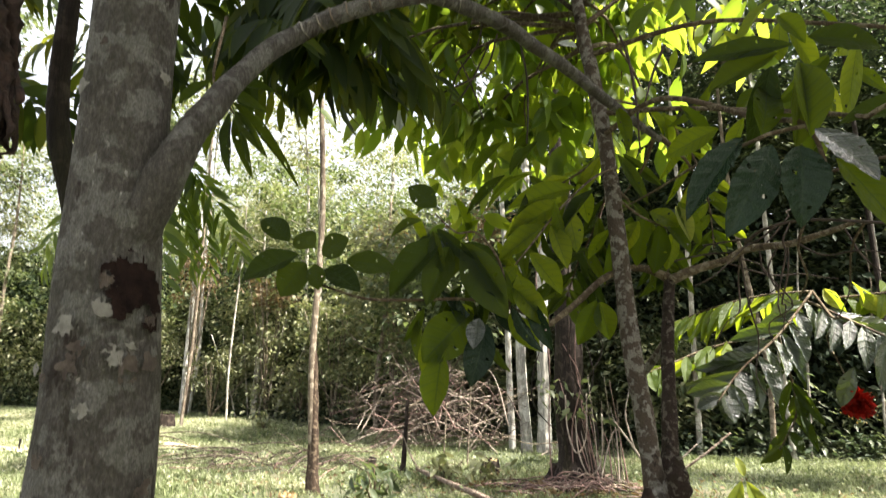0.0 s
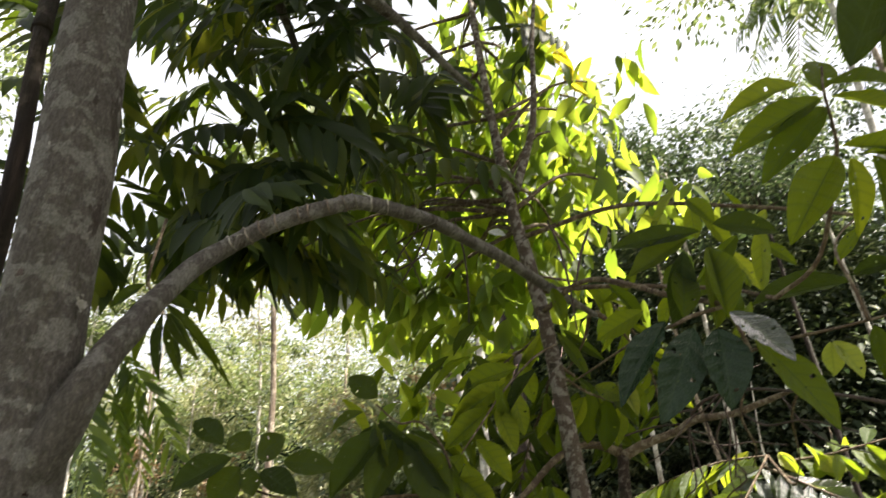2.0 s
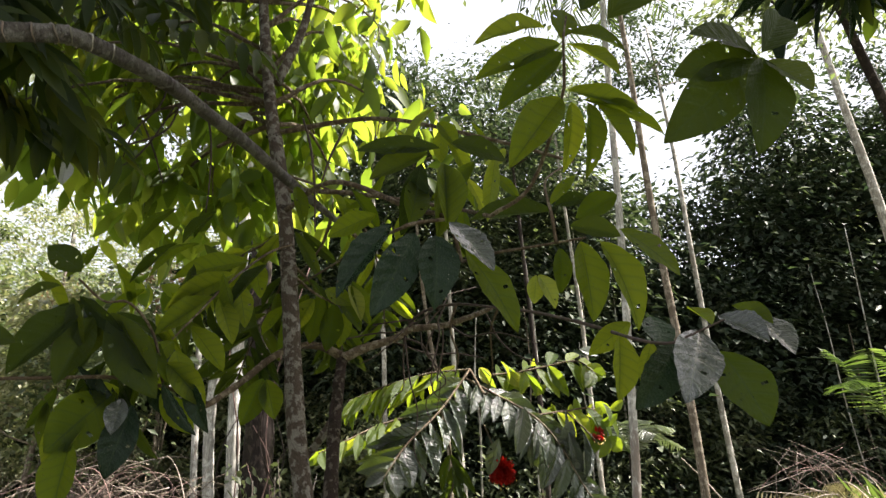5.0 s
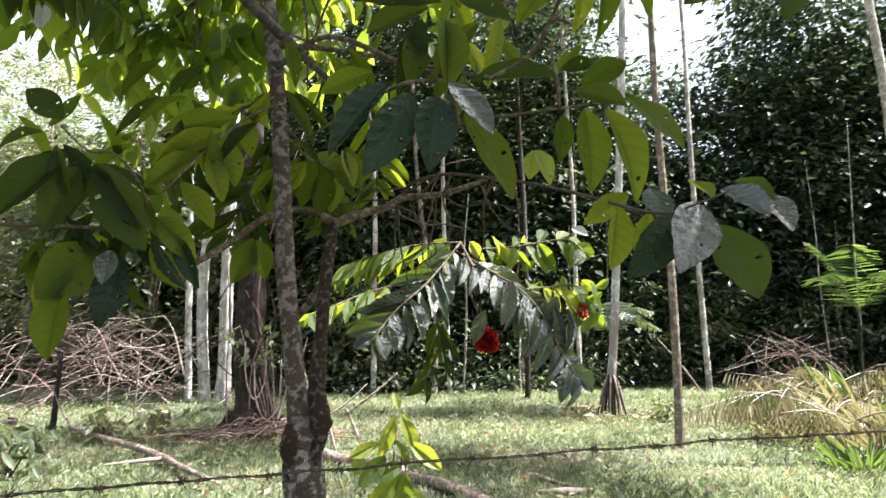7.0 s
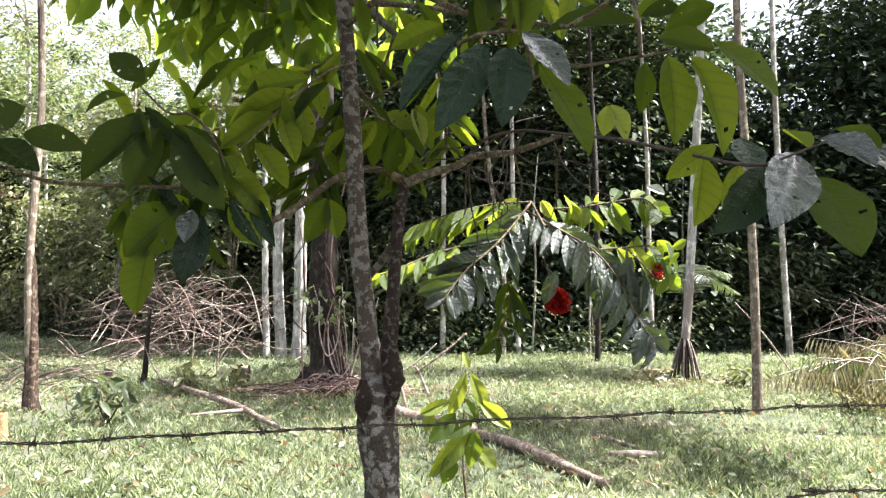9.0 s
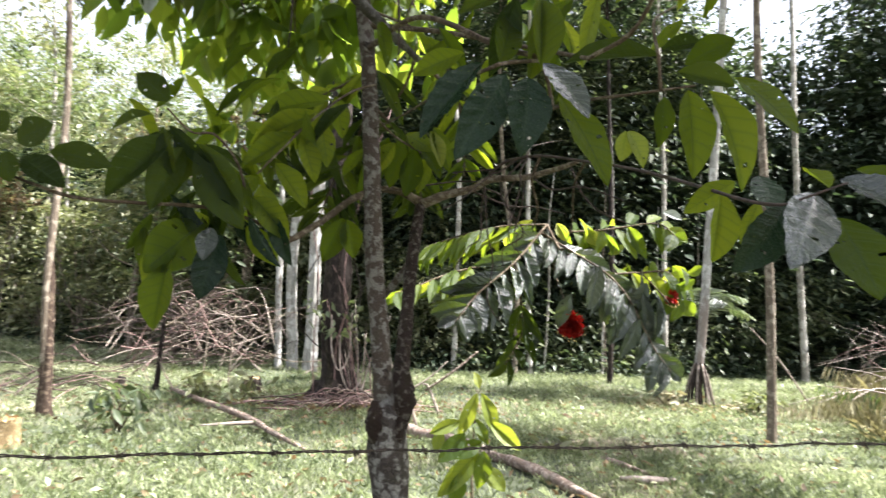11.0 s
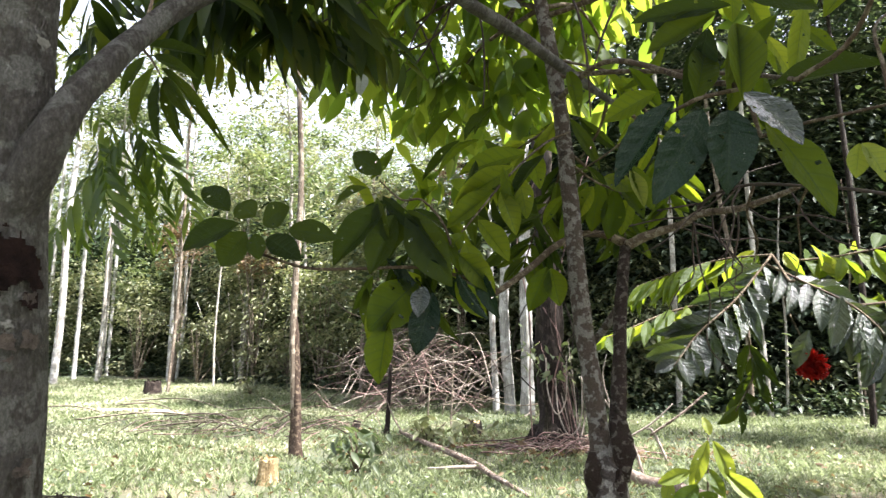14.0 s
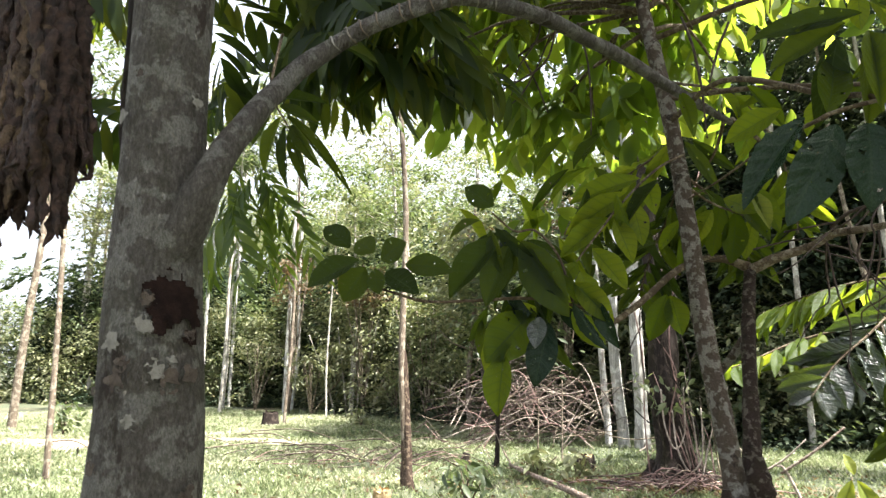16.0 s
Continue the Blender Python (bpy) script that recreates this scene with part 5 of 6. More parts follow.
RACHIS_3 = [(1.434, 3.75, 2.157), (1.259, 3.90, 2.156), (1.058, 3.95, 2.106), (0.841, 4.00, 2.025)]
RACHIS_4 = [(1.102, 3.75, 1.928), (0.954, 3.75, 1.885), (0.788, 3.70, 1.813), (0.679, 3.65, 1.770)]
RACHIS_5 = [(1.540, 3.90, 2.143), (1.736, 3.90, 2.161), (1.904, 3.90, 2.192), (2.075, 3.85, 2.216), (2.156, 3.80, 2.141)]
RACHIS_6 = [(1.757, 3.75, 1.924), (1.962, 3.80, 1.947), (2.147, 3.85, 1.953), (2.221, 3.85, 1.790)]
RACHIS_7 = [(1.247, 3.65, 1.948), (1.301, 3.70, 1.770), (1.313, 3.70, 1.613), (1.221, 3.65, 1.461)]
RACHIS_8 = [(0.512, 2.90, 2.591), (0.418, 3.00, 2.539), (0.287, 3.05, 2.464), (0.175, 3.10, 2.341)]
RACHIS_9 = [(0.520, 2.95, 2.523), (0.462, 3.20, 2.368), (0.385, 3.20, 2.204), (0.332, 3.20, 2.042)]
RACHIS_10 = [(0.482, 2.90, 2.785), (0.703, 3.10, 2.793), (0.833, 3.15, 2.638), (0.889, 3.15, 2.430), (0.900, 3.15, 2.247)]
RACHIS_11 = [(0.525, 2.90, 2.422), (0.618, 3.10, 2.391), (0.704, 3.20, 2.301), (0.739, 3.20, 2.140)]
KNOT = [(0.655, 2.59, 1.435), (0.565, 2.555, 1.372), (0.640, 2.56, 1.345)]
GAP = [(-1.853, 2.60, 2.834), (-1.955, 2.60, 3.334)]
BACK_LINE = [(-0.926, 1.80, 3.270), (-0.880, 1.80, 2.728), (-0.863, 1.80, 2.332), (-0.762, 1.80, 2.025), (-0.699, 1.80, 1.561)]
HUSK_TOP = (-1.038, 1.60, 2.830)
HUSK_ENDS = [(-1.012, 1.58, 2.011), (-0.988, 1.62, 2.055), (-0.853, 1.60, 2.012), (-0.875, 1.55, 2.137), (-0.858, 1.64, 2.161), (-1.122, 1.60, 2.102)]
FLOWERS = [(1.52, 3.62, 1.67), (2.13, 3.80, 1.78)]
SAPLING = [(1.478, 5.60, 0.388), (1.467, 5.58, 0.632), (1.470, 5.55, 0.840), (1.470, 5.50, 1.109)]

# ---- the near tree with its arched limb ----
near_tree = thing("lichen_tree", (-0.24, 1.28, 0), "grey lichen-blotched tree with an arched side limb", "tree")
trunk = tube("trunk", [(-0.225, 1.28, -0.05), (-0.235, 1.28, 0.8), (-0.245, 1.28, 1.58), (-0.259, 1.28, 1.92), (-0.263, 1.28, 2.31), (-0.285, 1.28, 2.7), (-0.33, 1.3, 4.0), (-0.4, 1.35, 5.6)], [0.12, 0.096, 0.076, 0.062, 0.058, 0.055, 0.05, 0.03], BARK_NEAR, near_tree, 90, 40, 0.07)
LIMB = [(-0.232, 1.275, 1.90), (-0.198, 1.272, 1.955), (-0.176, 1.27, 2.0), (-0.164, 1.29, 2.056), (-0.156, 1.33, 2.118), (-0.152, 1.4, 2.202), (-0.133, 1.45, 2.268), (-0.101, 1.49, 2.317), (-0.055, 1.53, 2.369), (-0.003, 1.57, 2.411), (0.051, 1.62, 2.452), (0.088, 1.68, 2.491), (0.154, 1.82, 2.535), (0.213, 1.97, 2.575), (0.284, 2.15, 2.603), (0.371, 2.34, 2.622), (0.472, 2.53, 2.615), (0.568, 2.68, 2.6), (0.67, 2.8, 2.569)]
limb = tube("limb", LIMB, [0.036, 0.031, 0.026, 0.022, 0.020, 0.018, 0.017, 0.0165, 0.016, 0.016, 0.016, 0.016, 0.017, 0.018, 0.018, 0.018, 0.017, 0.015, 0.010], BARK_NEAR, near_tree, 110, 20, 0.12)


def limb_scars():
    """Raised pale rings where old twigs dropped off the limb."""
    line = smooth_line(LIMB, 200)
    for k in range(11):
        i = int(78 + k * 5.2 + RNG.uniform(-1.5, 1.5))
        d = unit(line[i + 1] - line[i])
        a = unit(np.cross(d, (0.2, 1, 0.1)))
        b = np.cross(d, a)
        th = np.linspace(RNG.uniform(-0.6, 0.4), RNG.uniform(3.0, 4.6), 18)
        r = 0.0175
        ring = [line[i] + r * (math.cos(t) * a + math.sin(t) * b) + d * 0.006 * math.sin(2 * t) for t in th]
        under(part("ring_scar", mesh_of("ring_scar", *tube_data(ring, [0.0008, 0.0019, 0.0008], 18, 5)), BARK_PALE, None, "pale ring scar on the limb"), near_tree)


limb_scars()
tube("twig", [(0.67, 2.8, 2.581), (0.75, 2.86, 2.53), (0.80, 2.95, 2.50)], [0.011, 0.007, 0.004], BARK_TWIG, near_tree, 10, 6)
tube("twig", [(0.65, 2.78, 2.58), (0.62, 2.9, 2.50), (0.55, 3.0, 2.42)], [0.008, 0.005, 0.003], BARK_TWIG, near_tree, 10, 6)
for z, a in ((2.9, 0.9), (3.2, 1.6), (3.5, 2.3), (3.9, 0.4)):
    tube("limb", [(-0.29, 1.3, z), (-0.3 + 0.5 * math.cos(a), 1.3 + 0.6 * math.sin(a), z + 0.35), (-0.3 + 1.0 * math.cos(a), 1.3 + 1.2 * math.sin(a), z + 0.3)], [0.035, 0.022, 0.01], BARK_NEAR, near_tree, 14, 8)


def hanging_leaves(name, P, size, aspect, material, parent, sway=0.35):
    """Leaves that hang from their stalks."""
    n = len(P)
    D = np.stack([RNG.normal(0, sway, n), RNG.normal(0, sway, n), -np.ones(n)], 1)
    N = np.stack([RNG.normal(0, 0.7, n), -np.abs(RNG.normal(0.6, 0.5, n)), RNG.normal(0.2, 0.4, n)], 1)
    L = size * RNG.uniform(0.65, 1.25, n)
    return leaf_cloud(name, P, D, N, L, L * aspect * RNG.uniform(0.8, 1.2, n), material, parent, False, True)


def rachis_set(n, centre, radii, length, slope):
    c = np.array(centre) + RNG.uniform(-1, 1, (n, 3)) * np.array(radii)
    a = RNG.uniform(0, 2 * math.pi, n)
    e = c + np.stack([np.cos(a), np.sin(a), np.full(n, -slope)], 1) * length
    return list(zip(c, e))


def pinnate_cloud(name, lines, per, size, aspect, material, parent, hang=0.5):
    """Feathered fronds in one mesh: leaflets in pairs along drooping rachises."""
    P, D, N, L = [], [], [], []
    for a, b in lines:
        face = unit(np.array((RNG.normal(0, 0.35), -0.7, RNG.normal(0.5, 0.3))))
        line = smooth_line([a, (np.array(a) + np.array(b)) / 2 + np.array((0, 0, 0.05)), b], per + 1)
        for i in range(per):
            d = unit(line[i + 1] - line[i])
            out = unit(np.cross(d, face))
            f = (i + 0.5) / per
            for s in (1, -1):
                P.append(line[i])
                D.append(d * (0.45 + 0.5 * f) + out * s * 0.9 + np.array((0, 0, -hang)) + RNG.normal(0, 0.10, 3))
                N.append(face + RNG.normal(0, 0.25, 3))
                L.append(size * (0.7 + 0.5 * math.sin(math.pi * f)) * RNG.uniform(0.85, 1.15))
    L = np.array(L)
    return leaf_cloud(name, np.array(P), np.array(D), np.array(N), L, L * aspect * RNG.uniform(0.85, 1.15, len(L)), material, parent, False, True)


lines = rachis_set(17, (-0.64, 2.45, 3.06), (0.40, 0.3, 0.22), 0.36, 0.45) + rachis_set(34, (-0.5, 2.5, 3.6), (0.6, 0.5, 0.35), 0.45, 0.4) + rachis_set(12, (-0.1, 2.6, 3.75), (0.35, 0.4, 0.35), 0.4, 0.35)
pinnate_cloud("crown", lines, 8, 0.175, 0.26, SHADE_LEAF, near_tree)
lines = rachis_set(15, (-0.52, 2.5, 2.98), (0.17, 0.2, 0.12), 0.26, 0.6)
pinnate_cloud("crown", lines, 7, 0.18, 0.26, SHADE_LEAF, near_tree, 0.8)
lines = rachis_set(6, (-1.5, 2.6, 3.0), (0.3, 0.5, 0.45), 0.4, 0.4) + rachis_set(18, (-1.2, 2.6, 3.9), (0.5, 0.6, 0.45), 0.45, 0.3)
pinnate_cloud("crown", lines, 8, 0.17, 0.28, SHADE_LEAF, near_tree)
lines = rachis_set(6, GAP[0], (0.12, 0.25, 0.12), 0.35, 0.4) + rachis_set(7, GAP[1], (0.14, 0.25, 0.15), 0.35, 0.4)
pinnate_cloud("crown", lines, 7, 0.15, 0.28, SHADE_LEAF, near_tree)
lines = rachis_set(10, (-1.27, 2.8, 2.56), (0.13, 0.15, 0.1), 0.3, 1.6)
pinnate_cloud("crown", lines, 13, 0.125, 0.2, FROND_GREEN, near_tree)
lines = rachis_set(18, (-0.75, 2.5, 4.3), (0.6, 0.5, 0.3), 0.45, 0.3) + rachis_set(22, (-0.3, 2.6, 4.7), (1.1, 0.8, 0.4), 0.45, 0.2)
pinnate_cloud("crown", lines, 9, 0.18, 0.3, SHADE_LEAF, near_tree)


# unseen crown and limbs added overhead to hold back skylight on near leaves
P, _ = clumps((0.6, 0.1, 5.7), (2.7, 2.0, 0.9), 110, 32, 0.26, 0.1)
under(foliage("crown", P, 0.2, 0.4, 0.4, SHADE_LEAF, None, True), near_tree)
for k in range(7):
    a = k * 0.9
    tube("limb", [(-0.38, 1.33, 5.0 + 0.08 * k), (0.2 + math.cos(a) * 0.7, 0.7 + math.sin(a) * 0.5, 5.5), (0.6 + 2.2 * math.cos(a), 0.1 + 1.6 * math.sin(a), 5.8)], [0.024, 0.016, 0.006], BARK_NEAR, near_tree, 12, 6)


def bark_scar(z0, z1, a0, a1, seed, material, label):
    """A ragged patch that lies 2 mm proud of the trunk."""
    rows, cols = (48, 48) if z1 - z0 > 0.06 else (22, 22)
    step = 48 / rows
    keep, verts, faces = set(), [], []
    for i in range(rows + 1):
        for j in range(cols + 1):
            z, a = z0 + (z1 - z0) * i / rows, a0 + (a1 - a0) * j / cols
            r = float(np.interp(z, (1.58, 1.92, 2.31), (0.076, 0.062, 0.058))) * 1.08 + 0.005
            cx = float(np.interp(z, (1.58, 1.92, 2.31), (-0.245, -0.259, -0.263)))
            verts.append((cx + r * math.sin(a), 1.28 - r * math.cos(a), z))
            e = ((i / rows - 0.5) ** 2 + (j / cols - 0.5) ** 2) ** 0.5
            if e + 0.30 * noise.noise(Vector((i * step * 0.10, j * step * 0.10, seed))) + 0.16 * noise.noise(Vector((i * step * 0.3, j * step * 0.3, seed))) < 0.34:
                keep.add(i * (cols + 1) + j)
    for i in range(rows):
        for j in range(cols):
            q = (i * (cols + 1) + j, i * (cols + 1) + j + 1, (i + 1) * (cols + 1) + j + 1, (i + 1) * (cols + 1) + j)
            if all(v in keep for v in q):
                faces.append(q)
    under(part("bark_scar", mesh_of("bark_scar", verts, faces), material, None, label), near_tree)


bark_scar(1.77, 1.89, 0.30, 1.90, 3.0, BARK_SCAR, "dark red-brown patch of bare bark")

for k in range(13):  # small ragged flakes low on the trunk
    z, a, q = RNG.uniform(1.50, 1.76), RNG.uniform(-0.9, 1.9), RNG.uniform(0.018, 0.05)
    bark_scar(z, z + q, a, a + q / 0.085, 10.0 + k, (BARK_FLAKE, BARK_FLAKE, BARK_LICHEN)[k % 3], "dark bark flake" if k % 3 < 2 else "pale lichen patch")
for k in range(9):
    z, a, q = RNG.uniform(1.72, 2.22), RNG.uniform(-0.9, 1.7), RNG.uniform(0.02, 0.045)
    bark_scar(z, z + q, a, a + q / 0.075, 40.0 + k, (BARK_LICHEN, BARK_FLAKE, BARK_LICHEN)[k % 3], "pale lichen patch" if k % 3 != 1 else "dark bark flake")

back_tree = thing("dark_tree", (BACK_LINE[-1][0], 1.8, 0), "dark slim stem standing close behind the grey tree", "tree")
tube("trunk", BACK_LINE + [(BACK_LINE[-1][0], 1.8, -0.05)], [0.022, 0.024, 0.026, 0.028, 0.03, 0.034], BARK_DARK, back_tree, 40, 14, 0.15)
tube("limb", [BACK_LINE[0], (BACK_LINE[0][0] - 0.1, 1.9, BACK_LINE[0][2] + 0.4), (BACK_LINE[0][0] - 0.3, 2.1, BACK_LINE[0][2] + 0.8)], [0.03, 0.022, 0.01], BARK_DARK, back_tree, 14, 8, 0.15)


# ---- dry husks hanging beside the trunk ----
def husks():
    t = thing("hanging_husks", HUSK_TOP, "bundle of dry dark brown leaf husks hanging beside the trunk", "dry leaves")
    hx, hy, hz = HUSK_TOP
    tube("stalk", [(-0.29, 1.30, hz + 0.7), (hx + 0.1, hy - 0.1, hz + 0.6), (hx, hy, hz + 0.35), (hx, hy, hz)], [0.014, 0.013, 0.012, 0.012], HUSK, t, 14, 6, 0.2)
    for lobe, (ex, ey, ez) in enumerate(HUSK_ENDS):
        for k in range(15):
            a = k * 2.4 + lobe
            r = 0.034 * (k / 15) ** 0.6
            x, y = ex + r * math.cos(a), ey + r * math.sin(a)
            z1 = ez + 0.14 * RNG.uniform() ** 2 + r * 0.8
            w = RNG.normal(0, 0.010, 6)
            top = np.array((hx + (ex - hx) * 0.35, hy, hz + RNG.uniform(-0.05, 0.15)))
            m = lambda f, i: (top[0] + (x - top[0]) * f**0.6 + w[i], top[1] + (y - top[1]) * f + w[i - 1], top[2] + (z1 - top[2]) * f)
            tube("husk", [tuple(top), m(0.3, 1), m(0.5, 2), m(0.68, 3), m(0.85, 4), m(0.96, 5), m(1.0, 1)], [0.010, RNG.uniform(0.010, 0.016), RNG.uniform(0.008, 0.02), RNG.uniform(0.008, 0.018), RNG.uniform(0.006, 0.014), 0.008, 0.002], (HUSK, HUSK_PALE if lobe in (0, 3) else HUSK, HUSK)[k % 3], t, 40, 8, 1.3, (2, 0.45), "", k * 1.7)


husks()

# ---- the forked tree ----
forked_tree = thing("forked_tree", (0.64, 2.6, 0), "young forked tree with mottled stems and large glossy leaves", "tree")
tube("stem", [(0.70, 2.54, -0.05), (0.665, 2.56, 0.6)] + STEM_A[:1] + STEM_A[1:] + STEM_A_TOP, [0.066, 0.052, 0.045, 0.04, 0.035, 0.032, 0.031, 0.030, 0.029, 0.027, 0.028, 0.026, 0.024, 0.022, 0.018, 0.012, 0.008], BARK_FORK, forked_tree, 110, 20, 0.16)
tube("trunk", [(0.70, 2.56, -0.05), (0.665, 2.57, 0.6), (0.63, 2.59, 1.1), (0.612, 2.60, 1.30), (0.608, 2.61, 1.38), (0.606, 2.62, 1.43)], [0.075, 0.060, 0.053, 0.062, 0.056, 0.02], BARK_FOOTING, forked_tree, 60, 24, 0.2)
tube("stem", [(0.645, 2.62, 1.25)] + STEM_B, [0.038, 0.033, 0.027, 0.024, 0.022, 0.021], BARK_KNOT, forked_tree, 40, 16, 0.16)
under(part("burl", mesh_of("burl", *tube_data([(0.628, 2.60, 1.33), (0.636, 2.61, 1.39), (0.642, 2.63, 1.46)], [0.028, 0.044, 0.026], 26, 26, 0.35)), BARK_FORK), forked_tree)
for q, r in ((KNOT[0], 0.036), (KNOT[1], 0.026), (KNOT[2], 0.018)):
    under(part("knot", mesh_of("knot", *tube_data([(q[0], q[1], q[2] - r * 2.4), (q[0], q[1], q[2] - r * 1.0), q, (q[0], q[1], q[2] + r * 1.0), (q[0], q[1], q[2] + r * 2.4)], [r * 0.35, r * 0.85, r, r * 0.85, r * 0.35], 26, 22, 0.25, None, q[0] * 9)), BARK_KNOT, None, "dark knot where the stems part"), forked_tree)
tube("branch", STEM_A_FORK, [0.02, 0.016, 0.012, 0.008], BARK_FORK, forked_tree, 30, 10, 0.1)
tube("branch", BR_RIGHT, [0.021, 0.017, 0.015, 0.013, 0.011, 0.009, 0.006], BARK_BRANCH, forked_tree, 40, 10, 0.25)
tube("branch", BR_RIGHT_B, [0.006, 0.005, 0.0045, 0.004, 0.003, 0.0022, 0.0015], TWIG_DARK, forked_tree, 60, 8, 0.15)
tube("branch", [BR_RIGHT[3], BR_RIGHT_B[0]], [0.007, 0.006], TWIG_DARK, forked_tree, 6, 7)
tube("branch", BR_LEFT, [0.018, 0.015, 0.013, 0.012, 0.011, 0.009, 0.008], BARK_TWIG, forked_tree, 40, 10, 0.2)
tube("branch", [STEM_B[3], (0.62, 3.0, 1.78), (0.56, 3.05, 1.70)], [0.018, 0.014, 0.008], BARK_FORK, forked_tree, 12, 8, 0.2)
for pts, r in ((TWIG_L, 0.006), (TWIG_L2, 0.005), (TWIG_UP, 0.004), (TWIG_UP2, 0.004), (TWIG_TOPR, 0.005), (TWIG_MID, 0.005), (TWIG_FROND, 0.005), (TWIG_CUP, 0.005), (HANG_A, 0.005), (HANG_B, 0.004)):
    tube("twig", pts, [r, r * 0.8, r * 0.5], BARK_TWIG, forked_tree, 26, 6, 0.15)
tube("twig", [STEM_A[6], (0.62, 2.4, 2.55), (0.80, 2.1, 2.36), TWIG_MID[0], TWIG_UP[0]], [0.01, 0.008, 0.007, 0.006, 0.005], BARK_TWIG, forked_tree, 26, 6)
tube("twig", [TWIG_UP2[-1], (1.1, 2.4, 2.75), (0.8, 2.7, 2.95), (0.44, 2.88, 2.95)], [0.005, 0.007, 0.009, 0.012], BARK_TWIG, forked_tree, 26, 6)
tube("twig", [TWIG_TOPR[0], (0.95, 2.3, 2.45), (0.7, 2.6, 2.6), (0.47, 2.85, 2.7)], [0.005, 0.006, 0.008, 0.011], BARK_TWIG, forked_tree, 26, 6)
for pts in (RACHIS_1, RACHIS_2, RACHIS_3, RACHIS_4, RACHIS_5, RACHIS_6, RACHIS_7, RACHIS_8, RACHIS_9, RACHIS_10, RACHIS_11):
    tube("rachis", pts, [0.006, 0.005, 0.003], BARK_TWIG, forked_tree, 26, 6)
tube("branch", [HANG_B[-1], (1.45, 3.6, 2.03), RACHIS_1[0]], [0.006, 0.007, 0.006], BARK_TWIG, forked_tree, 10, 6)
FROND_FACE = (0.05, -0.75, 0.65)           # frond blades are turned this way to spread across the camera's view
pinnate(forked_tree, RACHIS_1, 13, 0.175, 0.066, 0.55, "frond", True, 0.08, FROND_FACE, 30)
pinnate(forked_tree, RACHIS_2, 16, 0.18, 0.068, 0.75, "frond", True, 0.08, FROND_FACE, 30)
pinnate(forked_tree, RACHIS_3, 17, 0.19, 0.046, 0.9, "fresh", True, 0.1)
pinnate(forked_tree, RACHIS_4, 8, 0.16, 0.055, 0.5, "fresh")
pinnate(forked_tree, RACHIS_5, 9, 0.15, 0.078, 0.4, "fresh", True, 0.1, FROND_FACE)
pinnate(forked_tree, RACHIS_6, 7, 0.15, 0.078, 0.6, "fresh", True, 0.1, FROND_FACE)
pinnate(forked_tree, RACHIS_7, 6, 0.16, 0.05, 0.7, "dim", True, 0.2)

pinnate(forked_tree, RACHIS_8, 11, 0.17, 0.045, 0.5, "leaf", True, 0.15, FROND_FACE)
pinnate(forked_tree, RACHIS_9, 10, 0.17, 0.045, 0.5, "dim", True, 0.2, FROND_FACE)
pinnate(forked_tree, RACHIS_10, 11, 0.16, 0.045, 0.5, "leaf", True, 0.2, FROND_FACE)
pinnate(forked_tree, RACHIS_11, 9, 0.17, 0.045, 0.6, "dim", True, 0.2, FROND_FACE)


def hanging_twigs():
    """Crooked bare twigs under the side branch."""
    line = np.array(list(smooth_line(BR_RIGHT, 30)[8:28]) + list(smooth_line(BR_RIGHT_B, 60)[2:16]))
    for k in range(14):
        p = line[int(RNG.uniform(0, len(line)))]
        q, pts = p, [tuple(p)]
        way = unit(np.array((RNG.normal(0.1, 0.8), RNG.normal(0, 0.5), RNG.normal(-0.5, 0.6))))
        for i in range(4):
            q = q + (way + RNG.normal(0, 0.45, 3)) * RNG.uniform(0.05, 0.11)
            pts.append(tuple(q))
        tube("twig", pts, [0.0035, 0.003, 0.0015], TWIG_DARK, forked_tree, 16, 5, 0.3)


for pts in (
    [(0.07, 3.0, 3.135), (0.024, 2.98, 2.972), (-0.112, 2.96, 2.886), (-0.196, 2.95, 2.869), (-0.299, 2.95, 3.021)],
    [(0.013, 3.2, 3.211), (-0.052, 3.2, 3.061), (-0.113, 3.18, 2.942), (-0.164, 3.18, 2.897)],
    [(0.154, 3.0, 3.132), (0.188, 3.0, 2.956), (0.196, 3.0, 2.789), (0.191, 3.0, 2.65)],
    [(0.529, 2.6, 2.87), (0.557, 2.6, 2.768), (0.574, 2.6, 2.632), (0.582, 2.6, 2.455)],
    [(0.657, 2.5, 2.774), (0.621, 2.5, 2.689), (0.591, 2.5, 2.586)],
    [(-0.136, 3.3, 3.176), (-0.073, 3.3, 3.028), (-0.025, 3.3, 2.886)],
    [(-0.004, 3.1, 3.267), (-0.031, 3.1, 3.141), (-0.111, 3.1, 3.024), (-0.145, 3.1, 2.9)],
):  # thin dark creepers hanging through the crown
    tube("creeper", pts, [0.004, 0.0045, 0.004, 0.0025], TWIG_DARK, forked_tree, 20, 6, 0.3)
hanging_twigs()
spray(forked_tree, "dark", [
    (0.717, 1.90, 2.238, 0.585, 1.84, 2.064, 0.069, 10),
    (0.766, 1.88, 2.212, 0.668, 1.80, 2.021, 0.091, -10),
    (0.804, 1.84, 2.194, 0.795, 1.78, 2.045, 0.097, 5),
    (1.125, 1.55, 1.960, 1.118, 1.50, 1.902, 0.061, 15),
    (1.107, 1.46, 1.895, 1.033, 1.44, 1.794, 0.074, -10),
])
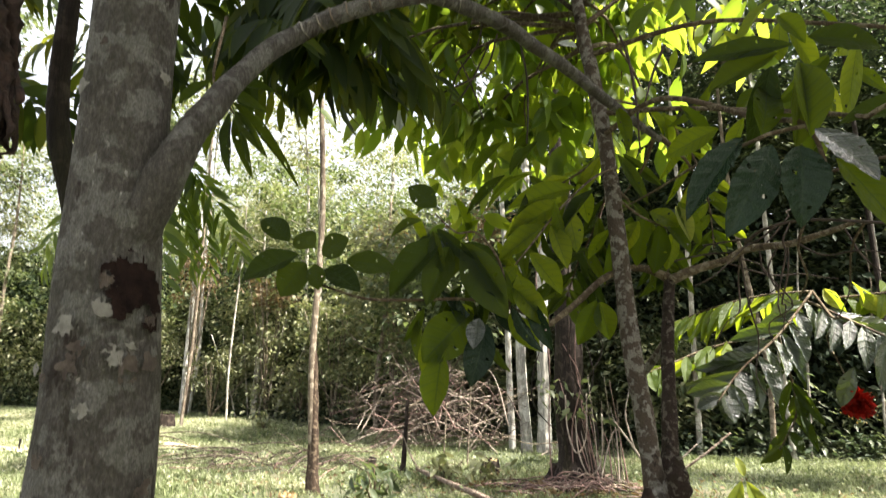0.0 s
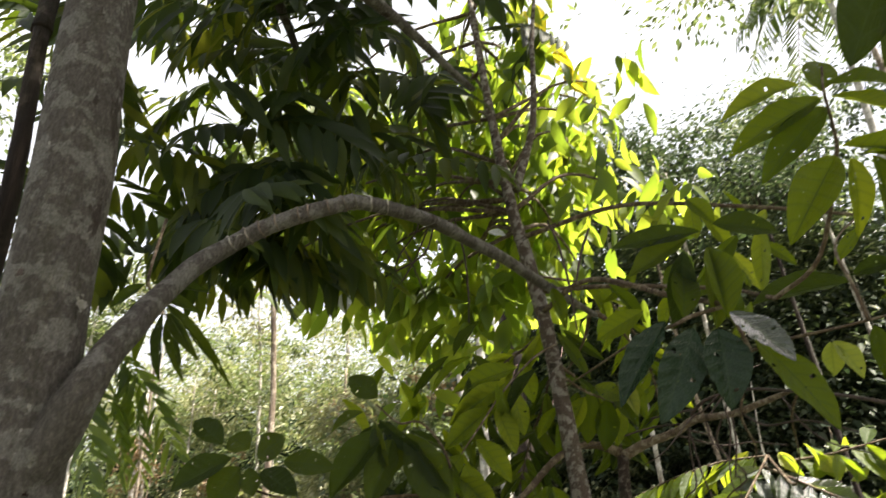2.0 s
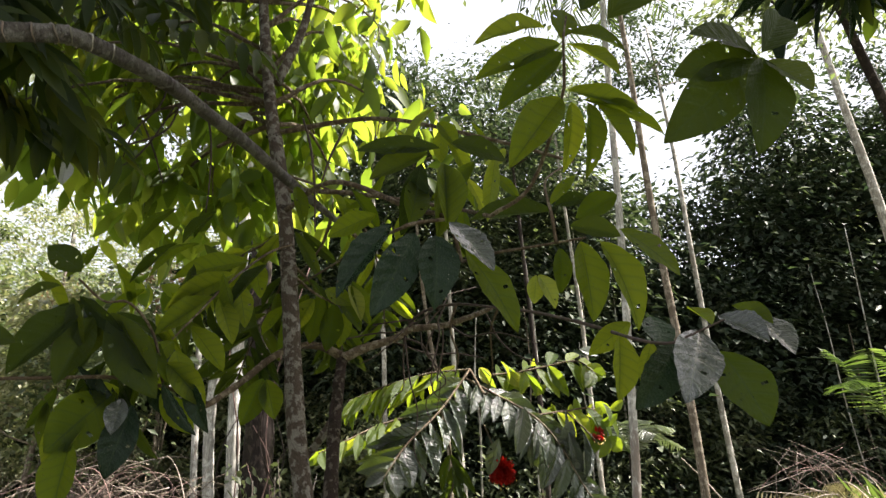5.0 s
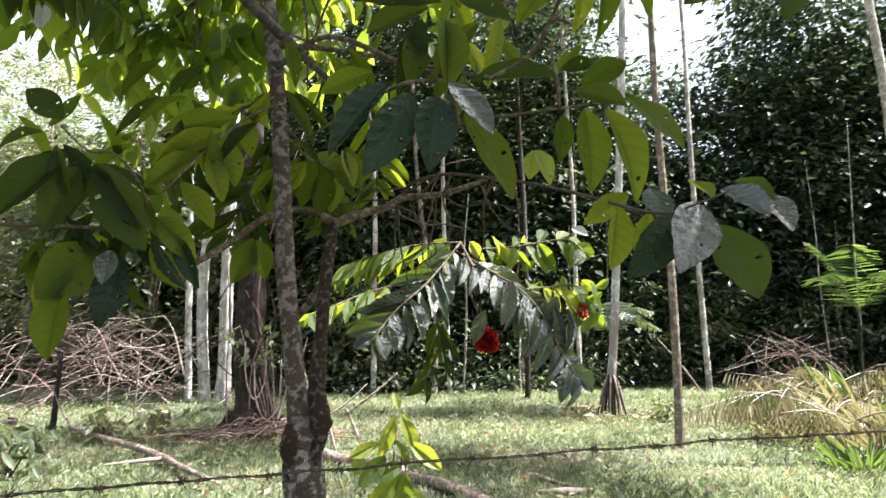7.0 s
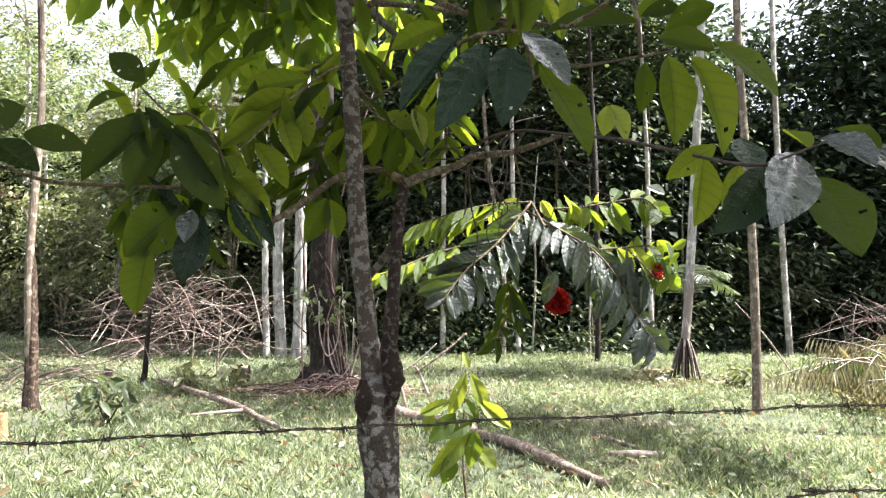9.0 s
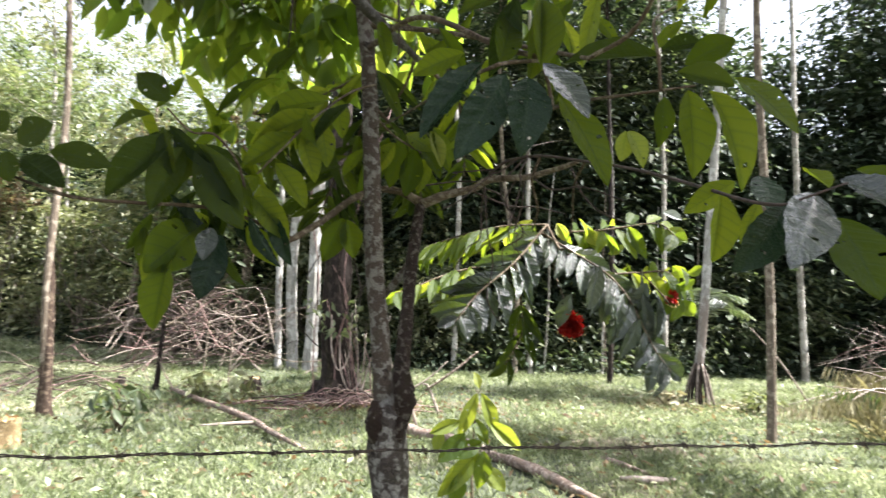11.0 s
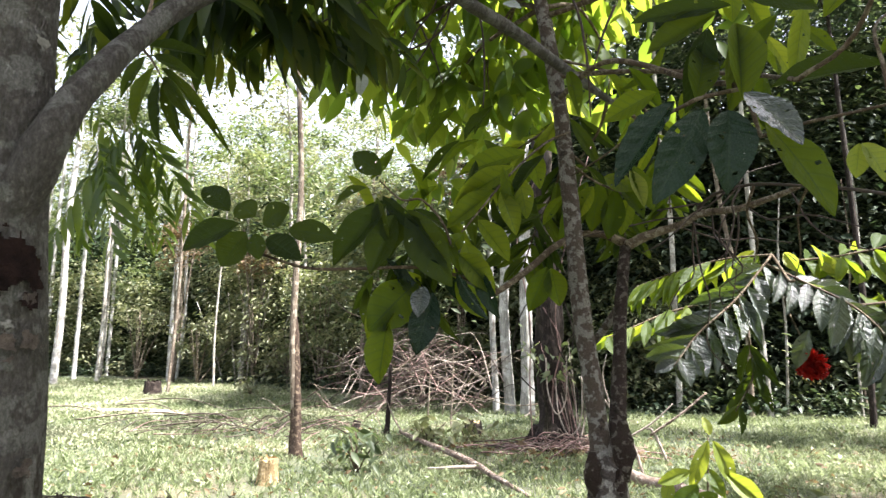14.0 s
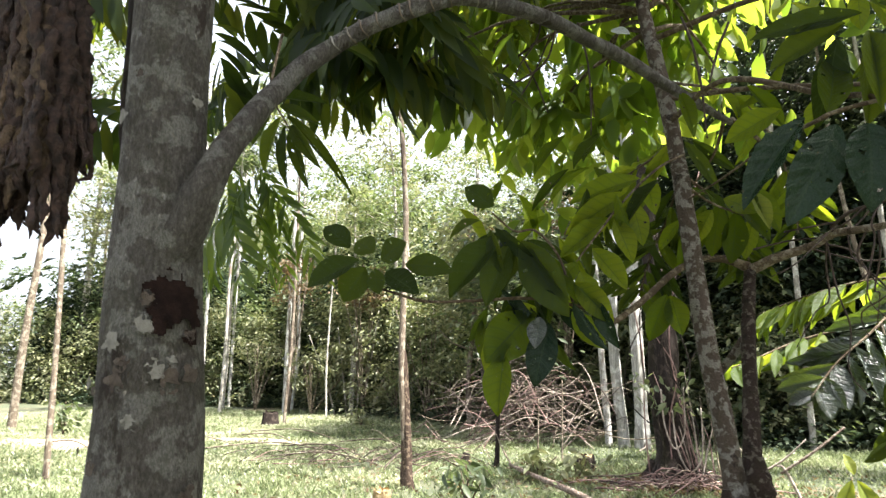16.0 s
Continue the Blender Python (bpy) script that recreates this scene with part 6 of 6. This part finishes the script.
spray(forked_tree, "silver", [
    (0.835, 1.84, 2.228, 0.905, 1.74, 2.114, 0.073, 0),
    (1.140, 1.44, 1.912, 1.067, 1.36, 1.815, 0.084, 0),
    (1.182, 1.44, 1.938, 1.204, 1.36, 1.885, 0.056, 10),
    (1.303, 1.50, 1.954, 1.306, 1.42, 1.882, 0.064, 0),
])
spray(forked_tree, "leaf", [
    (0.875, 1.86, 2.172, 0.966, 1.76, 1.992, 0.089, 0),
    (0.703, 2.05, 2.317, 0.583, 2.08, 2.266, 0.061, -10),
    (0.767, 1.95, 2.257, 0.815, 2.00, 2.420, 0.073, 0),
    (0.846, 1.90, 2.232, 0.864, 1.96, 2.437, 0.082, 5),
    (1.222, 1.78, 2.296, 1.125, 1.80, 2.246, 0.062, 0),
    (1.159, 1.68, 2.174, 1.262, 1.62, 2.080, 0.083, 0),
    (1.049, 1.74, 2.146, 1.042, 1.72, 2.051, 0.046, 0),
    (1.088, 1.72, 2.156, 1.078, 1.66, 1.981, 0.077, 0),
    (1.121, 1.70, 2.151, 1.179, 1.62, 1.987, 0.089, 5),
])
spray(forked_tree, "leaf", [
    (1.087, 1.60, 1.937, 1.064, 1.58, 1.816, 0.062, 0),
    (1.089, 1.50, 1.906, 1.063, 1.50, 1.839, 0.035, 10),
    (1.258, 1.50, 1.971, 1.297, 1.45, 1.933, 0.051, 0),
    (1.124, 1.62, 1.963, 1.045, 1.64, 1.910, 0.047, 0),
    (1.175, 1.44, 1.880, 1.187, 1.36, 1.771, 0.095, 10),
    (1.209, 1.56, 1.979, 1.213, 1.50, 1.940, 0.047, 0),
])
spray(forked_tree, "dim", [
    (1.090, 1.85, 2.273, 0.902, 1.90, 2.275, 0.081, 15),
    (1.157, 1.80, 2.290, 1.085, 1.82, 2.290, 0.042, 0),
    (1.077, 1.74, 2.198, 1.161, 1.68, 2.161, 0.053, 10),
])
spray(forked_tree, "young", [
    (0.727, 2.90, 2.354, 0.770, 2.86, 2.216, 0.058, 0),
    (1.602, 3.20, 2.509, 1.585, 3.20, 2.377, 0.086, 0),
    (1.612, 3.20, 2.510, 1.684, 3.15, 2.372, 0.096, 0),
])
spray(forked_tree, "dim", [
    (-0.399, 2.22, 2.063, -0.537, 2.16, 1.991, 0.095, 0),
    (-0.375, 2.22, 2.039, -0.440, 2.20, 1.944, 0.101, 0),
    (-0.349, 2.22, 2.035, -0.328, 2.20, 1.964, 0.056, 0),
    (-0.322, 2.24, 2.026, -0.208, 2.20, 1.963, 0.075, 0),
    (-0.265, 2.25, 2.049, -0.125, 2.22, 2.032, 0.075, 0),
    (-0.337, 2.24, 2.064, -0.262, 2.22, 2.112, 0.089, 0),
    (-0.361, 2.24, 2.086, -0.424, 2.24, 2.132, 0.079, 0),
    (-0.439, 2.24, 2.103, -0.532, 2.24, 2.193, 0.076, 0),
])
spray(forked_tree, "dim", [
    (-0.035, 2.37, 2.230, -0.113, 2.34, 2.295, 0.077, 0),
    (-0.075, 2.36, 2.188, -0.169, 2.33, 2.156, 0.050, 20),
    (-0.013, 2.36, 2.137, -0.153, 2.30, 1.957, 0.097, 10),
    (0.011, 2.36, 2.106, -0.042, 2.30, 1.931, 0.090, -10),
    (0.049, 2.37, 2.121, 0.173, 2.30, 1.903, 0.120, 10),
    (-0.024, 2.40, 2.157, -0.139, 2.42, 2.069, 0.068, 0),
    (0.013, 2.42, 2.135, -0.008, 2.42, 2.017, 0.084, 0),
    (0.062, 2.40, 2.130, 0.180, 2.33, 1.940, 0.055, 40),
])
spray(forked_tree, "leaf", [
    (0.374, 2.68, 2.369, 0.159, 2.60, 2.295, 0.079, 0),
    (0.333, 2.62, 2.307, 0.150, 2.55, 2.173, 0.076, 0),
    (0.281, 2.56, 2.216, 0.139, 2.50, 2.093, 0.073, 0),
    (0.348, 2.62, 2.285, 0.385, 2.60, 2.140, 0.069, 0),
    (0.297, 2.58, 2.217, 0.352, 2.55, 2.078, 0.071, 0),
    (0.233, 2.52, 2.116, 0.332, 2.50, 1.988, 0.072, 0),
    (0.191, 2.50, 2.071, 0.133, 2.46, 2.004, 0.068, 0),
    (0.184, 2.46, 2.004, 0.294, 2.44, 1.898, 0.083, 0),
    (0.201, 2.48, 2.041, 0.239, 2.46, 1.937, 0.074, 0),
    (0.386, 2.70, 2.388, 0.423, 2.70, 2.261, 0.069, 0),
])
spray(forked_tree, "leaf", [
    (0.064, 2.44, 1.922, -0.059, 2.36, 1.781, 0.141, 0),
    (-0.014, 2.40, 1.801, -0.028, 2.36, 1.625, 0.091, 0),
    (0.172, 2.48, 1.922, 0.263, 2.46, 1.818, 0.070, 20),
    (0.007, 2.44, 1.869, -0.077, 2.42, 1.736, 0.100, 20),
    (0.438, 2.72, 1.992, 0.380, 2.70, 1.846, 0.082, 0),
    (0.449, 2.72, 1.988, 0.478, 2.70, 1.864, 0.078, 0),
    (0.061, 2.50, 1.941, -0.032, 2.46, 1.870, 0.102, 0),
])
spray(forked_tree, "dark", [
    (0.116, 2.42, 1.887, 0.077, 2.37, 1.713, 0.091, 0),
])
spray(forked_tree, "silver", [
    (0.093, 2.40, 1.902, 0.084, 2.36, 1.813, 0.058, 0),
])
spray(forked_tree, "leaf", [
    (0.58, 2.95, 2.33, 0.49, 2.90, 2.10, 0.090, 0),
    (0.63, 2.95, 2.33, 0.59, 2.95, 2.15, 0.087, 0),
    (0.68, 2.95, 2.30, 0.66, 2.96, 2.12, 0.091, 0),
    (0.70, 2.95, 2.30, 0.78, 2.90, 2.21, 0.074, 0),
    (0.64, 2.92, 2.34, 0.74, 2.90, 2.29, 0.082, 0),
    (0.73, 2.95, 2.27, 0.70, 3.00, 2.14, 0.076, 0),
    (0.74, 2.90, 2.37, 0.80, 2.86, 2.21, 0.069, 0),
    (0.60, 2.90, 2.30, 0.53, 2.90, 2.19, 0.073, 10),
])
spray(forked_tree, "leaf", [
    (1.059, 1.74, 2.697, 0.890, 1.70, 2.655, 0.066, 0),
    (1.099, 1.74, 2.674, 1.134, 1.76, 2.792, 0.074, 0),
    (1.123, 1.74, 2.688, 1.242, 1.68, 2.663, 0.086, 0),
    (1.096, 1.74, 2.657, 0.889, 1.72, 2.566, 0.075, 0),
    (1.112, 1.73, 2.651, 1.202, 1.66, 2.554, 0.086, 0),
    (1.099, 1.74, 2.633, 0.933, 1.72, 2.493, 0.081, 0),
    (1.092, 1.72, 2.520, 1.242, 1.66, 2.461, 0.056, 0),
    (1.079, 1.73, 2.503, 0.934, 1.70, 2.312, 0.089, 0),
    (1.145, 1.70, 2.488, 1.202, 1.64, 2.340, 0.060, 0),
    (1.100, 1.72, 2.490, 1.082, 1.70, 2.333, 0.052, 0),
    (1.130, 1.70, 2.480, 1.123, 1.66, 2.309, 0.057, 0),
    (1.129, 1.72, 2.499, 1.283, 1.64, 2.402, 0.048, 0),
])
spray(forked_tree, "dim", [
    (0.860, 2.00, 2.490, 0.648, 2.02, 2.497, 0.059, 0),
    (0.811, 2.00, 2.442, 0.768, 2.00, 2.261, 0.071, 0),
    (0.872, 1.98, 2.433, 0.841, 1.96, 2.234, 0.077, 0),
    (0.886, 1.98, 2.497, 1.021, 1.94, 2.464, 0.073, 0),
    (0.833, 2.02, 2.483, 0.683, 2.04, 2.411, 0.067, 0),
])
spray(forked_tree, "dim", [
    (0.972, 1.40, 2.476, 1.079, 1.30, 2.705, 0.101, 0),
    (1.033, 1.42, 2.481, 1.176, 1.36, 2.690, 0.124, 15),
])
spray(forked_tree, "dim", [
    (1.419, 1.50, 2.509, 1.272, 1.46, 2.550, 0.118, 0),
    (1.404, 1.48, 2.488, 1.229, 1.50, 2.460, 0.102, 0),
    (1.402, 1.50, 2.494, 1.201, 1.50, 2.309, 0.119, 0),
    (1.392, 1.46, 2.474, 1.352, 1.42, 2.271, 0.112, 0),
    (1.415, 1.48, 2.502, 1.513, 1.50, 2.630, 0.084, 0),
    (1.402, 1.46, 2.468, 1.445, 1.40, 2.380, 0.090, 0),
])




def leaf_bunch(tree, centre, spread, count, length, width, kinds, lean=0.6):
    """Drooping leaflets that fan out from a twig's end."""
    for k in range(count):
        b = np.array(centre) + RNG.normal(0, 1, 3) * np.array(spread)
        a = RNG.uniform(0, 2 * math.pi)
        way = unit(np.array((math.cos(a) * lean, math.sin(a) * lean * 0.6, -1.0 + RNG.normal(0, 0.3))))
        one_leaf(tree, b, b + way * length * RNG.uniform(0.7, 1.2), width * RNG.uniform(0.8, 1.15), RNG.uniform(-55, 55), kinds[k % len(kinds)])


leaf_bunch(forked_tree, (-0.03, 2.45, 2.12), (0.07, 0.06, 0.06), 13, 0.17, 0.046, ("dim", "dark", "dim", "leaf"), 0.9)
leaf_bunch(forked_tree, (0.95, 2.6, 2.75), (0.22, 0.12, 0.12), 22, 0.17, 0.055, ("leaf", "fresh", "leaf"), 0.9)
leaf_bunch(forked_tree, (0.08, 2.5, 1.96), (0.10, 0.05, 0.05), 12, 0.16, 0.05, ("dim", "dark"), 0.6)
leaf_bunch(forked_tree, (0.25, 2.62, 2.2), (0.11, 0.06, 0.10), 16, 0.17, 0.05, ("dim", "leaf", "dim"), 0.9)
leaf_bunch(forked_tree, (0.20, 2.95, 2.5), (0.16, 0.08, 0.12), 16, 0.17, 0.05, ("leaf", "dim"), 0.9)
leaf_bunch(forked_tree, (1.76, 3.5, 1.86), (0.13, 0.06, 0.06), 13, 0.2, 0.07, ("frond", "silver", "frond"), 0.35)
leaf_bunch(forked_tree, (1.62, 3.85, 2.16), (0.16, 0.05, 0.03), 12, 0.13, 0.07, ("fresh", "young"), 1.2)
leaf_bunch(forked_tree, (2.15, 3.85, 1.95), (0.14, 0.05, 0.05), 10, 0.14, 0.07, ("fresh",), 0.9)
spray(near_tree, "dim", [
    (-0.574, 1.98, 2.490, -0.655, 1.96, 2.427, 0.036, 0),
    (-0.547, 1.97, 2.453, -0.609, 1.95, 2.353, 0.037, 0),
    (-0.515, 1.96, 2.416, -0.541, 1.93, 2.258, 0.036, 0),
    (-0.491, 1.95, 2.387, -0.486, 1.92, 2.221, 0.035, 0),
    (-0.478, 1.95, 2.373, -0.417, 1.92, 2.222, 0.035, 0),
    (-0.477, 1.95, 2.385, -0.368, 1.92, 2.250, 0.035, 0),
    (-0.496, 1.96, 2.414, -0.296, 1.93, 2.227, 0.031, 0),
    (-0.526, 1.97, 2.454, -0.396, 1.95, 2.385, 0.032, 0),
    (-0.552, 1.98, 2.487, -0.383, 1.96, 2.447, 0.033, 0),
])
tube("rachis", [(-0.62, 2.1, 2.75), (-0.575, 1.99, 2.51), (-0.525, 1.965, 2.438), (-0.481, 1.95, 2.378)], [0.005, 0.004, 0.003, 0.002], BARK_TWIG, near_tree, 14, 6)


def flower(at, size, n, label):
    way = unit(RNG.normal(0, 1, (n, 3)) * np.array((1, 1, 0.75)) + np.array((0, -0.1, -0.25)))
    way[:, 2] -= 0.5 * (way[:, 0] ** 2 + way[:, 1] ** 2)
    top = leaf_cloud("flower", np.array(at) + way * size * 0.25, way, RNG.normal(0, 1, (n, 3)), size * RNG.uniform(0.42, 0.62, n), np.full(n, size * 0.34), PETAL, forked_tree, True)
    top["label"] = label
    ends = np.array(at) + unit(RNG.normal(0, 0.5, (8, 3)) + np.array((0, -0.2, -1))) * size * 0.95
    data = [tube_data([e, e + np.array((0, 0, -0.004)), e + np.array((0, 0, -0.009))], [0.0015, 0.003, 0.0015], 3, 5) for e in ends]
    dots = part("anthers", mesh_of("anthers", *join_data(*data)), ANTHER, None, "yellow anther tips")
    dots.parent = top
    tagged(dots, kind="stuff")


flower(np.array(FLOWERS[0]) + np.array((0.01, 0, 0.0)), 0.085, 420, "ball of scarlet petals")
flower(np.array(FLOWERS[1]) + np.array((0, 0, 0.05)), 0.055, 60, "half-open dark red flower")
tube("twig", [FLOWERS[0], (1.50, 3.66, 1.80), (1.46, 3.7, 1.95), RACHIS_2[1]], [0.004, 0.004, 0.004], BARK_TWIG, forked_tree, 10, 5)
tube("twig", [FLOWERS[1], (2.05, 3.75, 1.84), RACHIS_6[1]], [0.004, 0.004, 0.004], BARK_TWIG, forked_tree, 10, 5)


# ---- crown of the forked tree ----
def fork_crown():
    P, c = clumps((-0.1, 4.2, 3.95), (1.2, 0.8, 1.15), 130, 13, 0.13, 0.2)
    hanging_leaves("crown", P, 0.2, 0.4, CANOPY, forked_tree, 0.8)
    near = P[P[:, 1] < 3.95][:170]
    for p in near:
        way = unit(np.array((RNG.normal(0, 0.6), RNG.normal(-0.1, 0.5), -1.0)))
        one_leaf(forked_tree, p, p + way * RNG.uniform(0.14, 0.24), RNG.uniform(0.055, 0.085), RNG.uniform(-50, 50), "fresh")
    P2, c2 = clumps((0.75, 3.7, 3.6), (0.55, 0.5, 0.75), 26, 10, 0.12, 0.2)
    hanging_leaves("crown", P2, 0.17, 0.36, CANOPY, forked_tree, 0.6)
    P3, c3 = clumps((0.5, 3.3, 4.6), (0.5, 0.4, 0.5), 12, 9, 0.10, 0.2)
    hanging_leaves("crown", P3, 0.17, 0.33, CANOPY, forked_tree, 0.6)
    for k, e in enumerate(np.concatenate([c[::4], c2[::4], c3[::3]])):
        s = smooth_line(STEM_A_TOP, 20)[int(min(max((e[2] - 2.9) * 7, 0), 19))]
        tube("twig", [s, (s + e) / 2 + np.array((0, 0, 0.15)), e + np.array((0, 0, 0.05)), e - np.array((0, 0, 0.12))], [0.011, 0.008, 0.005, 0.003], BARK_TWIG, forked_tree, 12, 5)


fork_crown()
one_leaf(forked_tree, (-0.51, 3.64, 3.10), (-0.50, 3.58, 2.97), 0.085, 0, "white", "leaf coloured near white for sky sheen")
one_leaf(forked_tree, (0.33, 2.3, 2.70), (0.38, 2.26, 2.67), 0.03, 0, "white", "leaf coloured near white for sky sheen")
one_leaf(forked_tree, (2.10, 3.85, 2.28), (2.18, 3.80, 2.24), 0.06, 0, "white", "leaf coloured near white for sky sheen")
for k in range(7):
    one_leaf(forked_tree, (0.66 + 0.02 * k, 3.5, 4.50 - 0.055 * k), (0.78 + 0.022 * k, 3.44 + 0.015 * (k % 3), 4.36 - 0.06 * k), 0.075, 14 * (k % 3) - 14, "yellow", "bright yellow young leaf")
one_leaf(forked_tree, (0.60, 3.5, 4.75), (0.52, 3.45, 4.45), 0.10, 20, "yellow", "bright yellow young leaf")
one_leaf(forked_tree, (0.64, 3.5, 4.80), (0.70, 3.46, 4.52), 0.09, -10, "yellow", "bright yellow young leaf")

# ---- epiphyte on a limb over the clearing ----
epi = thing("epiphyte", (2.95, 2.6, 3.95), "dark clump of strap leaves growing on a limb", "plant")
tube("limb", [(4.2, 2.9, 3.3), (3.6, 2.75, 3.85), (3.05, 2.62, 4.05), (2.5, 2.55, 4.3)], [0.05, 0.045, 0.04, 0.02], BARK_DARK, epi, 20, 10, 0.2)
for k in range(40):
    a, drop, ln = RNG.uniform(0, 2 * math.pi), RNG.uniform(-2.0, 0.4), RNG.uniform(0.3, 0.65)
    b = np.array((2.98, 2.58, 4.02)) + RNG.normal(0, 0.06, 3)
    one_leaf(epi, b, b + unit(np.array((math.cos(a), math.sin(a), drop))) * ln, 0.03, RNG.uniform(-60, 60), "dark")
P, _ = clumps((3.15, 2.65, 4.2), (0.3, 0.25, 0.28), 16, 14, 0.09)
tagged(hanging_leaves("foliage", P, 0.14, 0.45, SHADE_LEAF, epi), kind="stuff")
shade_tree = thing("forest_tree", (4.3, 2.95, 0), "added slim tree that holds the epiphyte limb, its unseen crown shading the near leaves", "tree", "forest trees")
tube("trunk", [(4.35, 2.95, -0.05), (4.3, 2.95, 1.5), (4.22, 2.92, 3.2), (4.15, 2.9, 5.5), (4.1, 2.8, 7.6), (3.9, 2.7, 9.2)], [0.11, 0.095, 0.085, 0.07, 0.05, 0.03], BARK_DARK, shade_tree, 20, 12, 0.1)
# unseen crown, added to keep direct sun off the near stems and leaves
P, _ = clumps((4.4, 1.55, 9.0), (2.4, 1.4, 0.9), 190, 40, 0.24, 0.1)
under(foliage("crown", P, 0.2, 0.45, 0.3, SHADE_LEAF, None, True), shade_tree)
forest_tree(12.2, 8.0, 9.5, 0.11, (9.2, 2.2, 0.9), 2400, 0.15, BARK_DARK, WOOD_LEAF, "open-crowned tree over the edge of the clearing", (-3.8, -0.6), 0.06, limbs=7)

# ---- sapling and wire ----
sapling = thing("sapling", (1.52, 5.6, 0), "sapling with fresh yellow-green leaves", "sapling")
tube("stem", [(1.53, 5.62, -0.03)] + SAPLING, [0.012, 0.010, 0.009, 0.007, 0.005], BARK_TWIG, sapling, 16, 7)
spray(sapling, "young", [
    (1.469, 5.50, 1.089, 1.333, 5.44, 0.768, 0.113, 0),
    (1.499, 5.50, 1.089, 1.639, 5.44, 0.797, 0.122, 0),
    (1.575, 5.50, 0.875, 1.798, 5.40, 0.693, 0.132, 0),
    (1.211, 5.50, 0.812, 1.167, 5.46, 0.665, 0.096, 0),
    (1.350, 5.50, 0.880, 1.122, 5.46, 0.794, 0.104, 0),
    (1.545, 5.50, 0.554, 1.697, 5.42, 0.398, 0.133, 0),
    (1.486, 5.50, 1.122, 1.450, 5.50, 1.247, 0.070, 0),
])
spray(sapling, "fresh", [
    (1.393, 5.50, 0.790, 1.190, 5.44, 0.589, 0.148, 0),
    (1.522, 5.50, 0.730, 1.294, 5.42, 0.635, 0.131, 0),
    (1.501, 5.50, 0.668, 1.206, 5.40, 0.352, 0.158, 0),
    (1.535, 5.50, 0.669, 1.514, 5.44, 0.399, 0.150, 0),
    (1.356, 5.50, 0.503, 1.332, 5.46, 0.272, 0.151, 0),
    (1.564, 5.50, 0.710, 1.459, 5.52, 0.911, 0.097, 0),
])


def barbed_wire(name, pts, label):
    t = thing(name, pts[0], label, "fence wire", "fence wires")
    line = smooth_line(pts, 260)
    line[:, 2] += [0.009 * noise.noise(Vector((p[0] * 3.0, 1, 0))) + 0.007 * noise.noise(Vector((p[0] * 8.0, 3, 0))) for p in line]
    run = np.concatenate([[0], np.cumsum(np.linalg.norm(np.diff(line, axis=0), axis=1))])
    fine = np.arange(0, run[-1], 0.012)
    core = np.stack([np.interp(fine, run, line[:, i]) for i in range(3)], 1)
    for ph in (0.0, math.pi):
        a = fine * 2 * math.pi / 0.075 + ph
        off = np.stack([0 * a, np.cos(a), np.sin(a)], 1) * 0.0021
        n = len(core)
        me = mesh_of("strand", *tube_data((core + off)[:: 1], [0.0018, 0.0018], n, 5))
        under(part("strand", me, RUST), t)
    knot = []
    for k in range(4):
        th = np.linspace(0, 4 * math.pi, 16)
        knot = [tube_data(np.stack([0.0035 * (th / 6.283 - 1) * 2, 0.0052 * np.cos(th), 0.0052 * np.sin(th)], 1), [0.0015, 0.0015], 16, 5)]
    for s, tilt in ((1, 0.3), (-1, 0.2), (1, -0.5), (-1, -0.4)):
        knot.append(tube_data([(0.004 * s, 0, 0.004 * s), (0.007 * s, 0.004 * tilt, 0.011 * s), (0.009 * s, 0.012 * tilt, 0.021 * s)] if tilt > 0 else [(0.002 * s, 0.004 * s, 0), (0.004 * s, 0.010 * s, 0.006), (0.006 * s, 0.018 * s, 0.012 * s)], [0.0016, 0.0014, 0.0005], 4, 5))
    barb = mesh_of("barb", *join_data(*knot))
    for k, s in enumerate(np.arange(0.05, run[-1], 0.152)):
        p = [np.interp(s + random.uniform(-0.012, 0.012), run, line[:, i]) for i in range(3)]
        b = part("barb", barb, RUST)
        b.matrix_basis = Matrix.Translation(p) @ Matrix.Rotation(random.uniform(0, 6.28), 4, "X")
        under(b, t)


barbed_wire("barbed_wire", [(-3.2, 2.0, 1.36), (-1.5, 2.0, 1.345), (-0.14, 2.0, 1.384), (0.20, 2.0, 1.394), (0.45, 2.0, 1.408), (0.92, 2.0, 1.420), (1.30, 2.0, 1.434), (1.64, 2.0, 1.444), (2.6, 2.0, 1.46), (4.6, 2.0, 1.50)], "rusty twisted barbed wire strung across the view")
barbed_wire("barbed_wire", [(-3.2, 2.0, 0.95), (0.4, 2.0, 1.10), (1.58, 2.0, 1.235), (1.80, 2.0, 1.245), (4.6, 2.0, 1.26)], "lower rusty strand of the barbed wire fence")
for x in (-3.25, 4.65):
    p = thing("fence_post", (x, 2.02, 0), "grey wooden fence post holding the wire", "post", "fence posts")
    tube("post", [(x, 2.04, -0.1), (x, 2.04, 0.8), (x + 0.01, 2.04, 1.65)], [0.055, 0.05, 0.045], DEADWOOD, p, 12, 10, 0.15)
